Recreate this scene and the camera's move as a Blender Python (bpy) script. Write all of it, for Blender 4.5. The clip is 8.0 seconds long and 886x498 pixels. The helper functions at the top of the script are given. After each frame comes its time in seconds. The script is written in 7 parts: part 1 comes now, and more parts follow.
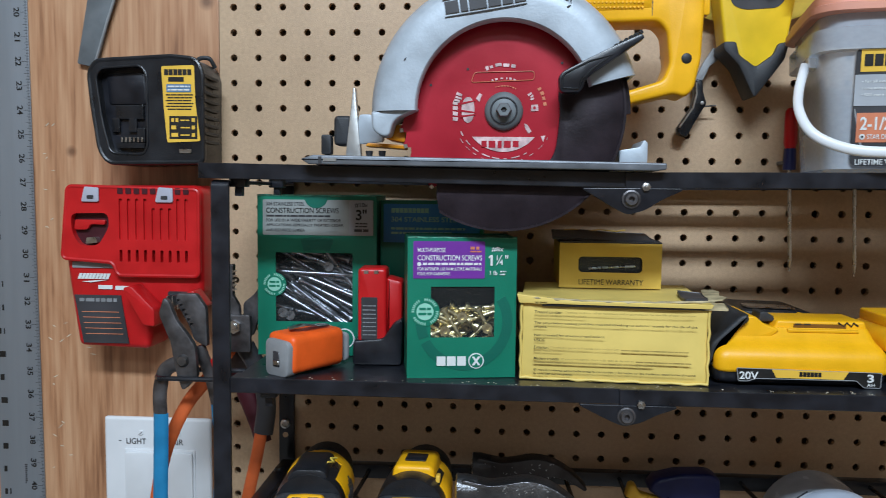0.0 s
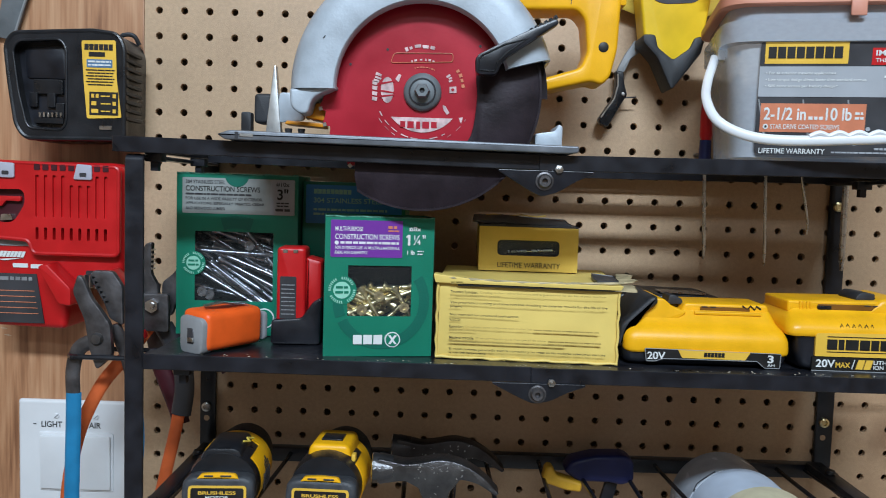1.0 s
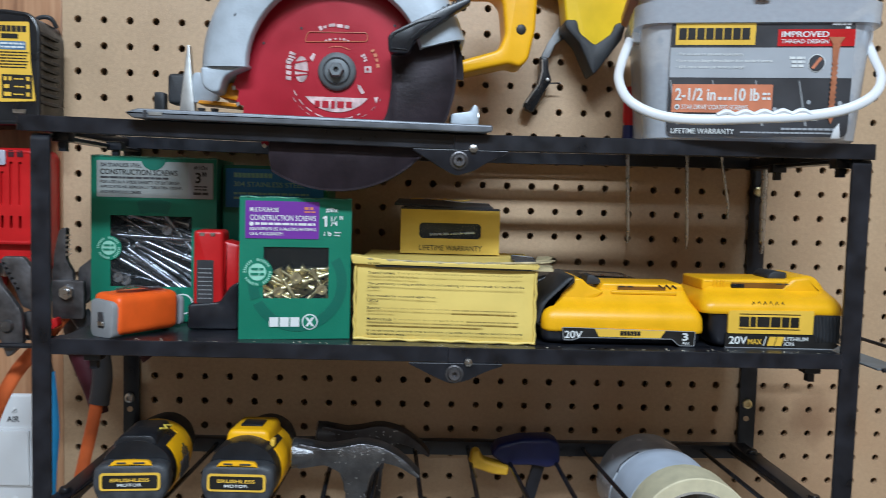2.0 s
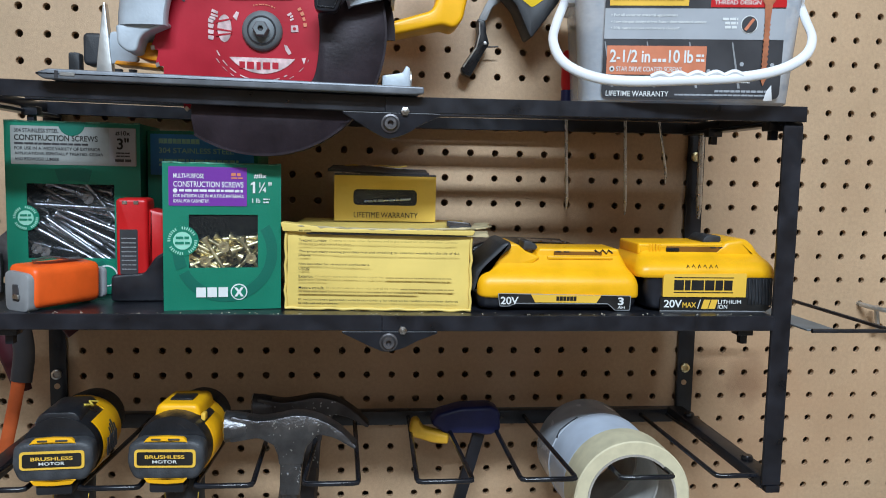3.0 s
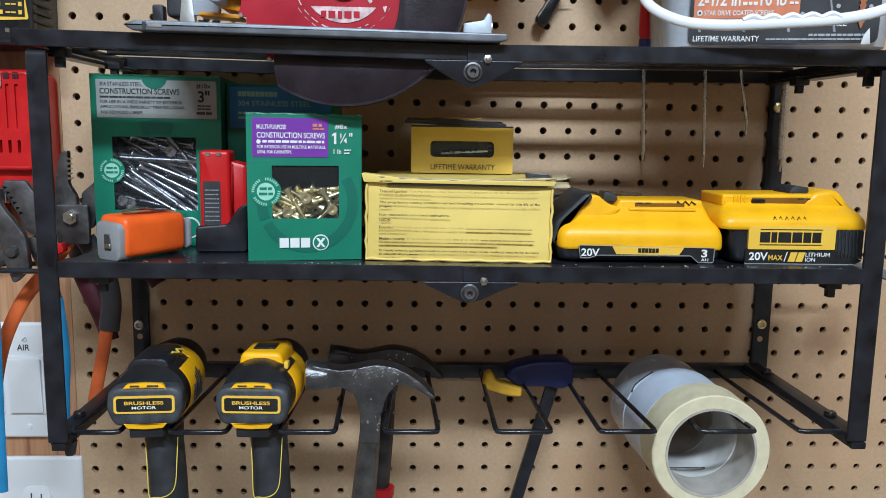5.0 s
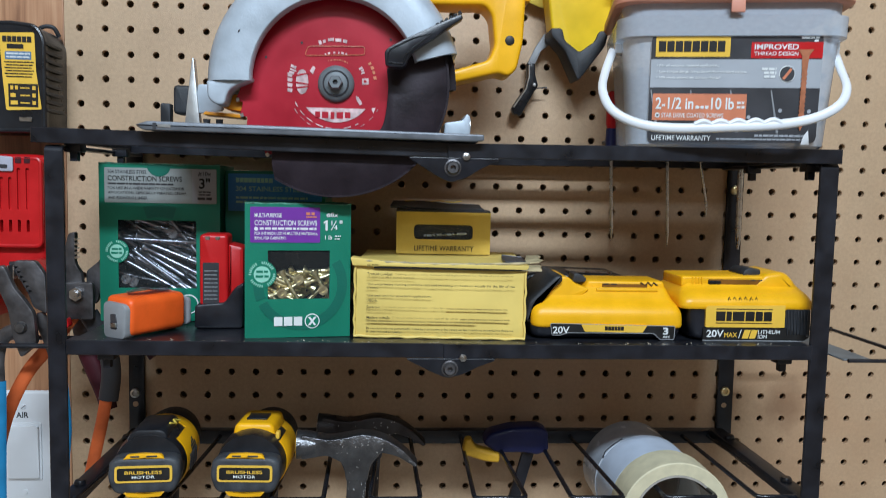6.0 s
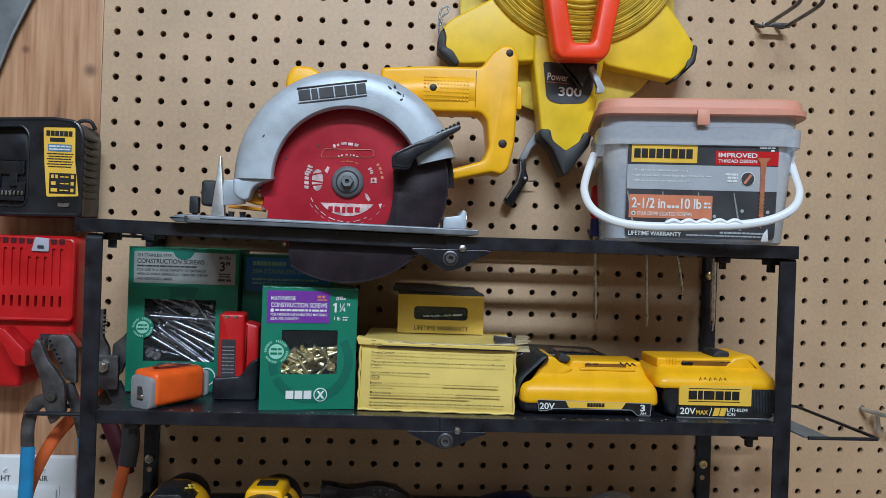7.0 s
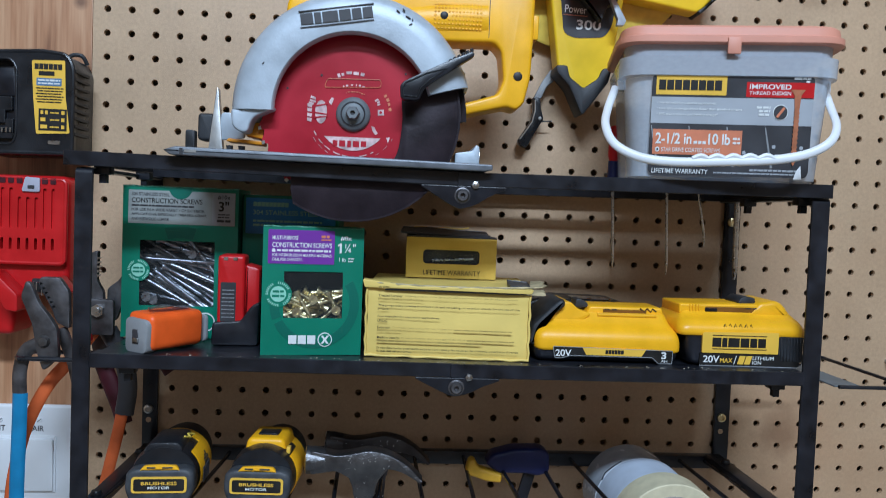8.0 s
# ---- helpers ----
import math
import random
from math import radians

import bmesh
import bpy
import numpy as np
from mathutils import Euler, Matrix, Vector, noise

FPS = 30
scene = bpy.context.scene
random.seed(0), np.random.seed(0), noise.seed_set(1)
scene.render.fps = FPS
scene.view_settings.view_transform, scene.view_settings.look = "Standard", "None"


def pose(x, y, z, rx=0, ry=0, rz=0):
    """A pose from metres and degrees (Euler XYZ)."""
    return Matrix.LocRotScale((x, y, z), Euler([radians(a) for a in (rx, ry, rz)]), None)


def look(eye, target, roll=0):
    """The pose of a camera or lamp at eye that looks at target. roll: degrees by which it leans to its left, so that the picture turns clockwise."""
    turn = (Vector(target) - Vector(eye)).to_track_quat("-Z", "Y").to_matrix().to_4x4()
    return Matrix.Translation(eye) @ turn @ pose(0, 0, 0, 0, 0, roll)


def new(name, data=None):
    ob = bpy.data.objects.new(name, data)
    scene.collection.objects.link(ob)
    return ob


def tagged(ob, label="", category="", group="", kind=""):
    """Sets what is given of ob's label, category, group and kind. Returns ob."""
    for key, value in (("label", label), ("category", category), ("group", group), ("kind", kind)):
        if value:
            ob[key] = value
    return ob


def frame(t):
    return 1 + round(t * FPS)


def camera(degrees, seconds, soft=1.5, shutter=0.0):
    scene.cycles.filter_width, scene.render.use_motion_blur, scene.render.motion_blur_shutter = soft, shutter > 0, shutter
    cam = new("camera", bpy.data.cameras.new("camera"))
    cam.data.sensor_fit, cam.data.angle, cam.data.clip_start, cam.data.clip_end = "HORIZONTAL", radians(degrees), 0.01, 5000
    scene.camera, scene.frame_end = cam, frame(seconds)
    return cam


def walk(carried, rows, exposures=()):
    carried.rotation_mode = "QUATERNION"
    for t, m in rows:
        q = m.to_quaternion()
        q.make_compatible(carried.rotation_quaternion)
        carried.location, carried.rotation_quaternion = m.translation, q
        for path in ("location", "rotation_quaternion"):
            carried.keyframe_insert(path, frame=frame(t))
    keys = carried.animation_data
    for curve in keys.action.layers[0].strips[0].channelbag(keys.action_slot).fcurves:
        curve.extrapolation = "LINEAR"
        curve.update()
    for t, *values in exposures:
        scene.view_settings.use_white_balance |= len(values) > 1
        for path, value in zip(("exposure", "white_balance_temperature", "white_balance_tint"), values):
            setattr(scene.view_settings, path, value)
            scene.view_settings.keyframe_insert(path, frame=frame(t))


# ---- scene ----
cam = camera(58.9, 8.0, soft=0.9, shutter=0.35)
PATH = [
    (0, (0.27, -0.798, 1.489), (0.136, 1.193, 1.343), 0.6),
    (0.5, (0.283, -0.799, 1.485), (0.223, 1.195, 1.347), 0.9),
    (1, (0.296, -0.804, 1.474), (0.289, 1.191, 1.331), 1.8),
    (1.5, (0.31, -0.808, 1.465), (0.332, 1.187, 1.328), 1.8),
    (2, (0.331, -0.804, 1.457), (0.422, 1.19, 1.326), 1.6),
    (2.2, (0.342, -0.801, 1.454), (0.478, 1.19, 1.323), 1.5),
    (3.3, (0.347, -0.79, 1.447), (0.56, 1.185, 1.218), 1.3),
    (3.5, (0.343, -0.788, 1.441), (0.538, 1.187, 1.19), 1.2),
    (4, (0.325, -0.784, 1.437), (0.45, 1.187, 1.125), 1.4),
    (4.2, (0.319, -0.782, 1.438), (0.42, 1.189, 1.113), 1.4),
    (5.3, (0.323, -0.8, 1.444), (0.417, 1.18, 1.179), 0.8),
    (5.5, (0.323, -0.81, 1.455), (0.424, 1.173, 1.21), 0.8),
    (6, (0.32, -0.838, 1.472), (0.453, 1.151, 1.307), 1.2),
    (6.5, (0.313, -0.875, 1.489), (0.46, 1.118, 1.421), 1.6),
    (7, (0.313, -0.908, 1.494), (0.452, 1.087, 1.491), 2.0),
    (7.5, (0.312, -0.89, 1.482), (0.452, 1.105, 1.459), 2.1),
    (8, (0.311, -0.868, 1.469), (0.441, 1.125, 1.38), 2.2),
]
walk(cam, [(t, look(eye, target, roll)) for t, eye, target, roll in PATH], exposures=[(0.0, 0.0, 6250, 10), (1.0, 0.05, 6250, 10), (2.0, 0.08, 6250, 10), (3.5, 0.27, 6300, 10), (4.2, 0.27, 6400, 10), (5.5, 0.26, 6250, 10), (6.0, 0.08, 6250, 10), (7.0, -0.2, 6250, 10), (7.5, -0.12, 6000, 10), (8.0, -0.08, 5750, 10)])

# ---- light ----
world = bpy.data.worlds.new("room_air")
world.use_nodes = True
world.node_tree.nodes["Background"].inputs[0].default_value = (0.9, 0.95, 1.0, 1)
world.node_tree.nodes["Background"].inputs[1].default_value = 0.02
scene.world = world
scene.view_settings.exposure = 0.0


def tube_lamp(x, y, z, power, long, wide):
    data = bpy.data.lights.new("tube_lamp", "AREA")
    data.shape, data.size, data.size_y, data.energy = "RECTANGLE", long, wide, power
    data.color = (0.79, 0.925, 1.05)
    ob = new("tube_lamp", data)
    ob.matrix_world = look((x, y, z), (x, y + 0.6, z - 1.0))
    return ob


tube_lamp(0.36, -2.10, 3.02, 76, 1.3, 0.18)
# Weaker lamp farther back, an added fill that lifts the shadows.
tube_lamp(0.25, -3.3, 3.08, 13, 1.3, 0.18)


# ---- materials ----
def shade(name, color, rough=0.5, metal=0.0, spots=0.12, scale=40.0, bump=0.1, bump_scale=400.0, vary=0.0, coat=0.0, stretch=(1, 1, 1), color2=None, scratch=0.0):
    """A surface with mottling at one scale, fine relief at another, and worn gloss."""
    m = bpy.data.materials.new(name)
    m.use_nodes = True
    nt = m.node_tree
    b = nt.nodes["Principled BSDF"]
    link = nt.links.new
    tc = nt.nodes.new("ShaderNodeTexCoord")
    mp = nt.nodes.new("ShaderNodeMapping")
    mp.inputs["Scale"].default_value = stretch
    link(tc.outputs["Object"], mp.inputs[0])
    n1 = nt.nodes.new("ShaderNodeTexNoise")
    n1.inputs["Scale"].default_value, n1.inputs["Detail"].default_value = scale, 6
    link(mp.outputs[0], n1.inputs["Vector"])
    ramp = nt.nodes.new("ShaderNodeValToRGB")
    c = Vector(color)
    d = Vector(color2) if color2 else c * (1 - 2 * spots)
    ramp.color_ramp.elements[0].position, ramp.color_ramp.elements[1].position = 0.3, 0.7
    ramp.color_ramp.elements[0].color = (*d, 1)
    ramp.color_ramp.elements[1].color = (*(c * (1 + spots)), 1)
    link(n1.outputs["Fac"], ramp.inputs[0])
    out = ramp.outputs[0]
    if vary:
        info = nt.nodes.new("ShaderNodeObjectInfo")
        hsv = nt.nodes.new("ShaderNodeHueSaturation")
        ma = nt.nodes.new("ShaderNodeMapRange")
        ma.inputs["To Min"].default_value, ma.inputs["To Max"].default_value = 1 - vary, 1 + vary
        link(info.outputs["Random"], ma.inputs[0])
        link(ma.outputs[0], hsv.inputs["Value"])
        link(out, hsv.inputs["Color"])
        out = hsv.outputs[0]
    link(out, b.inputs["Base Color"])
    n2 = nt.nodes.new("ShaderNodeTexNoise")
    n2.inputs["Scale"].default_value, n2.inputs["Detail"].default_value = bump_scale, 4
    link(mp.outputs[0], n2.inputs["Vector"])
    if bump:
        bp = nt.nodes.new("ShaderNodeBump")
        bp.inputs["Strength"].default_value, bp.inputs["Distance"].default_value = bump, 0.001
        link(n2.outputs["Fac"], bp.inputs["Height"])
        link(bp.outputs[0], b.inputs["Normal"])
    mr = nt.nodes.new("ShaderNodeMapRange")
    mr.inputs["To Min"].default_value, mr.inputs["To Max"].default_value = max(0.05, rough - 0.12), min(1, rough + 0.12)
    link(n1.outputs["Fac"], mr.inputs[0])
    link(mr.outputs[0], b.inputs["Roughness"])
    b.inputs["Metallic"].default_value = metal
    b.inputs["Coat Weight"].default_value = coat
    b.inputs["Specular IOR Level"].default_value = 0.4
    return m


def hardboard():
    m = shade("hardboard", (0.505, 0.35, 0.215), 0.46, 0, 0.07, 9.0, 0.25, 900.0)
    nt = m.node_tree
    b, link = nt.nodes["Principled BSDF"], nt.links.new
    base = b.inputs["Base Color"].links[0].from_socket
    tc = nt.nodes.new("ShaderNodeTexCoord")
    fib = nt.nodes.new("ShaderNodeTexNoise")
    fib.inputs["Scale"].default_value, fib.inputs["Detail"].default_value, fib.inputs["Roughness"].default_value = 260, 8, 0.75
    link(tc.outputs["Object"], fib.inputs["Vector"])
    mix = nt.nodes.new("ShaderNodeMixRGB")
    mix.blend_type, mix.inputs[0].default_value = "OVERLAY", 0.35
    link(base, mix.inputs[1])
    link(fib.outputs["Fac"], mix.inputs[2])
    b.inputs["Specular IOR Level"].default_value = 0.6
    # one round old damp stain beside the rack
    dist = nt.nodes.new("ShaderNodeVectorMath")
    dist.operation = "DISTANCE"
    dist.inputs[1].default_value = (0.765, 0.0, 1.232)
    link(tc.outputs["Object"], dist.inputs[0])
    wob = nt.nodes.new("ShaderNodeTexNoise")
    wob.inputs["Scale"].default_value = 60
    link(tc.outputs["Object"], wob.inputs["Vector"])
    add = nt.nodes.new("ShaderNodeMath")
    add.operation = "MULTIPLY_ADD"
    add.inputs[1].default_value, add.inputs[2].default_value = 0.03, 0.0
    link(wob.outputs["Fac"], add.inputs[0])
    sm = nt.nodes.new("ShaderNodeMath")
    sm.operation = "ADD"
    link(dist.outputs["Value"], sm.inputs[0])
    link(add.outputs[0], sm.inputs[1])
    mr = nt.nodes.new("ShaderNodeMapRange")
    mr.inputs["From Min"].default_value, mr.inputs["From Max"].default_value = 0.024, 0.050
    mr.inputs["To Min"].default_value, mr.inputs["To Max"].default_value = 0.62, 0.0
    link(sm.outputs[0], mr.inputs[0])
    mix2 = nt.nodes.new("ShaderNodeMixRGB")
    mix2.inputs[2].default_value = (0.20, 0.10, 0.05, 1)
    link(mr.outputs[0], mix2.inputs[0])
    # broad handling smears, reddish, strongest beside and below the rack
    smear = nt.nodes.new("ShaderNodeTexNoise")
    smear.inputs["Scale"].default_value, smear.inputs["Detail"].default_value, smear.inputs["Distortion"].default_value = 7.0, 5, 0.8
    link(tc.outputs["Object"], smear.inputs["Vector"])
    amount = nt.nodes.new("ShaderNodeMapRange")
    amount.inputs["From Min"].default_value, amount.inputs["From Max"].default_value = 0.40, 0.68
    amount.inputs["To Min"].default_value, amount.inputs["To Max"].default_value = 0.10, 0.55
    link(smear.outputs["Fac"], amount.inputs[0])
    reach = nt.nodes.new("ShaderNodeVectorMath")
    reach.operation = "DISTANCE"
    reach.inputs[1].default_value = (0.62, 0.0, 1.20)
    link(tc.outputs["Object"], reach.inputs[0])
    fade = nt.nodes.new("ShaderNodeMapRange")
    fade.inputs["From Min"].default_value, fade.inputs["From Max"].default_value = 0.12, 0.50
    fade.inputs["To Min"].default_value, fade.inputs["To Max"].default_value = 1.0, 0.12
    link(reach.outputs["Value"], fade.inputs[0])
    both = nt.nodes.new("ShaderNodeMath")
    both.operation = "MULTIPLY"
    link(amount.outputs[0], both.inputs[0])
    link(fade.outputs[0], both.inputs[1])
    mix3 = nt.nodes.new("ShaderNodeMixRGB")
    mix3.inputs[2].default_value = (0.46, 0.255, 0.135, 1)
    link(both.outputs[0], mix3.inputs[0])
    link(mix.outputs[0], mix3.inputs[1])
    link(mix3.outputs[0], mix2.inputs[1])
    link(mix2.outputs[0], b.inputs["Base Color"])
    return m


def plywood():
    """Rotary-cut plywood: long upright figure with darker streaks and a few knots."""
    m = bpy.data.materials.new("plywood")
    m.use_nodes = True
    nt = m.node_tree
    b, link = nt.nodes["Principled BSDF"], nt.links.new
    tc = nt.nodes.new("ShaderNodeTexCoord")
    mp = nt.nodes.new("ShaderNodeMapping")
    mp.inputs["Scale"].default_value = (1, 1, 0.16)
    link(tc.outputs["Object"], mp.inputs[0])
    big = nt.nodes.new("ShaderNodeTexNoise")
    big.inputs["Scale"].default_value, big.inputs["Detail"].default_value, big.inputs["Distortion"].default_value = 16, 5, 1.2
    link(mp.outputs[0], big.inputs["Vector"])
    wave = nt.nodes.new("ShaderNodeMath")
    wave.operation = "MULTIPLY"
    wave.inputs[1].default_value = 14
    link(big.outputs["Fac"], wave.inputs[0])
    sine = nt.nodes.new("ShaderNodeMath")
    sine.operation = "SINE"
    link(wave.outputs[0], sine.inputs[0])
    fine = nt.nodes.new("ShaderNodeTexNoise")
    fine.inputs["Scale"].default_value, fine.inputs["Detail"].default_value = 220, 6
    mp2 = nt.nodes.new("ShaderNodeMapping")
    mp2.inputs["Scale"].default_value = (1, 1, 0.05)
    link(tc.outputs["Object"], mp2.inputs[0])
    link(mp2.outputs[0], fine.inputs["Vector"])
    half = nt.nodes.new("ShaderNodeMath")
    half.operation = "MULTIPLY_ADD"
    half.inputs[1].default_value, half.inputs[2].default_value = 0.12, 0.0
    link(sine.outputs[0], half.inputs[0])
    tot = nt.nodes.new("ShaderNodeMath")
    tot.operation = "ADD"
    link(half.outputs[0], tot.inputs[0])
    link(fine.outputs["Fac"], tot.inputs[1])
    ramp = nt.nodes.new("ShaderNodeValToRGB")
    el = ramp.color_ramp.elements
    el[0].position, el[0].color = 0.20, (0.165, 0.062, 0.025, 1)
    el[1].position, el[1].color = 0.80, (0.55, 0.315, 0.175, 1)
    e = el.new(0.5)
    e.color = (0.42, 0.205, 0.10, 1)
    link(tot.outputs[0], ramp.inputs[0])
    last = ramp.outputs[0]
    for place, size in (((-0.176, 0.003, 1.527), 0.006), ((-0.029, 0.003, 1.680), 0.008), ((-0.10, 0.003, 1.70), 0.005)):
        dist = nt.nodes.new("ShaderNodeVectorMath")
        dist.operation = "DISTANCE"
        dist.inputs[1].default_value = place
        link(tc.outputs["Object"], dist.inputs[0])
        mr = nt.nodes.new("ShaderNodeMapRange")
        mr.inputs["From Min"].default_value, mr.inputs["From Max"].default_value = size * 0.3, size * 1.2
        mr.inputs["To Min"].default_value, mr.inputs["To Max"].default_value = 0.75, 0.0
        link(dist.outputs["Value"], mr.inputs[0])
        mix = nt.nodes.new("ShaderNodeMixRGB")
        mix.inputs[2].default_value = (0.10, 0.035, 0.015, 1)
        link(mr.outputs[0], mix.inputs[0])
        link(last, mix.inputs[1])
        last = mix.outputs[0]
    link(last, b.inputs["Base Color"])
    b.inputs["Roughness"].default_value = 0.42
    b.inputs["Coat Weight"].default_value = 1.0
    b.inputs["Coat Roughness"].default_value = 0.34
    bp = nt.nodes.new("ShaderNodeBump")
    bp.inputs["Strength"].default_value, bp.inputs["Distance"].default_value = 0.15, 0.001
    link(fine.outputs["Fac"], bp.inputs["Height"])
    link(bp.outputs[0], b.inputs["Normal"])
    return m


def clear_plastic(name, tint, milk, rough=0.12, pass_through=(0.93, 0.95, 0.97)):
    m = bpy.data.materials.new(name)
    m.use_nodes = True
    nt = m.node_tree
    b, link = nt.nodes["Principled BSDF"], nt.links.new
    b.inputs["Base Color"].default_value = (*tint, 1)
    b.inputs["Roughness"].default_value = rough
    tr = nt.nodes.new("ShaderNodeBsdfTransparent")
    tr.inputs[0].default_value = (*pass_through, 1)
    mix = nt.nodes.new("ShaderNodeMixShader")
    n = nt.nodes.new("ShaderNodeTexNoise")
    n.inputs["Scale"].default_value = 35
    mr = nt.nodes.new("ShaderNodeMapRange")
    mr.inputs["To Min"].default_value, mr.inputs["To Max"].default_value = milk - 0.05, milk + 0.05
    link(n.outputs["Fac"], mr.inputs[0])
    link(mr.outputs[0], mix.inputs[0])
    link(tr.outputs[0], mix.inputs[1])
    link(b.outputs[0], mix.inputs[2])
    link(mix.outputs[0], nt.nodes["Material Output"].inputs[0])
    return m


HARD, PLY = hardboard(), plywood()
# Warm tint makes the unseen walls throw warm bounce light.
PAINT = shade("wall_paint", (0.43, 0.32, 0.22), 0.7, spots=0.04, scale=6)
CONCRETE = shade("floor_concrete", (0.33, 0.32, 0.30), 0.7, spots=0.15, scale=5)
CEIL = shade("ceiling_paint", (0.55, 0.55, 0.54), 0.8, spots=0.03, scale=4)
BLACK = shade("black_enamel", (0.013, 0.014, 0.019), 0.32, spots=0.3, scale=60, bump=0.06, bump_scale=700)
STEEL = shade("bright_steel", (0.62, 0.62, 0.62), 0.28, 1.0, 0.12, 120, 0.1)
ZINC = shade("zinc_plate", (0.60, 0.61, 0.60), 0.38, 0.9, 0.12, 60, 0.08)
BRASS = shade("brass_screw", (0.88, 0.74, 0.42), 0.36, 1.0, 0.15, 200, 0.05)
FORGED = shade("forged_steel", (0.16, 0.16, 0.165), 0.32, 0.9, 0.2, 60, 0.6, 500, color2=(0.095, 0.095, 0.10))
TOOL = shade("plier_steel", (0.125, 0.12, 0.125), 0.42, 0.7, 0.25, 70, 0.2, color2=(0.055, 0.05, 0.05))
ALU = shade("ruler_aluminium", (0.36, 0.41, 0.47), 0.42, 0.75, 0.10, 25, 0.12, 300, stretch=(1, 1, 0.05))
CAST = shade("cast_guard_grey", (0.40, 0.45, 0.50), 0.42, 0.15, 0.10, 45, 0.12, 500)
PLATE = shade("base_plate_grey", (0.20, 0.215, 0.24), 0.45, 0.5, 0.18, 50, 0.15)
RED = shade("blade_red", (0.38, 0.005, 0.020), 0.36, 0.0, 0.10, 30, 0.05, coat=0.2)
DARK = shade("dark_guard", (0.023, 0.016, 0.021), 0.42, 0.1, 0.25, 40, 0.15)
YELLOW = shade("tool_yellow", (0.86, 0.432, 0.005), 0.38, 0, 0.07, 40, 0.12, 700)
LEMON = shade("reel_yellow", (0.80, 0.53, 0.012), 0.45, 0, 0.08, 30, 0.1)
TAPEY = shade("tape_yellow", (0.74, 0.56, 0.09), 0.5, 0, 0.12, 50, 0.1)
RUBBER = shade("black_rubber", (0.027, 0.029, 0.033), 0.52, 0, 0.25, 60, 0.25, 900)
BLACKP = shade("black_plastic", (0.014, 0.015, 0.018), 0.30, 0, 0.25, 50, 0.2, 800)
GREYP = shade("grey_plastic", (0.26, 0.27, 0.28), 0.45, 0, 0.12, 50, 0.12)
REDP = shade("red_plastic", (0.52, 0.010, 0.012), 0.36, 0, 0.08, 40, 0.1)
DREDP = shade("dark_red_grip_and_bay_shade", (0.055, 0.006, 0.012), 0.5, 0, 0.15, 40, 0.1)
ORANGE = shade("orange_plastic", (0.86, 0.115, 0.014), 0.42, 0, 0.08, 45, 0.12)
SIGNAL = shade("handle_orange_red", (0.85, 0.055, 0.012), 0.34, 0, 0.05, 40, 0.06)
BLUEG = shade("blue_grip", (0.02, 0.21, 0.42), 0.4, 0, 0.12, 40, 0.12)
ORANGEG = shade("orange_grip", (0.62, 0.12, 0.03), 0.5, 0, 0.15, 40, 0.12)
NAVY = shade("navy_plastic", (0.012, 0.016, 0.085), 0.45, 0, 0.15, 40, 0.12)
WHITE = shade("white_plastic", (0.72, 0.74, 0.76), 0.35, 0, 0.03, 20, 0.04)
GREEN = shade("green_carton", (0.006, 0.175, 0.105), 0.42, 0, 0.07, 22, 0.12, 500)
GREEND = shade("dark_green_print", (0.005, 0.125, 0.085), 0.42, 0, 0.07, 22, 0.12, 500)
PURPLE = shade("purple_print", (0.16, 0.03, 0.30), 0.42, 0, 0.06, 30, 0.1)
SILVER = shade("silver_print", (0.34, 0.37, 0.36), 0.38, 0.3, 0.10, 35, 0.1)
BLUEP = shade("blue_print", (0.03, 0.24, 0.60), 0.42, 0, 0.08, 30, 0.1)
CARTON = shade("yellow_carton", (0.74, 0.50, 0.085), 0.55, 0, 0.09, 18, 0.2, 250)
CARTON2 = shade("pale_yellow_carton", (0.77, 0.575, 0.155), 0.55, 0, 0.08, 15, 0.3, 90)
KRAFT = shade("torn_board_edge", (0.62, 0.56, 0.44), 0.8, 0, 0.15, 60, 0.3)
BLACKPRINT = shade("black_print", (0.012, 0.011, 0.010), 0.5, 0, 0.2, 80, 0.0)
FADED = shade("faded_print", (0.42, 0.30, 0.08), 0.6, 0, 0.2, 80, 0.0)
WHITEPRINT = shade("white_print", (0.70, 0.72, 0.71), 0.5, 0, 0.04, 80, 0.0)
MINT = shade("mint_print", (0.30, 0.62, 0.48), 0.5, 0, 0.05, 80, 0.0)
GREYPRINT = shade("grey_print", (0.36, 0.38, 0.41), 0.45, 0, 0.05, 30, 0.0)
CHAR = shade("charcoal_print", (0.045, 0.045, 0.05), 0.4, 0, 0.15, 30, 0.0)
YPRINT = shade("yellow_print", (0.80, 0.49, 0.06), 0.42, 0, 0.05, 30, 0.0)
COPPER = shade("copper_print", (0.62, 0.21, 0.11), 0.45, 0, 0.08, 60, 0.0)
LID = shade("salmon_lid", (0.63, 0.275, 0.19), 0.5, 0, 0.06, 25, 0.12)
MASK = shade("masking_tape", (0.62, 0.56, 0.38), 0.65, 0, 0.06, 90, 0.1, stretch=(1, 1, 1))
TAPEGREY = shade("packing_tape", (0.46, 0.50, 0.56), 0.25, 0, 0.10, 40, 0.1, coat=0.4)
TAPEBLUE = shade("pale_blue_tape", (0.56, 0.63, 0.74), 0.4, 0, 0.06, 40, 0.1)
CARD = shade("card_core", (0.40, 0.37, 0.33), 0.75, 0, 0.12, 60, 0.15)
NICKEL = shade("nickel", (0.55, 0.54, 0.52), 0.3, 1.0, 0.15, 100, 0.05)
STRAP = shade("grey_strap", (0.15, 0.165, 0.175), 0.55, 0.2, 0.15, 40, 0.1)
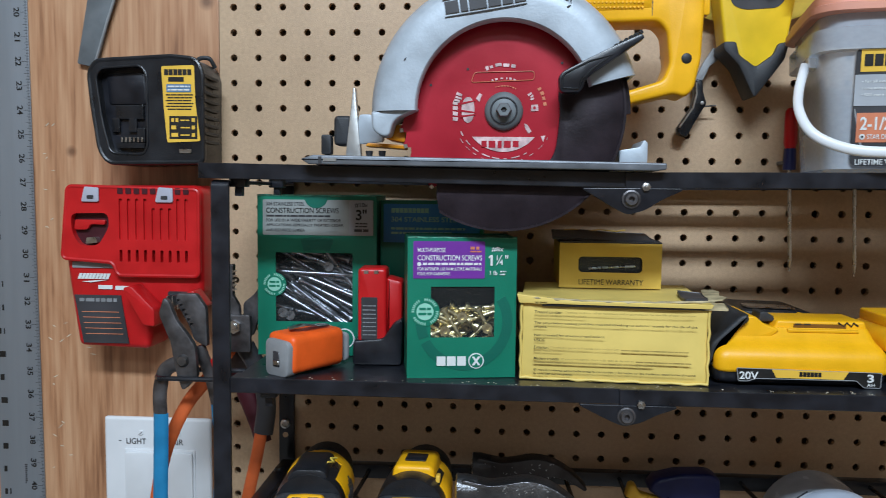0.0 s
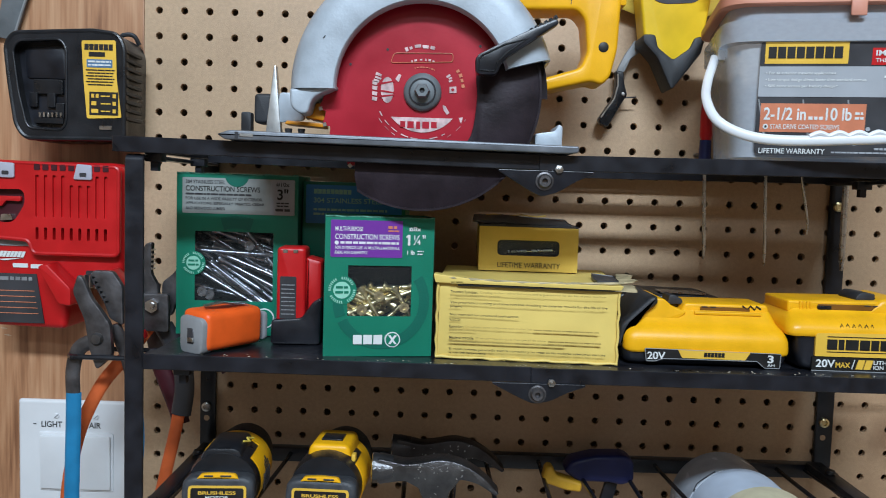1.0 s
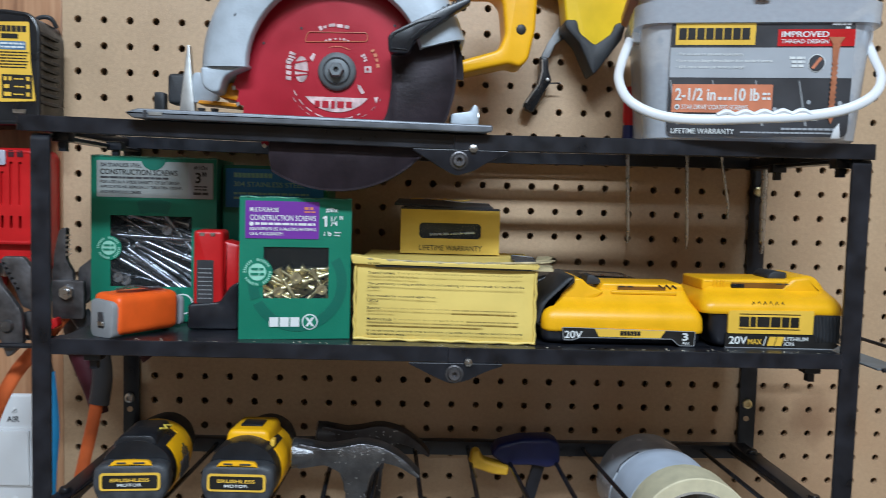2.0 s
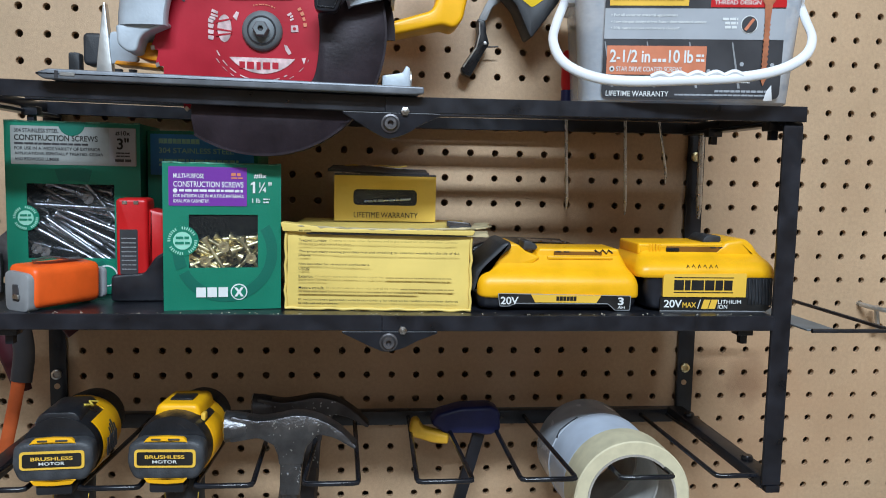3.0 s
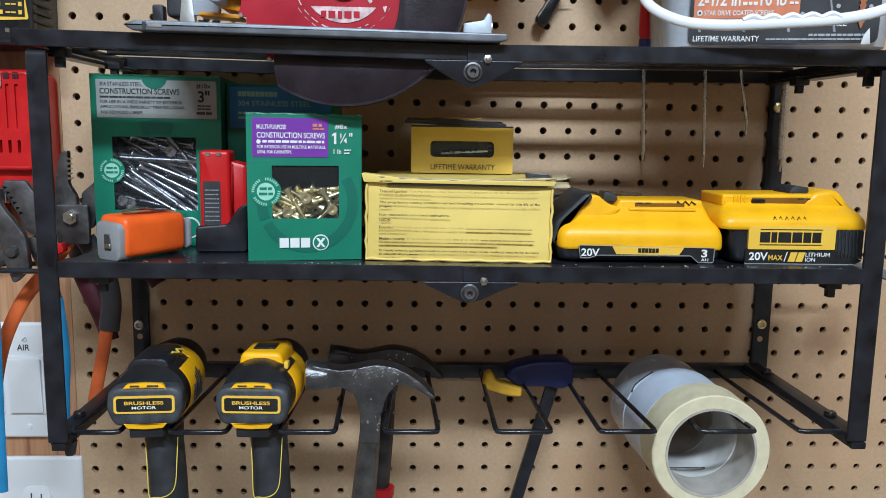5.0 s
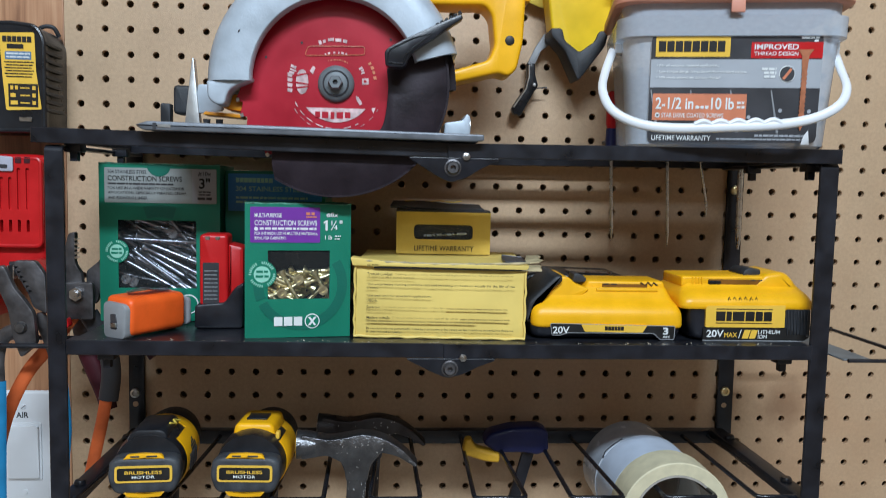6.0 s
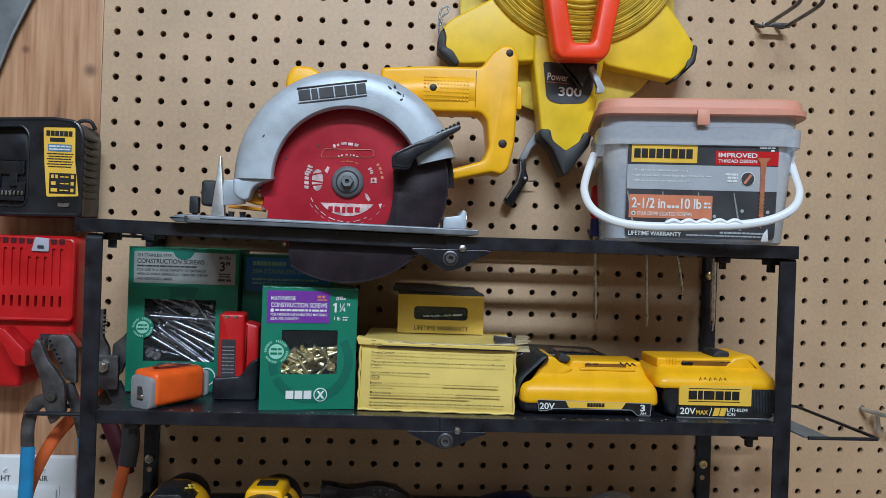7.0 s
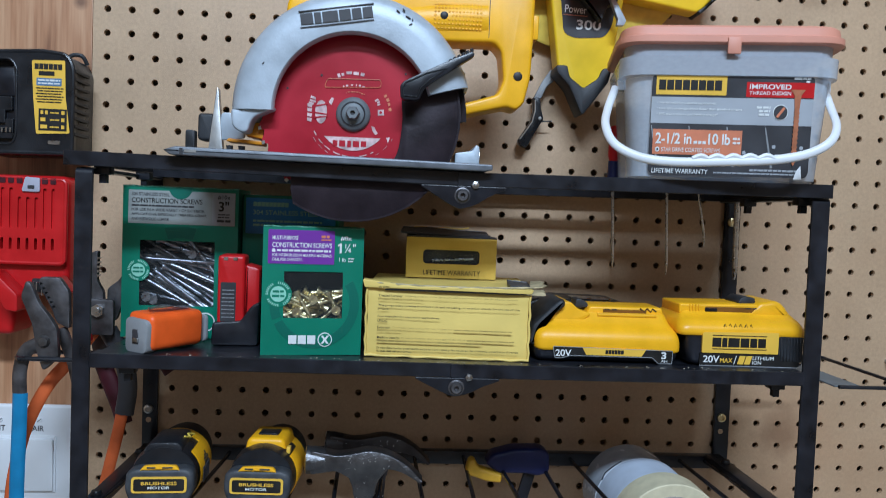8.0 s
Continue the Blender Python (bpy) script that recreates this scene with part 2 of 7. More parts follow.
SCREWST = shade("screw_steel", (0.42, 0.42, 0.44), 0.30, 1.0, 0.15, 200, 0.05)
PRINTFADE = shade("worn_white_print", (0.62, 0.45, 0.45), 0.5, 0, 0.25, 150, 0.0)
DARK.node_tree.nodes["Principled BSDF"].inputs["Specular IOR Level"].default_value = 0.25
BLACK.node_tree.nodes["Principled BSDF"].inputs["Specular IOR Level"].default_value = 0.45
CLEAR = clear_plastic("clear_pail_plastic", (0.70, 0.76, 0.84), 0.46, 0.14, (0.72, 0.75, 0.79))
LENS = clear_plastic("indicator_lens", (0.50, 0.50, 0.58), 0.85, 0.12)
ORANGEY = shade("amber_plastic", (0.72, 0.27, 0.008), 0.4, 0, 0.1, 40, 0.1)
WIRE = shade("glossy_black_wire", (0.012, 0.013, 0.017), 0.20, spots=0.3, scale=60, bump=0.03, bump_scale=700)
SCREWCOPPER = shade("dark_copper_print", (0.40, 0.14, 0.065), 0.45, 0, 0.15, 200, 0.0)
STEELBLUE = shade("steel_blue_print", (0.10, 0.20, 0.34), 0.45, 0, 0.08, 40, 0.0)
EDGE = shade("rubbed_lit_green_edge", (0.10, 0.30, 0.21), 0.5, 0, 0.35, 240, 0.2)
FILM = clear_plastic("window_film", (0.55, 0.57, 0.57), 0.018, 0.25)


# ---- mesh helpers ----
def link_part(name, bm, mat, parent=None, label="", smooth=False):
    me = bpy.data.meshes.new(name)
    bm.normal_update()
    bm.to_mesh(me)
    bm.free()
    me.materials.append(mat)
    if smooth:
        for p in me.polygons:
            p.use_smooth = p.loop_total < 5 and max(abs(c) for c in p.normal) < 0.9995
        me.set_sharp_from_angle(angle=radians(38))
    ob = new(name, me)
    ob.parent = parent
    if label:
        ob["label"] = label
    return ob


def part(name, bm, mat, parent, label="", smooth=True):
    return link_part(name, bm, mat, parent, label, smooth)


def thing(name, m, label, category, group="", kind=""):
    ob = new(name)
    ob.matrix_world = m
    ob.empty_display_size = 0.01
    return tagged(ob, label, category, group, kind)


def box(x0, x1, y0, y1, z0, z1, bevel=0.0, seg=2, bm=None, m=None):
    out = bm or bmesh.new()
    b = bmesh.new()
    bmesh.ops.create_cube(b, size=1)
    for v in b.verts:
        v.co = Vector(((x0 + x1) / 2 + v.co.x * (x1 - x0), (y0 + y1) / 2 + v.co.y * (y1 - y0), (z0 + z1) / 2 + v.co.z * (z1 - z0)))
    if bevel:
        bmesh.ops.bevel(b, geom=b.edges[:], offset=bevel, segments=seg, profile=0.5, affect="EDGES")
    return pour(out, b, m)


def pour(out, b, m=None):
    if m is not None:
        b.transform(m)
    me = bpy.data.meshes.new("tmp")
    b.to_mesh(me)
    b.free()
    out.from_mesh(me)
    bpy.data.meshes.remove(me)
    return out


def inset(pts, d):
    """The closed outline moved inwards by d, with spots that would cross over drawn together."""
    n = len(pts)
    P = [Vector(p) for p in pts]
    out = []
    for i in range(n):
        e, f = (P[i] - P[i - 1]).normalized(), (P[(i + 1) % n] - P[i]).normalized()
        u, w = Vector((-e.y, e.x)), Vector((-f.y, f.x))
        h = u + w
        h = u if h.length < 1e-4 else h.normalized()
        out.append(P[i] + h * d / max(0.5, h.dot(u)))
    bad = [(out[(i + 1) % n] - out[i]).dot(P[(i + 1) % n] - P[i]) <= 0 for i in range(n)]
    if any(bad) and not all(bad):
        k = bad.index(False) + 1
        i = 0
        while i < n:
            j = (i + k) % n
            if bad[j]:
                run = [j]
                while bad[(run[-1] + 1) % n] and len(run) < n:
                    run.append((run[-1] + 1) % n)
                ids = run + [(run[-1] + 1) % n]
                mid = sum((out[q] for q in ids), Vector((0, 0))) / len(ids)
                for q in ids:
                    out[q] = mid + (out[q] - mid) * 0.0
                i += len(run)
            i += 1
    return [tuple(p) for p in out]


def prism(pts, y0, y1, bevel=0.0, seg=2, bm=None, m=None):
    """A flat shape in x and z with thickness from y0 (front) to y1, its rims rounded by bevel."""
    out = bm or bmesh.new()
    P = []
    for p in pts:
        if not P or (Vector(p) - Vector(P[-1])).length > 2e-5:
            P.append(tuple(p))
    if (Vector(P[0]) - Vector(P[-1])).length < 2e-5:
        P.pop()
    area = sum(P[i - 1][0] * P[i][1] - P[i][0] * P[i - 1][1] for i in range(len(P)))
    if area < 0:
        P.reverse()
    b = bmesh.new()
    levels = [(0.0, y0), (0.0, y1)]
    if bevel:
        r = min(bevel, (y1 - y0) * 0.49)
        arc = [radians(90 * i / seg) for i in range(seg + 1)]
        levels = [(bevel * (1 - math.sin(a)), y0 + r * (1 - math.cos(a))) for a in arc]
        levels += [(d, y1 - (y - y0)) for d, y in levels[::-1]]
    rings = [[b.verts.new((x, y, z)) for x, z in (inset(P, d) if d > 1e-7 else P)] for d, y in levels]
    n = len(P)
    for p, q in zip(rings, rings[1:]):
        for k in range(n):
            b.faces.new((p[k], p[(k + 1) % n], q[(k + 1) % n], q[k]))
    b.faces.new(rings[0])
    b.faces.new(rings[-1][::-1])
    bmesh.ops.remove_doubles(b, verts=b.verts[:], dist=1e-6)
    bmesh.ops.recalc_face_normals(b, faces=b.faces[:])
    return pour(out, b, m)


def rounded(pts, r, n=5):
    """The polygon with its corners rounded off by the radius r (a number, or one for each corner)."""
    out = []
    k = len(pts)
    for i in range(k):
        p, a, c = Vector(pts[i]), Vector(pts[i - 1]), Vector(pts[(i + 1) % k])
        rr = r[i] if isinstance(r, (list, tuple)) else r
        u, w = (a - p), (c - p)
        rr = min(rr, u.length * 0.49, w.length * 0.49)
        s, e = p + u.normalized() * rr, p + w.normalized() * rr
        for j in range(n + 1):
            t = j / n
            out.append(tuple((1 - t) ** 2 * s + 2 * t * (1 - t) * p + t * t * e))
    return out


def rect(x0, x1, z0, z1, r=0.0, n=5):
    pts = [(x0, z0), (x1, z0), (x1, z1), (x0, z1)]
    return rounded(pts, r, n) if r else pts


def circle(cx, cz, r, n=32, a0=0.0, a1=360.0):
    full = abs(a1 - a0 - 360) < 1e-6
    k = n if full else n + 1
    return [(cx + r * math.cos(radians(a0 + (a1 - a0) * i / n)), cz + r * math.sin(radians(a0 + (a1 - a0) * i / n))) for i in range(k)]


def rod(p, q, r0, r1=None, seg=12, bm=None, m=None):
    out = bm or bmesh.new()
    p, q = Vector(p), Vector(q)
    b = bmesh.new()
    bmesh.ops.create_cone(b, cap_ends=True, segments=seg, radius1=r0, radius2=r0 if r1 is None else r1, depth=(q - p).length)
    turn = (q - p).to_track_quat("Z", "Y").to_matrix().to_4x4()
    b.transform(Matrix.Translation((p + q) / 2) @ turn)
    return pour(out, b, m)


def sweep(path, r, seg=10, bm=None, flat=1.0, m=None, side=(0, 1, 0)):
    """A tube along a path of points; r a number or one for each point; flat squeezes it along the side vector."""
    out = bm or bmesh.new()
    b = bmesh.new()
    P = [Vector(p) for p in path]
    rings = []
    for i, p in enumerate(P):
        d = (P[min(i + 1, len(P) - 1)] - P[max(i - 1, 0)]).normalized()
        s = Vector(side) - d * d.dot(Vector(side))
        if s.length < 1e-4:
            s = d.orthogonal()
        s.normalize()
        u = d.cross(s)
        rr = r[i] if isinstance(r, (list, tuple)) else r
        rings.append([b.verts.new(p + rr * (math.cos(2 * math.pi * k / seg) * u + flat * math.sin(2 * math.pi * k / seg) * s)) for k in range(seg)])
    for a, c in zip(rings, rings[1:]):
        for k in range(seg):
            b.faces.new((a[k], a[(k + 1) % seg], c[(k + 1) % seg], c[k]))
    b.faces.new(rings[0][::-1])
    b.faces.new(rings[-1])
    bmesh.ops.recalc_face_normals(b, faces=b.faces[:])
    return pour(out, b, m)


def curve_points(pts, n=6):
    """A smooth line through the points."""
    P = [Vector(p) for p in pts]
    P = [2 * P[0] - P[1]] + P + [2 * P[-1] - P[-2]]
    out = []
    for i in range(1, len(P) - 2):
        for j in range(n):
            t = j / n
            a, b_, c, d = P[i - 1:i + 3]
            out.append(0.5 * ((2 * b_) + (c - a) * t + (2 * a - 5 * b_ + 4 * c - d) * t * t + (3 * b_ - a - 3 * c + d) * t ** 3))
    return out + [P[-2]]


def lathe(profile, seg=48, a0=0.0, a1=360.0, bm=None, m=None, close=False):
    """Turns (radius, y) pairs about the y axis."""
    out = bm or bmesh.new()
    b = bmesh.new()
    full = abs(a1 - a0 - 360) < 1e-6
    k = seg if full else seg + 1
    rings = []
    for i in range(k):
        a = radians(a0 + (a1 - a0) * i / seg)
        rings.append([b.verts.new((r * math.cos(a), y, r * math.sin(a))) for r, y in profile])
    n = len(profile)
    for i in range(seg):
        p, q = rings[i], rings[(i + 1) % k]
        for j in range(n if close else n - 1):
            b.faces.new((p[j], p[(j + 1) % n], q[(j + 1) % n], q[j]))
    if not full and close:
        b.faces.new(rings[0])
        b.faces.new(rings[-1][::-1])
    bmesh.ops.remove_doubles(b, verts=b.verts[:], dist=1e-7)
    bmesh.ops.recalc_face_normals(b, faces=b.faces[:])
    return pour(out, b, m)


def words(text, x, z, w, h, mat, parent, y=-0.0009, turn=0.0, m=None, bold=0.012):
    """Lettering that fills the width w and height h from its lower left corner (x, z)."""
    cu = bpy.data.curves.new("lettering", "FONT")
    cu.body, cu.offset = text, bold
    tmp = bpy.data.objects.new("tmp", cu)
    me = bpy.data.meshes.new_from_object(tmp)
    bpy.data.objects.remove(tmp)
    bpy.data.curves.remove(cu)
    co = np.empty(len(me.vertices) * 3)
    me.vertices.foreach_get("co", co)
    co = co.reshape(-1, 3)
    lo, hi = co.min(0), co.max(0)
    u = (co[:, 0] - lo[0]) / (hi[0] - lo[0]) * w
    v = (co[:, 1] - lo[1]) / (hi[1] - lo[1]) * h
    a = radians(turn)
    new_co = np.stack([x + u * math.cos(a) - v * math.sin(a), np.full(len(u), y), z + u * math.sin(a) + v * math.cos(a)], 1)
    me.vertices.foreach_set("co", new_co.ravel())
    if m is not None:
        me.transform(m)
    me.name = "lettering"
    me.materials.clear()
    me.materials.append(mat)
    ob = new("lettering", me)
    ob.parent = parent
    return ob


def bars(rows, mat, parent, y=-0.0009, seed=1, name="print_line", word=0.004, m=None):
    """Lines of print too small to read: rows of (x0, x1, z, height), broken into words."""
    rnd = random.Random(seed)
    bm = bmesh.new()
    for x0, x1, z, h in rows:
        x = x0
        while x < x1 - 0.0008:
            w = min(word * rnd.uniform(0.5, 1.8), x1 - x)
            prism(rect(x, x + w, z, z + h), y, y + 0.0004, bm=bm, m=m)
            x += w + h * 0.45
    return part(name, bm, mat, parent, smooth=False)


def patch(name, pts, mat, parent, y=-0.0005, thick=0.0005, label="", m=None):
    return part(name, prism(pts, y, y + thick, m=m), mat, parent, label, smooth=False)


def logo(x, z, w, h, mat, parent, count=5, y=-0.0009, m=None, lean=0.0):
    """A maker's mark as plain blocks in its colour."""
    step = w / count
    for i in range(count):
        x0, x1 = x + i * step, x + (i + 0.86) * step
        part("mark", prism([(x0, z), (x1, z), (x1 + lean * h, z + h), (x0 + lean * h, z + h)], y, y + 0.0004, m=m), mat, parent, smooth=False)


def window_panel(x0, x1, z0, z1, win, t):
    """One sheet with a rectangular opening."""
    b = bmesh.new()
    a0, a1, c0, c1 = win
    outer, inner = [(x0, z0), (x1, z0), (x1, z1), (x0, z1)], [(a0, c0), (a1, c0), (a1, c1), (a0, c1)]
    V = [[b.verts.new((x, y, z)) for x, z in pts] for y in (0, t) for pts in (outer, inner)]
    for k in range(4):
        j = (k + 1) % 4
        b.faces.new((V[0][k], V[0][j], V[1][j], V[1][k]))
        b.faces.new((V[2][j], V[2][k], V[3][k], V[3][j]))
        b.faces.new((V[0][j], V[0][k], V[2][k], V[2][j]))
        b.faces.new((V[1][k], V[1][j], V[3][j], V[3][k]))
    bmesh.ops.recalc_face_normals(b, faces=b.faces[:])
    return b


def plate_with_holes(outer, holes, y0, y1, m=None):
    """A flat sheet from y0 (front) to y1 with openings cut through it."""
    b = bmesh.new()
    rims = []
    for pts in (outer, *holes):
        vs = [b.verts.new((x, y0, z)) for x, z in pts]
        rims.append((vs, [b.edges.new((vs[i], vs[(i + 1) % len(vs)])) for i in range(len(vs))]))
    bmesh.ops.triangle_fill(b, use_beauty=True, edges=[e for _, es in rims for e in es])
    for vs, _ in rims:
        back = [b.verts.new((v.co.x, y1, v.co.z)) for v in vs]
        for i in range(len(vs)):
            j = (i + 1) % len(vs)
            b.faces.new((vs[i], vs[j], back[j], back[i]))
    bmesh.ops.recalc_face_normals(b, faces=b.faces[:])
    if m is not None:
        b.transform(m)
    return b


# ---- the room ----
def setting(name, bm, mat, label, category):
    return tagged(link_part(name, bm, mat), label, category, kind="structure")


# Floor, ceiling and far walls lie out of view, added to enclose and bounce light.
setting("floor", box(-1.7, 2.4, -3.7, 0.15, -0.1, 0.0), CONCRETE, "unseen grey concrete floor added to close the room", "floor")
setting("ceiling", box(-1.7, 2.4, -3.7, 0.15, 3.2, 3.3), CEIL, "unseen plain white ceiling added to close the room", "ceiling")
setting("wall_north", box(-1.6, 2.3, 0.022, 0.12, 0.0, 3.2), PAINT, "plain painted wall behind the pegboard", "wall")
setting("wall_south", box(-1.6, 2.3, -3.7, -3.6, 0.0, 3.2), PAINT, "unseen warm-toned wall added to bounce light", "wall")
setting("wall_west", box(-1.7, -1.6, -3.6, 0.12, 0.0, 3.2), PAINT, "unseen warm-toned wall added to bounce light", "wall")
setting("wall_east", box(2.3, 2.4, -3.6, 0.12, 0.0, 3.2), PAINT, "unseen warm-toned wall added to bounce light", "wall")
panel = setting("plywood_panel", box(-1.0, -0.0165, 0.003, 0.0215, 0.0, 3.1, 0.001), PLY, "warm brown plywood sheet with upright grain", "wall panel")

rnd = random.Random(9)
b = bmesh.new()
for i in range(26):
    x, z = -0.2 + rnd.uniform(-0.006, 0.018) + (0.03 if rnd.random() < 0.2 else 0), rnd.uniform(1.18, 1.56)
    w, a = rnd.uniform(0.0012, 0.0045), rnd.uniform(-40, 40)
    prism([(-w, 0), (0, -0.0005), (w, 0.0001), (0.2 * w, 0.0006)], 0.0026, 0.0031, bm=b, m=pose(x, 0, z) @ pose(0, 0, 0, 0, a, 0))
tagged(part("splinter_nick", b, KRAFT, panel, "pale chips in the plywood face", smooth=False), kind="stuff")

G = 0.0254


def pegboard(cols, row0, row1, z0, r=0.0034, thick=0.005):
    """A sheet drilled every inch, each hole with its own wall."""
    rnd = random.Random(3)
    n = 12
    verts, faces = [], []
    ring = [(math.cos(2 * math.pi * k / n + math.pi / 4), math.sin(2 * math.pi * k / n + math.pi / 4)) for k in range(n)]
    h = G / 2
    for c in range(cols):
        for row in range(row0, row1):
            cx, cz = c * G, z0 - row * G
            rr = r * rnd.uniform(0.94, 1.05)
            s = len(verts)
            for u, v in ring:
                k = h / max(abs(u), abs(v))
                verts.append((cx + u * k, 0.0, cz + v * k))
            for f, y in ((1.12, 0.0), (1.0, 0.0006), (1.0, thick)):
                for u, v in ring:
                    verts.append((cx + u * rr * f, y, cz + v * rr * f))
            for a in range(3):
                for k in range(n):
                    k2 = (k + 1) % n
                    faces.append((s + a * n + k, s + a * n + k2, s + (a + 1) * n + k2, s + (a + 1) * n + k))
    me = bpy.data.meshes.new("pegboard")
    me.from_pydata(verts, [], faces)
    me.update()
    me.materials.append(HARD)
    b = bmesh.new()
    b.from_mesh(me)
    bmesh.ops.remove_doubles(b, verts=b.verts[:], dist=1e-5)
    bmesh.ops.recalc_face_normals(b, faces=b.faces[:])
    top, low, right = z0 - row0 * G + h, z0 - (row1 - 1) * G - h, (cols - 1) * G + h
    box(-0.0148, -h, 0.0, thick, low, top, bm=b)
    box(-0.0148, right, 0.0, thick, top, 2.4, bm=b)
    box(-0.0148, right, 0.0, thick, 0.3, low, bm=b)
    b.to_mesh(me)
    b.free()
    return tagged(new("pegboard", me), "tan hardboard pegboard sheet with round holes", "pegboard", kind="structure")


pegboard(46, -9, 32, 1.75)


# ---- the black tool rack ----
BASE = Vector((0.37, -0.1, 1.195))
rack = thing("tool_rack", Matrix.Translation(BASE), "black steel two-tier wall rack with tool slots below", "tool rack")
K = Matrix.Translation(-BASE)
FY = -0.211
QUARTER = Matrix.Rotation(radians(90), 4, "Z")


def bent_bar(x0, x1, z0, z1, yf, yb, t, r=0.0055):
    """A flat bar that rises in front and bends back to the wall at its top."""
    arc = [(yf + r - r * math.cos(radians(a)), z1 - r + r * math.sin(radians(a))) for a in range(0, 91, 15)]
    inner = [(yf + r - (r - t) * math.cos(radians(a)), z1 - r + (r - t) * math.sin(radians(a))) for a in range(90, -1, -15)]
    return prism([(yf, z0)] + arc + [(yb, z1), (yb, z1 - t)] + inner + [(yf + t, z0)], -x1, -x0, 0.0006, 1, m=K @ QUARTER)


for x0, x1 in ((0.0520, 0.0662), (0.6722, 0.6880)):
    part("front_post", bent_bar(x0, x1, 1.2045, 1.4962, FY, -0.016, 0.0030), BLACK, rack)
    part("bottom_side_bar", box(x0, x1, FY + 0.0035, -0.014, 1.2005, 1.2105, 0.001, m=K), BLACK, rack)
    if x0 < 0.3:
        part("foot_nut", rod(K @ Vector(((x0 + x1) / 2 + 0.004, FY + 0.012, 1.1900)), K @ Vector(((x0 + x1) / 2 + 0.004, FY + 0.012, 1.2010)), 0.0035, 0.0055, 6), BLACK, rack)
    part("foot", prism(rounded([(x0 + 0.003, 1.1985), (x1 - 0.001, 1.1985), (x1 - 0.001, 1.2040), (x0 + 0.003, 1.2040)], 0.001), FY - 0.001, FY + 0.02, m=K), BLACK, rack)
    part("side_bolt", lathe([(0, -0.003), (0.004, -0.0028), (0.005, -0.001), (0.005, 0.001)], 16, m=K @ pose((x0 + x1) / 2, -0.17, 1.2118, -90)), BLACK, rack)
    part("side_bolt", lathe([(0, -0.003), (0.004, -0.0028), (0.005, -0.001), (0.005, 0.001)], 16, m=K @ pose((x0 + x1) / 2, -0.05, 1.2118, -90)), BLACK, rack)
for x0, x1, sx in ((0.0465, 0.0625, 0.0535), (0.6845, 0.7020, 0.692)):
    part("back_leg", box(x0, x1, -0.0055, -0.001, 1.196, 1.503, 0.0008, m=K), BLACK, rack)
    for z in ((1.2495, 1.472) if sx > 0.5 else (1.2455, 1.472)):
        s = part("wall_screw", lathe([(0, -0.002), (0.0022, -0.0022), (0.0028, -0.0035), (0.0048, -0.0026), (0.005, 0)], 18, m=K @ pose(sx, -0.0056, z)), BRASS if sx > 0.5 else NICKEL, rack, "brass wall screw" if sx > 0.5 else "")
    part("keyhole", prism(rounded(circle(sx, 1.2335, 0.003, 10) , 0.0002, 1), -0.0058, -0.005, m=K), HARD, rack)
part("bottom_back_rail", box(0.0626, 0.6844, -0.014, -0.0015, 1.193, 1.207, 0.0008, m=K), BLACK, rack)


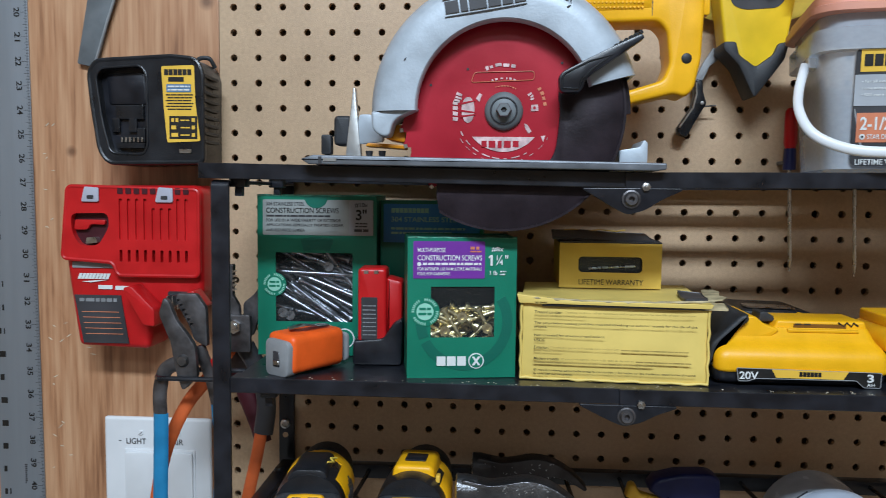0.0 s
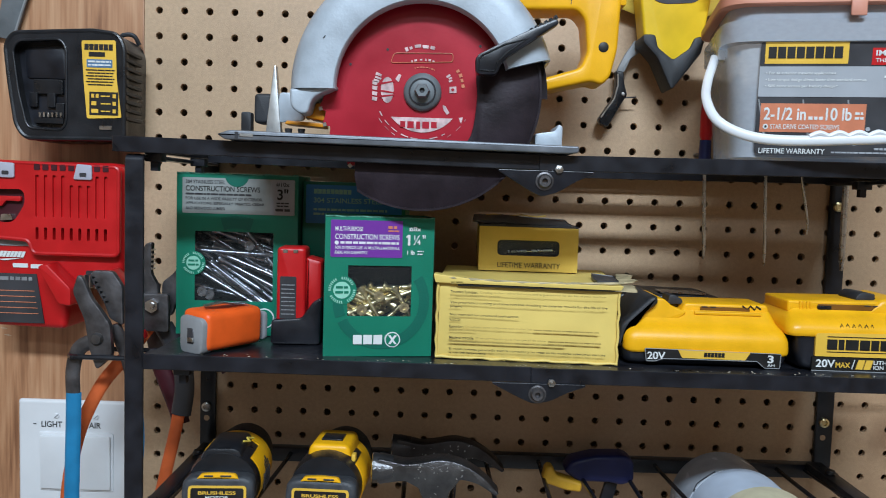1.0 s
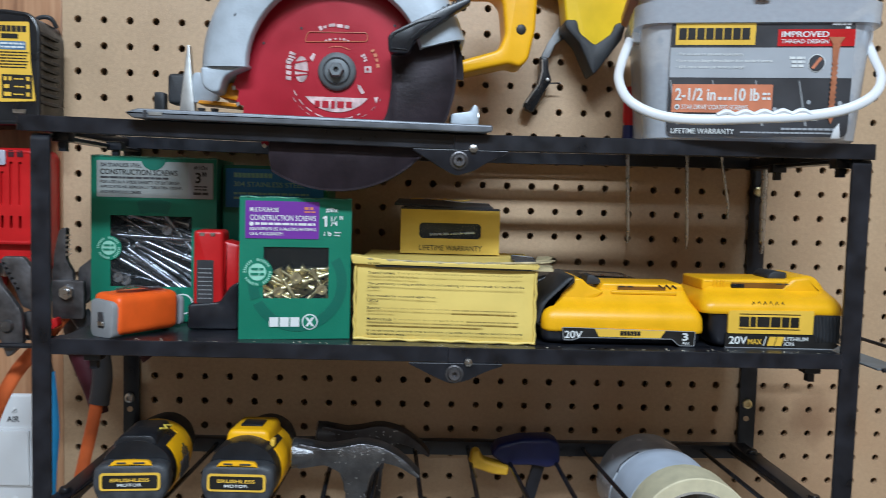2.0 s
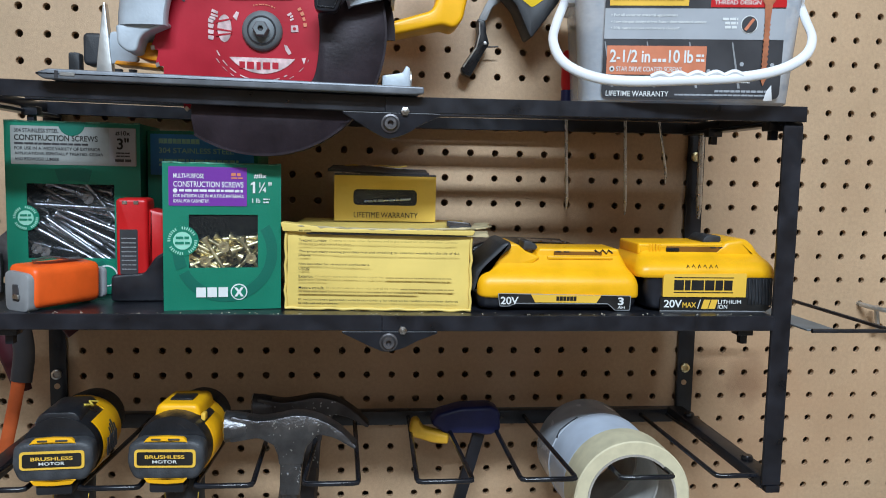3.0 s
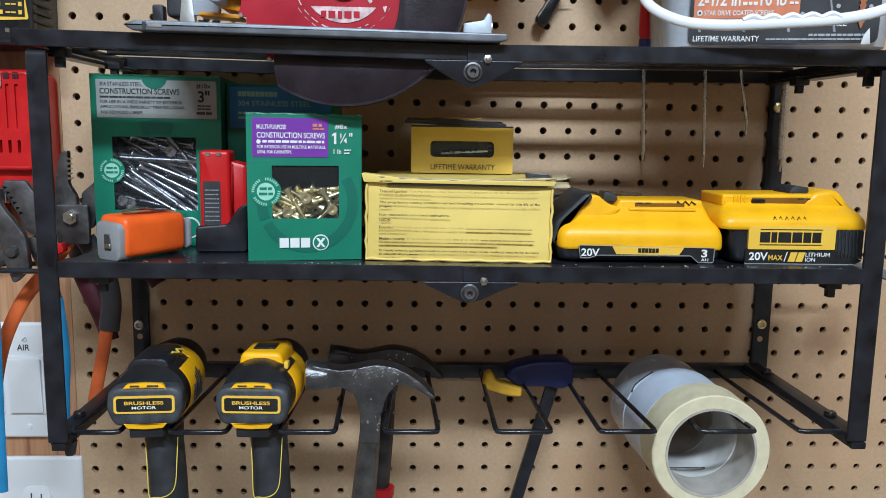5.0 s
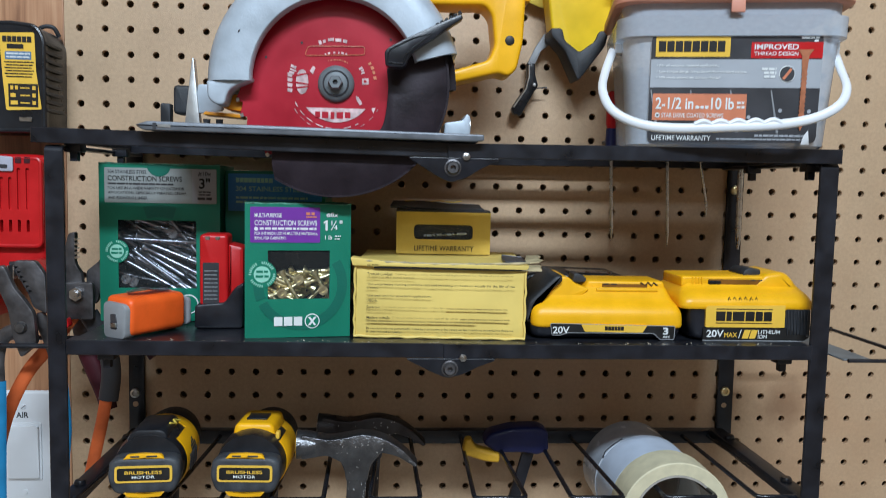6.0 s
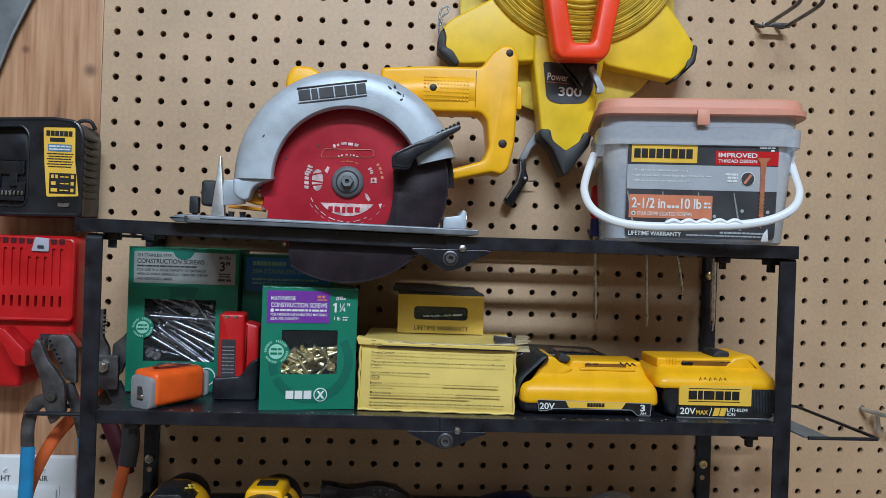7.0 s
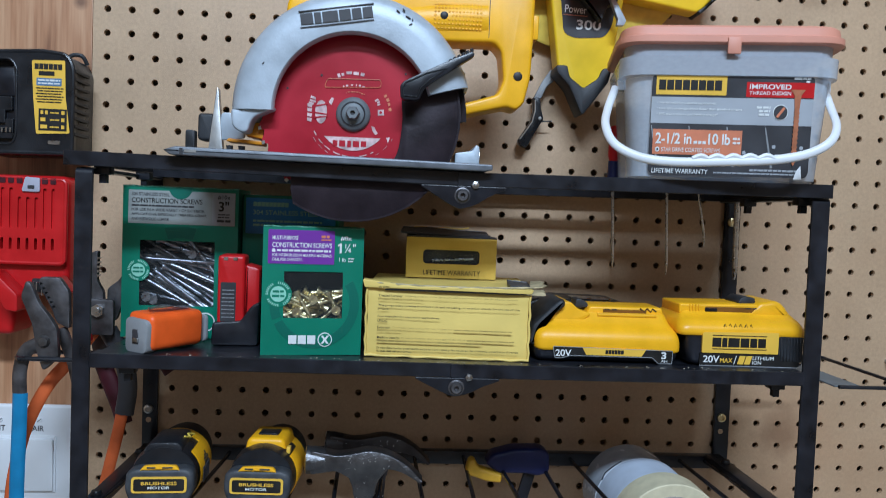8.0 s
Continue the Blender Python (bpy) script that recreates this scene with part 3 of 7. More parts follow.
def tier(za, zm, zb, x0, x1, gx, back, studs, deep):
    """One shelf in two telescoped halves that sag where they meet: angle rails, flat slats, studs and a gusset."""
    half, h = 0.372, 0.0118
    for a, b, ha, hb_, d in ((x0, half + 0.02, za, zm, 0.0), (half - 0.008, x1, zm, zb, -0.0022)):
        bm = prism([(a, ha - h), (b, hb_ - h), (b, hb_), (a, ha)], FY - 0.0015 + d, FY + 0.0008 + d, 0.0005, 1, m=K)
        prism([(a, ha - 0.0024), (b, hb_ - 0.0024), (b, hb_ - 0.0002), (a, ha - 0.0002)], FY + d, FY + 0.017, m=K, bm=bm)
        part("front_rail", bm, BLACK, rack)
        part("back_rail", prism([(a + 0.006, ha - 0.012), (b - 0.006, hb_ - 0.012), (b - 0.006, hb_ - 0.001), (a + 0.006, ha - 0.001)], -0.019 + d, -0.007 + d, m=K), BLACK, rack)
        for y in back:
            part("slat", prism([(a + 0.012, ha - 0.0025), (b - 0.012, hb_ - 0.0025), (b - 0.012, hb_ - 0.0003), (a + 0.012, ha - 0.0003)], y - 0.009, y + 0.009 + d, m=K), BLACK, rack)
    for x, z in ((x0 + 0.004, za), (x1 - 0.0135, zb)):
        part("shelf_side", box(x, x + 0.0095, FY + 0.0175, -0.0195, z - 0.0100, z - 0.0026, 0.0006, m=K), BLACK, rack)
    for x, z in ((x0 + 0.0265, za), (x1 - 0.0165, zb)):
        for y in studs:
            bm = prism(rounded([(x - 0.0065, z - h - 0.0065), (x + 0.0065, z - h - 0.0065), (x + 0.0065, z - h + 0.001), (x - 0.0065, z - h + 0.001)], 0.001), y - 0.006, y + 0.006, 0.0008, m=K)
            prism(rect(x - 0.0028, x + 0.0028, z - h - 0.0135, z - h - 0.006, 0.0006), y - 0.003, y + 0.003, bm=bm, m=K)
            part("shelf_stud", bm, BLACK, rack)
    w, z0 = 0.0355, zm - h
    part("gusset", prism(rounded([(gx - w, z0 + 0.0002), (gx - w, z0 - 0.0010), (gx - 0.014, z0 - deep * 0.72), (gx - 0.003, z0 - deep), (gx + 0.010, z0 - deep * 0.80), (gx + w * 0.6, z0 - deep * 0.42), (gx + w, z0 - 0.0015), (gx + w, z0 + 0.0002)], [0.0004, 0.0006, 0.004, 0.004, 0.004, 0.004, 0.0006, 0.0004]), FY - 0.0052, FY - 0.0016, 0.0006, m=K), BLACK, rack)
    part("bolt", lathe([(0, -0.0012), (0.0018, -0.0012), (0.0021, -0.0042), (0.0042, -0.0042), (0.0048, -0.003), (0.0056, -0.0016), (0.0068, -0.0012), (0.0068, 0.0004)], 24, m=K @ pose(gx - 0.001, FY - 0.0052, z0 - 0.0078)), TOOL, rack, "domed dark steel socket bolt")
    part("screw_head", lathe([(0, -0.0040), (0.0012, -0.0038), (0.0016, -0.0026), (0.0032, -0.0022), (0.0034, 0.0)], 6, m=K @ pose(gx + 0.0095, FY - 0.0050, z0 + 0.0012)), NICKEL, rack, "bright screw end")


tier(1.5092, 1.5045, 1.5068, 0.0430, 0.6880, 0.3690, (-0.142, -0.098, -0.056), (-0.195, -0.088), 0.0195)
tier(1.3438, 1.3432, 1.3436, 0.0665, 0.6720, 0.3700, (), (-0.196,), 0.0160)
part("deck", box(0.0680, 0.6705, FY + 0.0175, -0.0195, 1.3403, 1.3427, 0.0005, 1, m=K), BLACK, rack, "solid black sheet deck")
rnd = random.Random(77)
b = bmesh.new()
for i in range(110):
    x, y = rnd.uniform(0.075, 0.665), -0.2105 + abs(rnd.gauss(0, 0.004))
    w = rnd.uniform(0.0002, 0.0006)
    box(-w, w, -w * 0.7, w * 0.7, 0.0, w * 0.6, bm=b, m=K @ pose(x, y, 1.3433, 0, 0, rnd.uniform(0, 180)))
tagged(part("dust_fleck", b, KRAFT, rack, "pale dust and paper flecks", smooth=False), kind="stuff")
def slot_wire(x0, x1):
    z, r = 1.2085, 0.0021
    pts = [(x0 + 0.004, -0.012, 1.2015), (x0 + 0.004, -0.03, 1.2015), (x0, -0.194, z), (x0 + 0.0008, -0.1985, z), (x0 + 0.004, -0.2, z),
           (x1 - 0.004, -0.2, z), (x1 - 0.0008, -0.1985, z), (x1, -0.194, z), (x1 - 0.004, -0.03, 1.2015), (x1 - 0.004, -0.012, 1.2015)]
    part("slot_wire", sweep(pts, r, 12, m=K, side=(0, 0, 1)), WIRE, rack)


for x0, x1 in ((0.064, 0.101), (0.139, 0.183), (0.224, 0.267), (0.306, 0.348), (0.394, 0.438), (0.477, 0.522), (0.558, 0.603), (0.639, 0.676)):
    slot_wire(x0, x1)


# ---- screws and cartons on the middle tier ----
def screw_mesh(length, r, head):
    """A wood screw along x: flat head, plain neck, ridged thread and point."""
    bm = bmesh.new()
    prof = [(0, head * 0.3), (head * 0.42, head * 0.3), (head * 0.45, 0.0), (head, 0.0), (head, head * 0.25), (r, head * 1.0), (r, length * 0.3)]
    n = int(length * 0.66 / (r * 1.3))
    for i in range(n):
        y = length * 0.3 + length * 0.64 * i / n
        prof += [(r * 0.86, y), (r * 1.10, y + r * 0.6)]
    prof += [(r * 0.7, length * 0.95), (0.0001, length)]
    lathe(prof, 8, bm=bm)
    bm.transform(pose(0, 0, 0, 0, 0, -90))
    me = bpy.data.meshes.new("screw")
    bm.normal_update()
    bm.to_mesh(me)
    bm.free()
    for p in me.polygons:
        p.use_smooth = True
    me.set_sharp_from_angle(angle=radians(50))
    return me


def fill_screws(parent, me, mat, count, x0, x1, y0, y1, z0, z1, length, seed, spread, lean=0.0):
    """Loose screws heaped behind a carton's window, nearer ones lower."""
    rnd = random.Random(seed)
    me.materials.append(mat)
    half = length / 2
    for i in range(count):
        ob = new("screw", me)
        ob.parent = parent
        t = i / count
        a = rnd.choice((0, 180)) + rnd.gauss(lean, spread)
        ex, ez = abs(math.cos(radians(a))) * half, abs(math.sin(radians(a))) * half
        cx = rnd.uniform(x0 + ex, x1 - ex) if x1 - x0 > 2 * ex else (x0 + x1) / 2 + rnd.uniform(-0.004, 0.004)
        cz = min(z1 - ez, max(z0 + ez, z0 + 0.004 + (z1 - z0) * (i * 0.618 % 1.0)))
        ob.matrix_basis = pose(cx, y0 + (y1 - y0) * t, cz, 0, 0, rnd.uniform(-3, 3)) @ pose(0, 0, 0, 0, -a, 0) @ pose(-half, 0, 0)
    return me


def window_carton(m, w, h, d, win, mat, label, flap):
    """A folded carton with a cut-out window; its front lies at y = 0."""
    ob = thing("screw_box", m, label, "screw box", "boxes of screws")
    x0, x1, z0, z1 = win
    t = 0.0008
    part("front_panel", window_panel(-w / 2, w / 2, 0, h, win, t), mat, ob, smooth=False)
    part("side_panel", box(-w / 2, -w / 2 + t, t, d, 0, h), mat, ob)
    part("side_panel", box(w / 2 - t, w / 2, t, d, 0, h), mat, ob)
    part("back_panel", box(-w / 2 + t, w / 2 - t, d - t, d, 0, h), mat, ob)
    part("bottom_panel", box(-w / 2 + t, w / 2 - t, t, d - t, 0, t), mat, ob)
    part("top_flap", box(-w / 2 + t, w / 2 - t, t, d - t, h - 0.002, h - 0.001, m=pose(0, 0, 0, flap, 0, 0)), mat, ob)
    # Pale line on the top fold: rubbed wear plus a painted soft highlight.
    part("worn_lit_edge", sweep([(-w / 2 + w * i / 12, 0.0002, h - 0.0003 + 0.0003 * math.sin(i * 2.2)) for i in range(13)], [0.0006 + 0.0002 * math.sin(i * 1.7) for i in range(13)], 6), EDGE, ob, "rubbed pale fold with its highlight painted in")
    # Black sheet behind the screws paints the shade inside the carton.
    part("inside_shade_sheet", box(-w / 2 + 0.003, w / 2 - 0.003, 0.034, 0.035, 0.002, h - 0.004), BLACKPRINT, ob, "black sheet painted as the carton's unlit inside")
    part("window_film", prism(rect(x0 - 0.002, x1 + 0.002, z0 - 0.002, z1 + 0.002), 0.0010, 0.0013), FILM, ob, "clear window film", smooth=False)
    return ob


def seal(x, z, r, ob, ground):
    patch("seal_disc", circle(x, z, r, 28), ground, ob, -0.0006, 0.0005)
    bm = bmesh.new()
    for a in range(0, 360, 10):
        if a % 90 not in (70, 80):
            ca, sa = math.cos(radians(a)), math.sin(radians(a))
            box(-0.00042, 0.00042, -0.0010, -0.0006, r * 0.74, r * 0.92, bm=bm, m=pose(x, 0, z) @ pose(0, 0, 0, 0, a, 0))
    part("seal_ring", bm, MINT, ob, smooth=False)
    patch("seal_centre", circle(x, z, r * 0.58, 24), MINT, ob, -0.0009, 0.0004)
    bars([(x - r * 0.4, x + r * 0.4, z + r * 0.12, r * 0.16), (x - r * 0.45, x + r * 0.45, z - r * 0.22, r * 0.16)], ground, ob, -0.0013, 5)


def arc_print(ob, cx, cz, r0, r1, a0, a1, win, w, h):
    """A broad dark arc printed on a carton, broken off at the window and the edges."""
    runs, b = [], None
    for a in range(a0, a1, 3):
        q = circle(cx, cz, r1, 1, a, a + 3) + circle(cx, cz, r0, 1, a + 3, a)
        if all(abs(x) < w / 2 - 0.001 and 0.001 < z < h - 0.001 and not (win[0] - 0.001 < x < win[1] + 0.001 and win[2] - 0.001 < z < win[3] + 0.001) for x, z in q):
            if b is None:
                b = bmesh.new()
                runs.append(b)
            prism(q, -0.0004, 0.0, bm=b)
        else:
            b = None
    for b in runs:
        part("arc_print", b, GREEND, ob, smooth=False)


SHELF = 1.3432
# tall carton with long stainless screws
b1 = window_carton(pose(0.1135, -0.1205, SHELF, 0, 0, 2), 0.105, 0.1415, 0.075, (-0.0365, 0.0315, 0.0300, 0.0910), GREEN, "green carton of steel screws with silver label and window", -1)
patch("label_panel", rect(-0.0475, 0.0495, 0.1065, 0.1375, 0.001), SILVER, b1)
patch("size_panel", rect(0.0285, 0.0490, 0.1070, 0.1370), GREYPRINT, b1, -0.0008, 0.0003)
words("304 STAINLESS STEEL", -0.0445, 0.1322, 0.034, 0.0032, CHAR, b1)
words("CONSTRUCTION SCREWS", -0.0445, 0.1258, 0.064, 0.0046, BLACKPRINT, b1, bold=0.012)
bars([(-0.0445, 0.012, 0.1225, 0.0016)], CHAR, b1, seed=2)
words("FOR USE IN A WIDE VARIETY OF EXTERIOR", -0.0445, 0.1182, 0.066, 0.0026, CHAR, b1)
words("APPLICATIONS, ESPECIALLY TREATED, CEDAR", -0.0445, 0.1139, 0.068, 0.0026, CHAR, b1)
words("AND REDWOOD LUMBER", -0.0445, 0.1096, 0.034, 0.0026, CHAR, b1)
words("#10x", 0.0335, 0.1312, 0.0115, 0.0040, BLACKPRINT, b1, -0.0012)
words('3"', 0.0345, 0.1200, 0.0095, 0.0095, BLACKPRINT, b1, -0.0012, bold=0.02)
bars([(0.034, 0.0445, 0.1165, 0.0012), (0.034, 0.0445, 0.1140, 0.0012), (0.033, 0.0455, 0.1100, 0.0022)], CHAR, b1, -0.0012, seed=4)
part("tear_notch", prism(circle(-0.0005, 0.1405, 0.0105, 16, 180, 360), -0.0007, 0.0), GREEND, b1, smooth=False)

arc_print(b1, 0.0, 0.058, 0.036, 0.047, 60, 330, (-0.0365, 0.0315, 0.0300, 0.0910), 0.105, 0.1065)
seal(-0.0375, 0.063, 0.0105, b1, GREEN)
part("mark_ring", prism(circle(0.0245, 0.0155, 0.009, 24) , -0.0006, 0), WHITEPRINT, b1, smooth=False)
part("mark_ring", prism(circle(0.0245, 0.0155, 0.0078, 24) , -0.0009, 0), GREEN, b1, smooth=False)
logo(-0.016, 0.0115, 0.030, 0.008, WHITEPRINT, b1, 3, -0.0012)
SCREWL = screw_mesh(0.074, 0.0020, 0.0046)
fill_screws(b1, SCREWL, SCREWST, 26, -0.0485, 0.0485, 0.0060, 0.030, 0.020, 0.098, 0.074, 12, 20, -27)
for x, z in ((-0.031, 0.0375), (-0.0245, 0.0350), (0.010, 0.0790)):
    hd = new("screw", SCREWL)
    hd.parent = b1
    hd.matrix_basis = pose(x, 0.0028, z, 0, 0, 84) @ pose(0, 0, 0, 0, 8, 0) @ Matrix.Diagonal((0.4, 1, 1, 1))

# the one behind, with a blue label
b3 = thing("screw_box", pose(0.2125, -0.100, SHELF, 0, 0, 0), "green carton with blue label standing behind other boxes", "screw box", "boxes of screws")
part("carton", box(-0.046, 0.046, 0, 0.08, 0, 0.1375, 0.0006, 1), GREEN, b3)
patch("label_panel", rect(-0.043, 0.043, 0.1, 0.1345, 0.001), BLUEP, b3)
logo(-0.036, 0.1265, 0.034, 0.0042, MINT, b3, 9)
words("304 STAINLESS STEEL", -0.036, 0.1185, 0.062, 0.0045, MINT, b3)
bars([(-0.036, 0.03, 0.1115, 0.002), (-0.036, 0.02, 0.1075, 0.002)], MINT, b3, seed=8)

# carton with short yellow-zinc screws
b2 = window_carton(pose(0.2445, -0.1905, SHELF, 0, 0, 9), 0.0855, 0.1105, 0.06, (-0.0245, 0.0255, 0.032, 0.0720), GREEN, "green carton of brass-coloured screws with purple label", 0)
patch("label_panel", rect(-0.0385, 0.0175, 0.0785, 0.1075, 0.001), PURPLE, b2)
words("MULTI-PURPOSE", -0.035, 0.0990, 0.0215, 0.0034, WHITEPRINT, b2)
words("CONSTRUCTION SCREWS", -0.035, 0.0925, 0.0500, 0.0042, WHITEPRINT, b2, bold=0.012)
bars([(-0.031, 0.0145, 0.0890, 0.0018)], WHITEPRINT, b2, seed=3)
part("drive_dot", prism(circle(-0.0338, 0.0897, 0.0016, 14), -0.0009, -0.0005), WHITEPRINT, b2, smooth=False)
words("FOR INTERIOR USE IN MULTIPLE MATERIALS.", -0.035, 0.0848, 0.0505, 0.0024, WHITEPRINT, b2)
words("IDEAL FOR CABINETRY.", -0.035, 0.0810, 0.0255, 0.0024, WHITEPRINT, b2)
bars([(0.006, 0.0145, 0.0990, 0.0011), (0.006, 0.013, 0.1012, 0.0022)], COPPER, b2, seed=6, word=0.003)
words("#8x", 0.0225, 0.0995, 0.0095, 0.0038, WHITEPRINT, b2, bold=0.01)
part("numeral_one", prism([(0.0218, 0.0885), (0.0236, 0.0885), (0.0236, 0.0970), (0.0222, 0.0970), (0.0203, 0.0955), (0.0203, 0.0942), (0.0218, 0.0951)], -0.0009, -0.0005), WHITEPRINT, b2, smooth=False)
words('¼"', 0.0262, 0.0890, 0.0095, 0.0080, WHITEPRINT, b2, bold=0.01)
words("1 lb", 0.0215, 0.0812, 0.0058, 0.0034, WHITEPRINT, b2)
bars([(0.0295, 0.0345, 0.0835, 0.0010), (0.0295, 0.0345, 0.0812, 0.0010)], WHITEPRINT, b2, seed=7, word=0.002)

arc_print(b2, 0.002, 0.044, 0.030, 0.038, 0, 360, (-0.0245, 0.0255, 0.032, 0.0720), 0.0855, 0.0785)
seal(-0.0290, 0.0525, 0.0115, b2, GREEN)
logo(-0.0195, 0.0098, 0.0240, 0.0074, WHITEPRINT, b2, 3, -0.0009)
part("mark_ring", prism(circle(0.0115, 0.0135, 0.0062, 24), -0.0006, 0), WHITEPRINT, b2, smooth=False)
part("mark_ring", prism(circle(0.0115, 0.0135, 0.0053, 24), -0.0009, 0), GREEN, b2, smooth=False)
part("mark_cross", prism([(0.0080, 0.0100), (0.0100, 0.0100), (0.0150, 0.0170), (0.0130, 0.0170)], -0.0013, -0.0009, bm=prism([(0.0130, 0.0100), (0.0150, 0.0100), (0.0100, 0.0170), (0.0080, 0.0170)], -0.0012, -0.0009)), WHITEPRINT, b2, smooth=False)
SCREWS = screw_mesh(0.032, 0.0019, 0.0043)
fill_screws(b2, SCREWS, BRASS, 34, -0.036, 0.038, 0.0062, 0.027, 0.018, 0.054, 0.032, 5, 34)
for k, (x, z) in enumerate(((0.0005, 0.0475), (0.0205, 0.0385), (-0.013, 0.0365))):
    hd = new("screw", SCREWS)
    hd.parent = b2
    hd.matrix_basis = pose(x, 0.0022, z, 0, 0, 90) @ pose(0, 0, 0, 0, 0, 6 * k - 6)

# worn yellow carton lying flat with its lid flap up
b4 = thing("screw_box", pose(0.3615, -0.1925, SHELF, 0, 0, -3.5), "worn yellow carton with faded print and torn flaps", "carton", "boxes of screws")


def worn_block(x0, x1, y0, y1, z0, z1, seed, amp=0.0016):
    b = bmesh.new()
    box(x0, x1, y0, y1, z0, z1, 0.0015, 2, bm=b)
    bmesh.ops.subdivide_edges(b, edges=[e for e in b.edges if e.calc_length() > 0.02], cuts=6, use_grid_fill=True)
    for v in b.verts:
        v.co += amp * Vector(noise.noise_vector(v.co * 28 + Vector((seed, 0, 0))))
    return b


FRAY = shade("frayed_board", (0.46, 0.38, 0.22), 0.8, 0, 0.25, 90, 0.5, 300)
part("carton", worn_block(-0.0705, 0.0705, 0, 0.115, 0, 0.0615, 3), CARTON2, b4)
part("front_flap", prism(rounded([(-0.0725, 0.0605), (0.0715, 0.0595), (0.0735, 0.0630), (0.03, 0.0632), (-0.03, 0.0630), (-0.0745, 0.0672)], 0.001), -0.0040, 0.012, 0.0005), CARTON2, b4, "frayed board edge")
part("top_flap", box(-0.071, 0.071, 0.0, 0.10, 0, 0.0018, 0.0006, 1, m=pose(0, 0.012, 0.0612, 0.6, 0, 0)), CARTON2, b4)
part("side_flap", prism([(0, 0), (0.075, 0), (0.070, 0.010), (0.055, 0.014), (0.030, 0.012), (0.016, 0.017), (0.004, 0.013)], 0, 0.0012, 0.0004, m=pose(0.0700, 0.012, 0.0625, 0, 0, 82) @ pose(0, 0, 0, 84, 0, 0)), FRAY, b4, "torn side flap")
for z, amp in ((0.0012, 0.0003),):
    line = [(-0.0715 + 0.143 * i / 26, -0.0008 + 0.0011 * math.sin(i * 2.1), z + amp * math.sin(i * 1.3 + z * 90)) for i in range(27)]
    part("worn_edge", sweep(line, [0.0011 + 0.0002 * math.sin(i * 1.7) for i in range(27)], 8), CARTON2, b4, "rubbed pale board edge")
for x in (-0.0708, 0.0708):
    line = [(x + 0.0006 * math.sin(i * 2.3), -0.0004, 0.002 + 0.0575 * i / 9) for i in range(10)]
    part("worn_edge", sweep(line, 0.0011, 6), CARTON2, b4)
line = [(-0.0735 + 0.147 * i / 30, -0.0030 + 0.0004 * math.sin(i * 1.7), 0.0652 - 0.0022 * math.sin(math.pi * i / 30) + 0.0002 * math.sin(i * 2.9)) for i in range(31)]
part("worn_edge", sweep(line, [0.0009 + 0.0002 * math.sin(i * 2.3) for i in range(31)], 8), FRAY, b4, "frayed pale lid edge")
part("torn_corner", worn_block(0.066, 0.084, -0.002, 0.034, 0.0585, 0.0600, 17, 0.0050), FRAY, b4, "crumpled torn corner flap")
part("torn_corner", worn_block(0.055, 0.0735, 0.006, 0.045, 0.0650, 0.0662, 23, 0.0045), CHAR, b4, "dark crumpled lid corner")
# Solid black strip stands for the shade beneath the lid flap.
part("lid_shade_strip", box(-0.055, 0.070, -0.0030, 0.010, 0.0583, 0.0597, 0.0003, 1), BLACKPRINT, b4, "black strip painted as shade under the flap")
FR = -0.0040
bars([(-0.0605, -0.050, 0.0600, 0.0020)], FADED, b4, FR, 21)
words("Treated Lumber:", -0.0605, 0.0528, 0.0215, 0.0022, BLACKPRINT, b4, FR)
words("Coating outlasts other fasteners and is guaranteed for the life of your outdoor", -0.0375, 0.0528, 0.098, 0.0020, FADED, b4, FR)
words("projects in all treated lumber.", -0.0605, 0.0500, 0.0400, 0.0020, FADED, b4, FR)
words("The proprietary coating prohibits rust and streaking on exterior woods for the life of the", -0.0605, 0.0440, 0.122, 0.0024, BLACKPRINT, b4, FR)
words("project.", -0.0605, 0.0411, 0.0095, 0.0021, BLACKPRINT, b4, FR)
words("Not intended for structural applications.", -0.0605, 0.0345, 0.054, 0.0023, BLACKPRINT, b4, FR)
words("USOS:", -0.0605, 0.0310, 0.0085, 0.0021, BLACKPRINT, b4, FR)
words("Exterior:", -0.0605, 0.0252, 0.011, 0.0022, BLACKPRINT, b4, FR)
words("Diseñado para utilizarse con todos los", -0.0480, 0.0252, 0.052, 0.0020, FADED, b4, FR)
bars([(0.0055, 0.056, 0.0254, 0.0010)], FADED, b4, FR, 23)
words("para exteriores.", -0.0605, 0.0225, 0.0215, 0.0020, FADED, b4, FR)
words("Madera tratada:", -0.0605, 0.0165, 0.0195, 0.0022, BLACKPRINT, b4, FR)
words("El recubrimiento dura más que el de otros", -0.0395, 0.0165, 0.055, 0.0020, FADED, b4, FR)
bars([(0.0170, 0.058, 0.0167, 0.0010), (-0.0605, 0.030, 0.0140, 0.0010)], FADED, b4, FR, 24)
words("El recubrimiento patentado evita la corrosión y las vetas en las maderas exteriores durante", -0.0605, 0.0072, 0.122, 0.0022, BLACKPRINT, b4, FR)
words("la vida útil del proyecto.", -0.0605, 0.0045, 0.030, 0.0019, BLACKPRINT, b4, FR)

# small carton on top of it
b5 = thing("screw_box", pose(0.3680, -0.1215, 1.4078, 0, 0, -1), "small yellow carton with a dark slot window", "carton", "boxes of screws")
W, H = 0.0862, 0.0385
part("front_panel", window_panel(-W / 2, W / 2, 0, H, (-0.0270, 0.0270, 0.0135, 0.0270), 0.0008), CARTON, b5, smooth=False)
part("carton", box(-W / 2 + 0.0002, W / 2 - 0.0002, 0.006, 0.09, 0, H - 0.001), CARTON, b5)
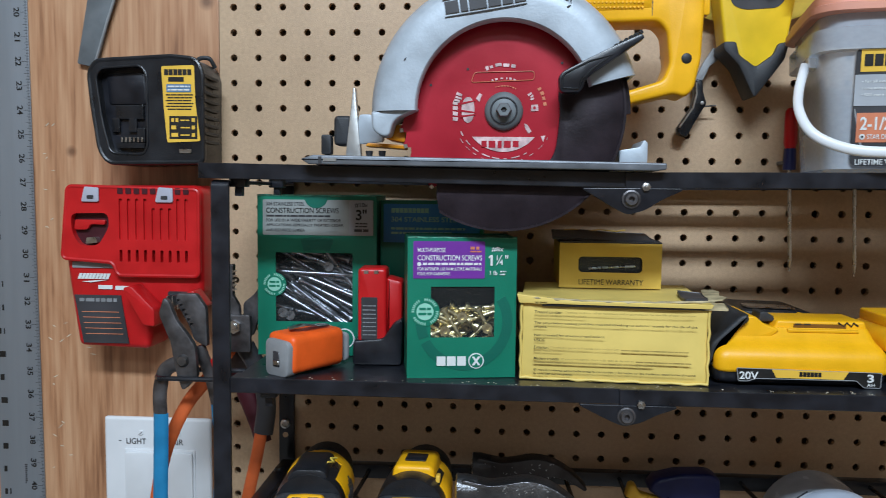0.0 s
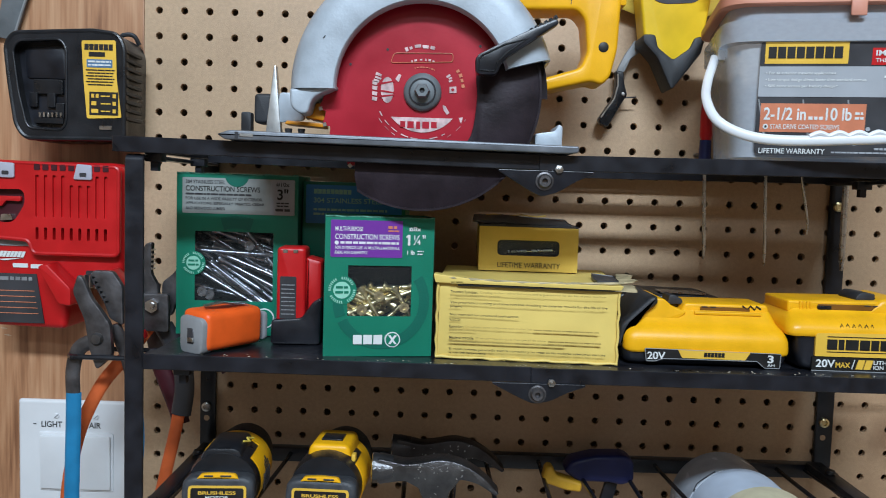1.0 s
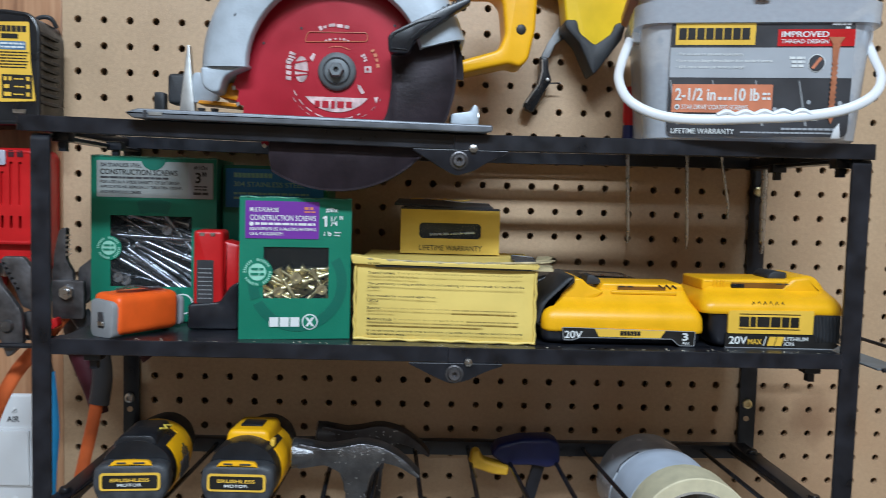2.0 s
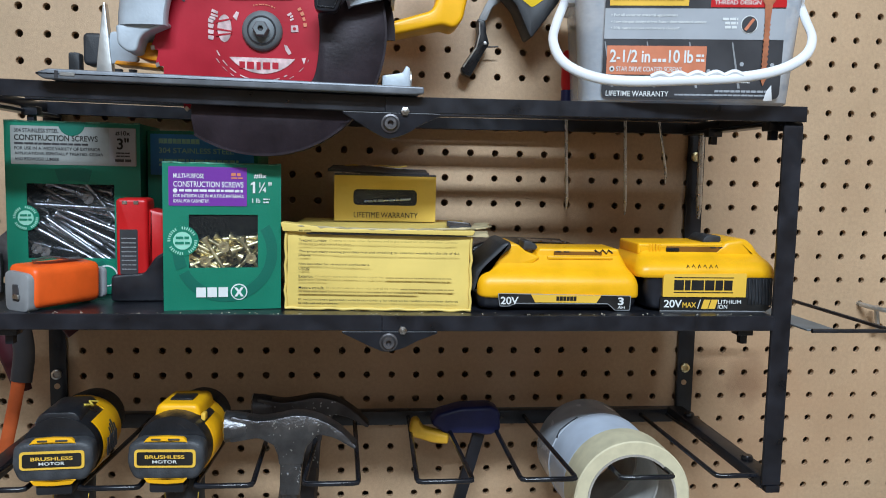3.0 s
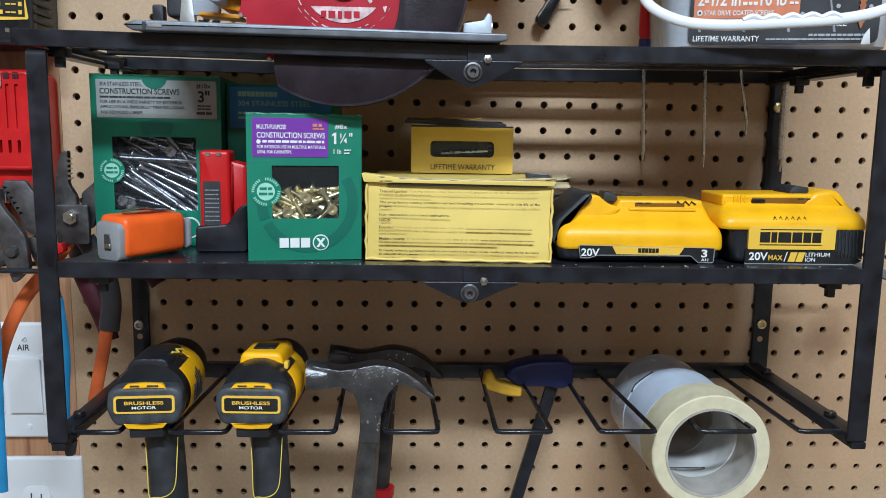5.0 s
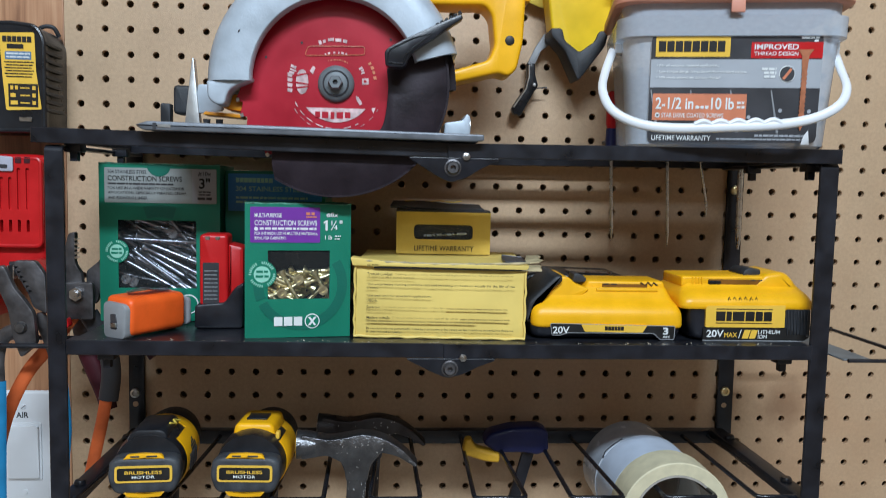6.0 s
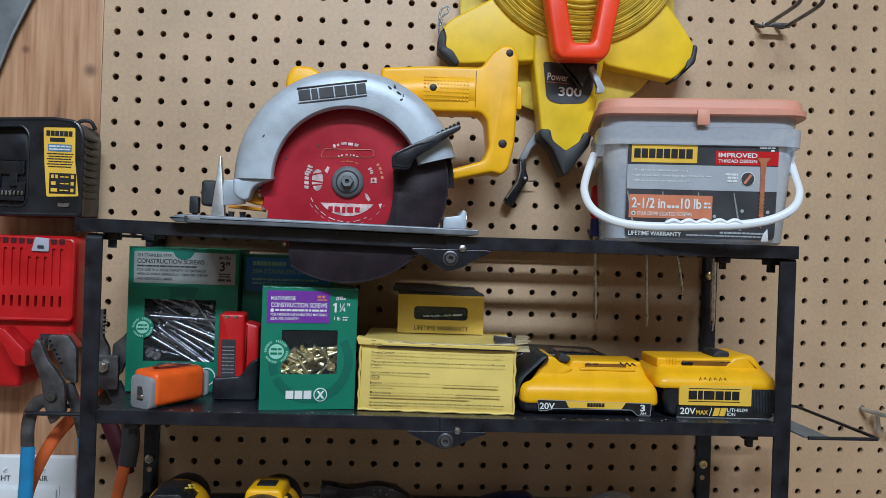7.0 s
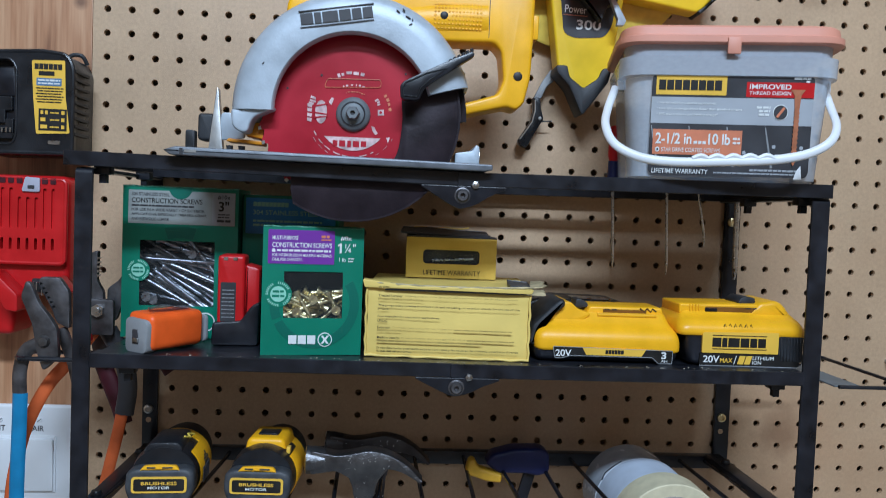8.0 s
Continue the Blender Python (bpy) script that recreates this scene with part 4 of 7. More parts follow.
# Charcoal sheet paints the shade behind the window opening.
part("slot_shade_sheet", box(-0.031, 0.031, 0.0050, 0.0058, 0.0095, 0.0310), CHAR, b5, "charcoal sheet painted as shade behind the window")
part("end_panel", box(-W / 2, -W / 2 + 0.001, 0.0009, 0.0059, 0, H), CARTON, b5)
part("end_panel", box(W / 2 - 0.001, W / 2, 0.0009, 0.0059, 0, H), CARTON, b5)
part("top_panel", worn_block(-W / 2 - 0.0003, W / 2 + 0.0003, 0.0, 0.088, H, H + 0.0014, 9, 0.0009), CHAR, b5, "dark scuffed lid")
words("LIFETIME WARRANTY", -0.0265, 0.0030, 0.0545, 0.0046, BLACKPRINT, b5, -0.0006, bold=0.0)
part("lid_flap", worn_block(-W / 2 - 0.004, W / 2 - 0.005, 0.0, 0.055, 0.0, 0.0012, 14, 0.0022), CHAR, b5, "dark lid flap standing ajar").matrix_basis = pose(-0.001, 0.004, H + 0.0015, 5, 1.5, 0)
part("lid_edge", sweep([(-0.036 + 0.008 * i, 0.056, H + 0.0085 + 0.0008 * math.sin(i * 1.9)) for i in range(8)], 0.0006, 6), CARTON, b5, "yellow edge of the lid flap")
for sx in (-1, 1):
    for sz, zz in ((-1, 0.0135), (1, 0.0270)):
        c, e = (sx * 0.0270, zz), 0.0036
        pts = [c] + [(sx * (0.0270 - e) + sx * e * math.cos(radians(q)), zz - sz * e + sz * e * math.sin(radians(q))) for q in (0, 22, 45, 68, 90)]
        part("window_corner", prism(pts if sx * sz > 0 else pts[::-1], 0.0001, 0.0008), CARTON, b5, smooth=False)
part("film", worn_block(-0.0275, 0.0275, 0.0016, 0.0022, 0.0125, 0.0280, 6, 0.0012), FILM, b5, "crumpled clear window film")
part("screw", rod((-0.018, 0.004, 0.0165), (0.022, 0.0045, 0.019), 0.0012, 0.0010, 8), STEEL, b5)


# ---- batteries and small things on the middle tier ----
def off(base):
    return Matrix.Translation(-Vector(base))


def shell_loop(x0, x1, y0, y1, z, r, n=6):
    return [(x, y, z) for x, y in rounded([(x0, y0), (x1, y0), (x1, y1), (x0, y1)], r, n)]


def loft(loops, cap0=True, cap1=True):
    b = bmesh.new()
    rings = [[b.verts.new(p) for p in L] for L in loops]
    n = len(rings[0])
    for p, q in zip(rings, rings[1:]):
        for k in range(n):
            b.faces.new((p[k], p[(k + 1) % n], q[(k + 1) % n], q[k]))
    if cap0:
        b.faces.new(rings[0][::-1])
    if cap1:
        b.faces.new(rings[-1])
    return b


def smooth_loft(rows):
    """A shell through rows of (z, x0, x1, y0, y1, corner radius), with rounded runs between them."""
    cols = [curve_points([(r[0], r[k], 0) for r in rows], 4) for k in range(1, 6)]
    return loft([shell_loop(*(c[i].y for c in cols[:4]), cols[0][i].x, max(0.002, cols[4][i].y)) for i in range(len(cols[0]))])


# flat slide battery
# Brown paints the shade of slots in the yellow battery decks.
SLOT = shade("slot_shade_brown", (0.20, 0.08, 0.006), 0.5)
p1 = thing("battery_pack", pose(0.5035, -0.190, SHELF, 0, 0, 0), "low yellow and black slide battery pack on the shelf", "battery", "battery packs")
part("lower_shell", smooth_loft([(0.0, -0.058, 0.060, 0.006, 0.072, 0.008), (0.003, -0.0625, 0.0645, 0.0015, 0.0765, 0.008), (0.010, -0.0640, 0.0660, 0.0, 0.078, 0.008), (0.016, -0.0640, 0.0660, 0.0, 0.078, 0.008)]), BLACK, p1)
part("upper_shell", smooth_loft([(0.0105, -0.0625, 0.0665, -0.0012, 0.079, 0.008), (0.0130, -0.0640, 0.0672, -0.0022, 0.080, 0.009), (0.0220, -0.0640, 0.0668, -0.0020, 0.080, 0.010), (0.0280, -0.0615, 0.0645, 0.0015, 0.077, 0.010), (0.0330, -0.0560, 0.0610, 0.0080, 0.072, 0.009), (0.0400, -0.0480, 0.0580, 0.0140, 0.067, 0.007), (0.0425, -0.0450, 0.0570, 0.0160, 0.065, 0.006)]), YELLOW, p1)
part("shoulder", prism(rounded([(-0.058, 0.026), (-0.030, 0.026), (-0.012, 0.0415), (-0.024, 0.0455), (-0.031, 0.0515), (-0.0365, 0.0520), (-0.052, 0.038)], [0.003, 0.003, 0.003, 0.003, 0.002, 0.002, 0.004]), 0.011, 0.068, 0.0015, 3), YELLOW, p1)
part("latch_grip", prism(rounded([(-0.0685, 0.0150), (-0.0640, 0.0120), (-0.0590, 0.0300), (-0.0365, 0.0490), (-0.0385, 0.0545), (-0.0440, 0.0530), (-0.0670, 0.0300)], [0.003, 0.003, 0.006, 0.003, 0.002, 0.003, 0.005]), 0.005, 0.072, 0.003, 3), RUBBER, p1, "black rubber latch grip")
part("top_deck", prism(rounded([(-0.016, 0.0400), (0.057, 0.0400), (0.0545, 0.0480), (-0.012, 0.0480)], 0.002), 0.018, 0.060, 0.0022, 3), YELLOW, p1)
part("slot_shade_bar", box(0.0, 0.040, 0.0170, 0.0190, 0.0415, 0.0455, 0.0004, 1), SLOT, p1)
for x in (0.0010, 0.0080):
    part("slot_mark", box(x, x + 0.0048, 0.0165, 0.0180, 0.0448, 0.0458, 0.0002, 1), CHAR, p1)
part("rail", prism(rounded([(-0.006, 0.0395), (0.048, 0.0395), (0.048, 0.0420), (-0.006, 0.0420)], 0.001), 0.0125, 0.0180, 0.0008), YELLOW, p1)
part("catch", prism(rounded([(-0.0240, 0.0455), (-0.0110, 0.0455), (-0.0125, 0.0500), (-0.0190, 0.0535), (-0.0230, 0.0530)], 0.0015), 0.026, 0.046, 0.001), RUBBER, p1)
BANDP = rounded([(-0.0470, 0.0040), (-0.0400, 0.0040), (-0.0340, 0.0062), (0.0400, 0.0062), (0.0460, 0.0010), (0.0580, 0.0010), (0.0585, 0.0125), (-0.0485, 0.0140)], 0.0012)
part("print_band", prism(BANDP, -0.0034, 0.002), BLACKPRINT, p1, smooth=False)
part("band_rim", sweep([(x, -0.0035, z) for x, z in BANDP + BANDP[:1]], 0.00035, 5), GREYP, p1)
part("name_strip", prism([(-0.0190, 0.0072), (0.0305, 0.0068), (0.0345, 0.0130), (-0.0225, 0.0136)], -0.0038, 0.0), YPRINT, p1)
logo(-0.0020, 0.0086, 0.0165, 0.0034, BLACKPRINT, p1, 6, -0.0042)
words("20V", -0.0465, 0.0055, 0.0142, 0.0060, WHITEPRINT, p1, -0.0038, bold=0.02)
words("3", 0.0480, 0.0052, 0.0048, 0.0062, WHITEPRINT, p1, -0.0038, bold=0.03)
words("AH", 0.0480, 0.0022, 0.0058, 0.0022, WHITEPRINT, p1, -0.0038)
part("marker_scrawl", sweep([(0.034, 0.0176, 0.0470), (0.038, 0.0176, 0.0440), (0.0405, 0.0176, 0.0472), (0.044, 0.0176, 0.0440), (0.0455, 0.0176, 0.0470), (0.049, 0.0176, 0.0445)], 0.0007, 6), BLACKPRINT, p1)

# tall slide battery
p2 = thing("battery_pack", pose(0.6285, -0.192, SHELF, 0, 0, 0), "tall yellow and black slide battery pack with label", "battery", "battery packs")
part("lower_shell", smooth_loft([(0.0, -0.046, 0.048, 0.006, 0.074, 0.008), (0.003, -0.0500, 0.0520, 0.0015, 0.0785, 0.008), (0.012, -0.0530, 0.0540, 0.0, 0.080, 0.008), (0.031, -0.0545, 0.0548, 0.0, 0.080, 0.008)]), BLACK, p2)
part("upper_shell", smooth_loft([(0.0275, -0.0605, 0.0555, -0.0010, 0.081, 0.008), (0.0300, -0.0615, 0.0562, -0.0018, 0.082, 0.009), (0.0350, -0.0612, 0.0555, -0.0008, 0.081, 0.010), (0.0400, -0.0590, 0.0530, 0.0040, 0.077, 0.010), (0.0440, -0.0560, 0.0500, 0.0120, 0.070, 0.008), (0.0475, -0.0545, 0.0470, 0.0160, 0.066, 0.006)]), YELLOW, p2)
part("hump", prism(rounded([(0.006, 0.044), (0.052, 0.036), (0.046, 0.0480), (0.0390, 0.0560), (0.0330, 0.0585), (0.0180, 0.0560)], [0.002, 0.006, 0.006, 0.005, 0.004, 0.003]), 0.014, 0.070, 0.004, 3), YELLOW, p2)
part("top_deck", prism(rounded([(-0.0560, 0.0440), (0.022, 0.0440), (0.022, 0.0545), (-0.0560, 0.0535)], 0.002), 0.016, 0.064, 0.0022, 3), YELLOW, p2)
part("latch", prism(rounded([(0.0020, 0.0535), (0.0185, 0.0535), (0.0180, 0.0595), (0.0070, 0.0605), (0.0030, 0.0575)], 0.002), 0.024, 0.054, 0.001), RUBBER, p2)
part("slot_shade_bar", box(-0.0320, 0.0180, 0.0150, 0.0170, 0.0465, 0.0512, 0.0004, 1), SLOT, p2)
part("slot_knob", box(-0.0325, -0.0215, 0.0140, 0.0165, 0.0468, 0.0500, 0.0006, 1), BLACKP, p2)
for x in (0.0050, 0.0120):
    part("slot_mark", box(x, x + 0.0050, 0.0146, 0.0160, 0.0500, 0.0512, 0.0002, 1), CHAR, p2)
for k in range(4):
    part("rib", box(-0.0470 + 0.0028 * k, -0.0456 + 0.0028 * k, 0.0150, 0.0165, 0.0455, 0.0530, 0.0003, 1), YELLOW, p2)
part("label_plate", prism(rounded([(-0.0405, 0.0122), (0.0290, 0.0122), (0.0290, 0.0315), (-0.0405, 0.0305)], [0.0008, 0.0008, 0.0008, 0.003]), -0.0024, 0.002), YPRINT, p2)
x = -0.0315
for w in (0.0090, 0.0055, 0.0112, 0.0088, 0.0072, 0.0080):
    part("mark", prism(rect(x, x + w - 0.0011, 0.0178, 0.0258), -0.0029, -0.0022), BLACKPRINT, p2, smooth=False)
    x += w
part("mark_rule", prism(rect(-0.0315, 0.0180, 0.0276, 0.0282), -0.0028, -0.0023, bm=prism(rect(-0.0315, 0.0180, 0.0156, 0.0162), -0.0028, -0.0023)), BLACKPRINT, p2, smooth=False)
part("lower_panel", prism(rounded([(-0.0420, 0.0010), (0.0480, 0.0005), (0.0520, 0.0040), (0.0290, 0.0120), (-0.0420, 0.0120)], 0.001), -0.0014, 0.002), BLACKPRINT, p2, smooth=False)
words("20V", -0.0390, 0.0035, 0.0150, 0.0062, WHITEPRINT, p2, -0.0018, bold=0.02)
words("MAX", -0.0235, 0.0035, 0.0115, 0.0042, YPRINT, p2, -0.0018, bold=0.02)
part("mark_slash", prism([(-0.0110, 0.0025), (-0.0103, 0.0025), (-0.0082, 0.0100), (-0.0089, 0.0100)], -0.0018, -0.0012), WHITEPRINT, p2, smooth=False)
logo(-0.0078, 0.0025, 0.0125, 0.0074, YPRINT, p2, 2, -0.0018, lean=0.3)
words("LITHIUM", 0.0062, 0.0066, 0.0195, 0.0032, WHITEPRINT, p2, -0.0018)
words("ION", 0.0062, 0.0026, 0.0080, 0.0032, WHITEPRINT, p2, -0.0018)
part("vent_panel", prism(rect(0.0300, 0.0520, 0.0050, 0.0280, 0.002), -0.0012, 0.002), RUBBER, p2, smooth=False)
for k in range(7):
    part("grip_rib", box(0.0315 + 0.0029 * k, 0.0328 + 0.0029 * k, -0.0022, -0.0008, 0.006, 0.0270, 0.0004, 1), RUBBER, p2)
part("lower_lip", sweep([(-0.0420, -0.0012, 0.0006), (0.0470, -0.0012, 0.0004), (0.0510, -0.0010, 0.0030), (0.0522, -0.0010, 0.0060)], 0.0005, 6), GREYP, p2)
x = -0.0210
for k, w in enumerate((0.0030, 0.0040, 0.0032, 0.0040, 0.0036, 0.0030)):
    part("marker_scrawl", sweep([(x, -0.0005 + 0.0004 * (k % 2), 0.0350), (x + w * 0.5, 0.0008, 0.0378), (x + w * 0.8, -0.0004, 0.0348)], 0.0005, 5), BLACKPRINT, p2)
    x += w + 0.0012

# black tool lying behind the packs
rear = thing("battery_pack", pose(0.505, -0.095, SHELF), "black battery pack lying behind the yellow ones", "battery", "battery packs")
part("shell", prism(rounded([(-0.068, 0), (0.072, 0), (0.072, 0.030), (0.04, 0.044), (-0.05, 0.046), (-0.068, 0.034)], 0.006), 0, 0.07, 0.004, 3), BLACKP, rear)
part("metal_strip", prism(rounded([(-0.012, 0.0462), (0.030, 0.0452), (0.030, 0.0466), (-0.012, 0.0476)], 0.0004), 0.004, 0.022), NICKEL, rear, "dull metal strip")
part("yellow_edge", prism([(0.03, 0.040), (0.058, 0.036), (0.058, 0.0385), (0.03, 0.0435)], -0.0006, 0.002), YELLOW, rear)

# slim red battery stick
rb = thing("battery_stick", pose(0.171, -0.152, SHELF, 0, 0, 3), "slim red battery stick with black foot standing upright", "battery")
part("stick", prism(rect(-0.0155, 0.0085, 0.018, 0.0815, 0.004), 0.0, 0.030, 0.003, 3), REDP, rb)
part("side_lobe", prism(rounded([(0.008, 0.02), (0.0215, 0.03), (0.0215, 0.070), (0.008, 0.0735)], 0.003), 0.004, 0.034, 0.003), REDP, rb)
part("foot", prism(rounded([(-0.0195, 0), (0.0215, 0), (0.0225, 0.040), (0.015, 0.036), (0.006, 0.0225), (-0.0190, 0.0205)], 0.003), -0.003, 0.038, 0.002), BLACK, rb, "black plastic foot")
part("label_panel", prism(rect(-0.0125, 0.001, 0.0215, 0.0570, 0.001), -0.0006, 0.001), CHAR, rb, "dark printed label")
bars([(-0.0112, -0.0002, 0.025 + 0.0035 * k, 0.0008) for k in range(8)], GREYP, rb, -0.0010, 31, word=0.003)
for x in (-0.0105, -0.002):
    part("contact", box(x, x + 0.004, -0.0004, 0.002, 0.0765, 0.0795, 0.0004, 1), NICKEL, rb)

# small orange tape measure
ot = thing("tape_measure", pose(0.1005, -0.2015, SHELF, 0, 0, -33), "small orange and grey tape measure lying on the shelf", "tape measure")
ot.scale = (1.12, 1.0, 1.12)
part("case", prism(rounded([(-0.0135, 0.0015), (0.0135, 0.0015), (0.0140, 0.0290), (-0.0135, 0.0305)], 0.006), 0.003, 0.060, 0.004, 3), ORANGE, ot)
part("face_plate", prism(rounded([(-0.0115, 0.0), (0.0115, 0.0), (0.0125, 0.0250), (-0.0115, 0.0265)], 0.005), -0.001, 0.010, 0.0015), GREYP, ot, "grey plastic face")
part("tape_mouth", box(-0.0035, 0.0035, -0.0016, 0.004, 0.0065, 0.0180, 0.0008, 1), CHAR, ot)
part("hook_tab", box(-0.0015, 0.0042, -0.0030, -0.0014, 0.0085, 0.0115, 0.0003, 1), NICKEL, ot)
part("belt_clip", sweep(curve_points([(-0.002, 0.014, 0.0318), (0.004, 0.024, 0.0340), (0.002, 0.038, 0.0318), (0.003, 0.050, 0.0312)], 5), 0.005, 8, flat=0.16, side=(0, 0, 1)), NICKEL, ot, "bent metal belt clip")
part("end_cap", prism(rect(-0.0130, 0.0130, 0.003, 0.0245, 0.004), 0.0625, 0.0665, 0.001), GREYP, ot)

# ---- circular saw on the top tier ----
SB = (0.256, -0.135, 1.5060)
saw = thing("circular_saw", Matrix.Translation(SB), "yellow cordless circular saw with red blade on its base", "circular saw")
S = off(SB)
CX, CZ = 0.2745, 1.5500
C = S @ Matrix.Translation((CX, 0, CZ))
P = S @ Matrix.Translation((0.13, 0, 1.5080)) @ pose(0, 0, 0, 0, 0.65, 0) @ Matrix.Translation((-0.13, 0, -1.5080))
bm = prism(rounded([(0.1250, 1.5120), (0.1310, 1.5082), (0.384, 1.5082), (0.3915, 1.5092), (0.3915, 1.5140), (0.155, 1.5152), (0.134, 1.5152)], 0.0014), -0.2245, -0.2185, 0.0012, 3, m=P)
box(0.133, 0.388, -0.2185, -0.0950, 1.5084, 1.5110, 0.0006, 1, bm=bm, m=P)
part("base_plate", bm, PLATE, saw, "grey steel base plate")
part("base_rim", prism(rounded([(0.130, 1.5108), (0.391, 1.5104), (0.391, 1.5137), (0.130, 1.5147)], 0.001), -0.099, -0.095, 0.0006, m=P), PLATE, saw)
part("depth_slot", box(0.142, 0.152, -0.2252, -0.2240, 1.5105, 1.5130, 0.0003, 1, m=P), ZINC, saw)
part("plate_notch", box(0.1385, 0.1410, -0.2250, -0.2240, 1.5086, 1.5140, m=P), CHAR, saw)
prof = [(0.0645, -0.206), (0.0648, -0.2135), (0.0660, -0.2150), (0.080, -0.2160), (0.0910, -0.2148), (0.0960, -0.2115), (0.0992, -0.2050), (0.1002, -0.160), (0.0975, -0.160), (0.0965, -0.203), (0.0915, -0.2100), (0.0680, -0.2115)]
part("upper_guard", lathe(prof, 64, 15, 181, m=C, close=True), CAST, saw, "cast grey metal blade guard")
part("guard_back", lathe([(0.012, -0.182), (0.0975, -0.180), (0.0975, -0.177), (0.012, -0.178)], 48, 0, 186, m=C, close=True), DARK, saw)
for k, (dx, dz, ln, turn) in enumerate(((0.0350, 0.0835, 0.0040, -35), (0.0395, 0.0850, 0.0032, -48), (0.0432, 0.0792, 0.0050, -30), (0.0470, 0.0775, 0.0026, -70), (0.0455, 0.0735, 0.0030, 20), (-0.073, 0.036, 0.0030, 50))):
    part("scuff", prism([(-ln / 2, 0), (0, -0.0005), (ln / 2, 0), (0, 0.0004)], -0.2166, -0.2135, m=C @ pose(dx, 0, dz, 0, -turn, 0)), CHAR, saw, smooth=False)
teeth = []
for i in range(40):
    a = 360 / 40 * i
    teeth += [(0.0795 * math.cos(radians(a)), 0.0795 * math.sin(radians(a))), (0.0800 * math.cos(radians(a + 2)), 0.0800 * math.sin(radians(a + 2))), (0.0755 * math.cos(radians(a + 3.4)), 0.0755 * math.sin(radians(a + 3.4))), (0.0768 * math.cos(radians(a + 6)), 0.0768 * math.sin(radians(a + 6)))]
blade = part("blade", prism(teeth, -0.1970, -0.1952, m=C), RED, saw, "worn red toothed blade", smooth=False)
for i in range(40):
    a = 360 / 40 * i + 1.4
    if 100 < a < 270:
        part("tooth_tip", box(-0.0014, 0.0014, -0.1974, -0.1948, -0.0012, 0.0018, 0.0002, 1, m=C @ pose(0.079 * math.cos(radians(a)), 0, 0.079 * math.sin(radians(a)), 0, -a, 0)), NICKEL, blade)


def arc_bars(r0, r1, a0, a1, mat, parent, seed, gap=2.0, mean=5.0, y=-0.1976):
    rnd = random.Random(seed)
    b = bmesh.new()
    a = a0
    while a < a1:
        w = min(mean * rnd.uniform(0.5, 1.6), a1 - a)
        q0, q1 = r0 + rnd.uniform(0, 0.3) * (r1 - r0), r1 - rnd.uniform(0, 0.25) * (r1 - r0)
        prism(circle(0, 0, q1, 3, a, a + w) + circle(0, 0, q0, 3, a + w, a), y, y + 0.0003, bm=b, m=C)
        a += w + gap * rnd.uniform(0.6, 1.6)
    return part("blade_print", b, mat, parent, smooth=False)


PY = -0.1976


def blade_mark(pts, mat=None, y=PY):
    part("blade_print", prism(pts, y, y + 0.0003, m=C), mat or PRINTFADE, blade, smooth=False)


# pale crescent with red blocks, a ring of dashes, and small faded emblems
blade_mark(circle(0, 0, 0.0305, 16, 219, 321))
for k, (x, w) in enumerate(((-0.0165, 0.0040), (-0.0110, 0.0050), (-0.0042, 0.0030), (0.0005, 0.0052), (0.0072, 0.0044))):
    blade_mark([(x, -0.0278 + 0.0005 * abs(k - 2)), (x + w, -0.0278 + 0.0004 * abs(k - 2)), (x + w, -0.0222), (x, -0.0222)], RED, PY - 0.0003)
arc_bars(0.0352, 0.0362, 205, 300, PRINTFADE, blade, 41, 4.0, 7)
arc_bars(0.0385, 0.0390, 212, 330, PRINTFADE, blade, 42, 6.0, 5)
blade_mark([(-0.027 + 0.0050 * math.cos(radians(a)), 0.001 + 0.0098 * math.sin(radians(a))) for a in range(0, 360, 20)])
for z, lean in ((-0.0050, 0.002), (-0.0005, -0.001), (0.0045, 0.003)):
    blade_mark([(-0.0330, z), (-0.0215, z + lean), (-0.0215, z + lean + 0.0009), (-0.0330, z + 0.0016)], RED, PY - 0.0003)
for z in (-0.0070, -0.0030, 0.0012, 0.0050):
    blade_mark([(-0.0385, z), (-0.0350, z - 0.0006), (-0.0345, z + 0.0022), (-0.0385, z + 0.0028)])
arc_bars(0.0330, 0.0385, 158, 170, PRINTFADE, blade, 45, 1.5, 4)
blade_mark([(0.0205, 0.0), (0.0260, 0.0004), (0.0256, 0.0052), (0.0205, 0.0048)])
blade_mark(circle(0.0230, 0.0026, 0.0012, 8), RED, PY - 0.0003)
arc_bars(0.0215, 0.0250, 22, 36, PRINTFADE, blade, 50, 2.0, 3)
arc_bars(0.0300, 0.0330, 8, 34, COPPER, blade, 52, 3.0, 3)
blade_mark([(0.0155, -0.0090), (0.0180, -0.0100), (0.0210, -0.0150), (0.0190, -0.0165), (0.0165, -0.0130)])
blade_mark([(0.0282, -0.0185), (0.0315, -0.0180), (0.0300, -0.0230)])
blade_mark([(-0.0210, 0.0095), (-0.0185, 0.0135), (-0.0165, 0.0125), (-0.0185, 0.0070)])
band = rounded([(-0.0250, 0.0215), (0.0225, 0.0235), (0.0225, 0.0300), (-0.0225, 0.0290)], 0.0025)
part("blade_print", sweep([(x, PY, z) for x, z in band + band[:1]], 0.00028, 5, m=C), COPPER, blade)
arc_bars(0.0238, 0.0256, 70, 112, PRINTFADE, blade, 47, 3.5, 4)
arc_bars(0.0330, 0.0362, 76, 116, PRINTFADE, blade, 48, 2.6, 5)
arc_bars(0.0185, 0.0195, 62, 110, COPPER, blade, 49, 2.0, 4)
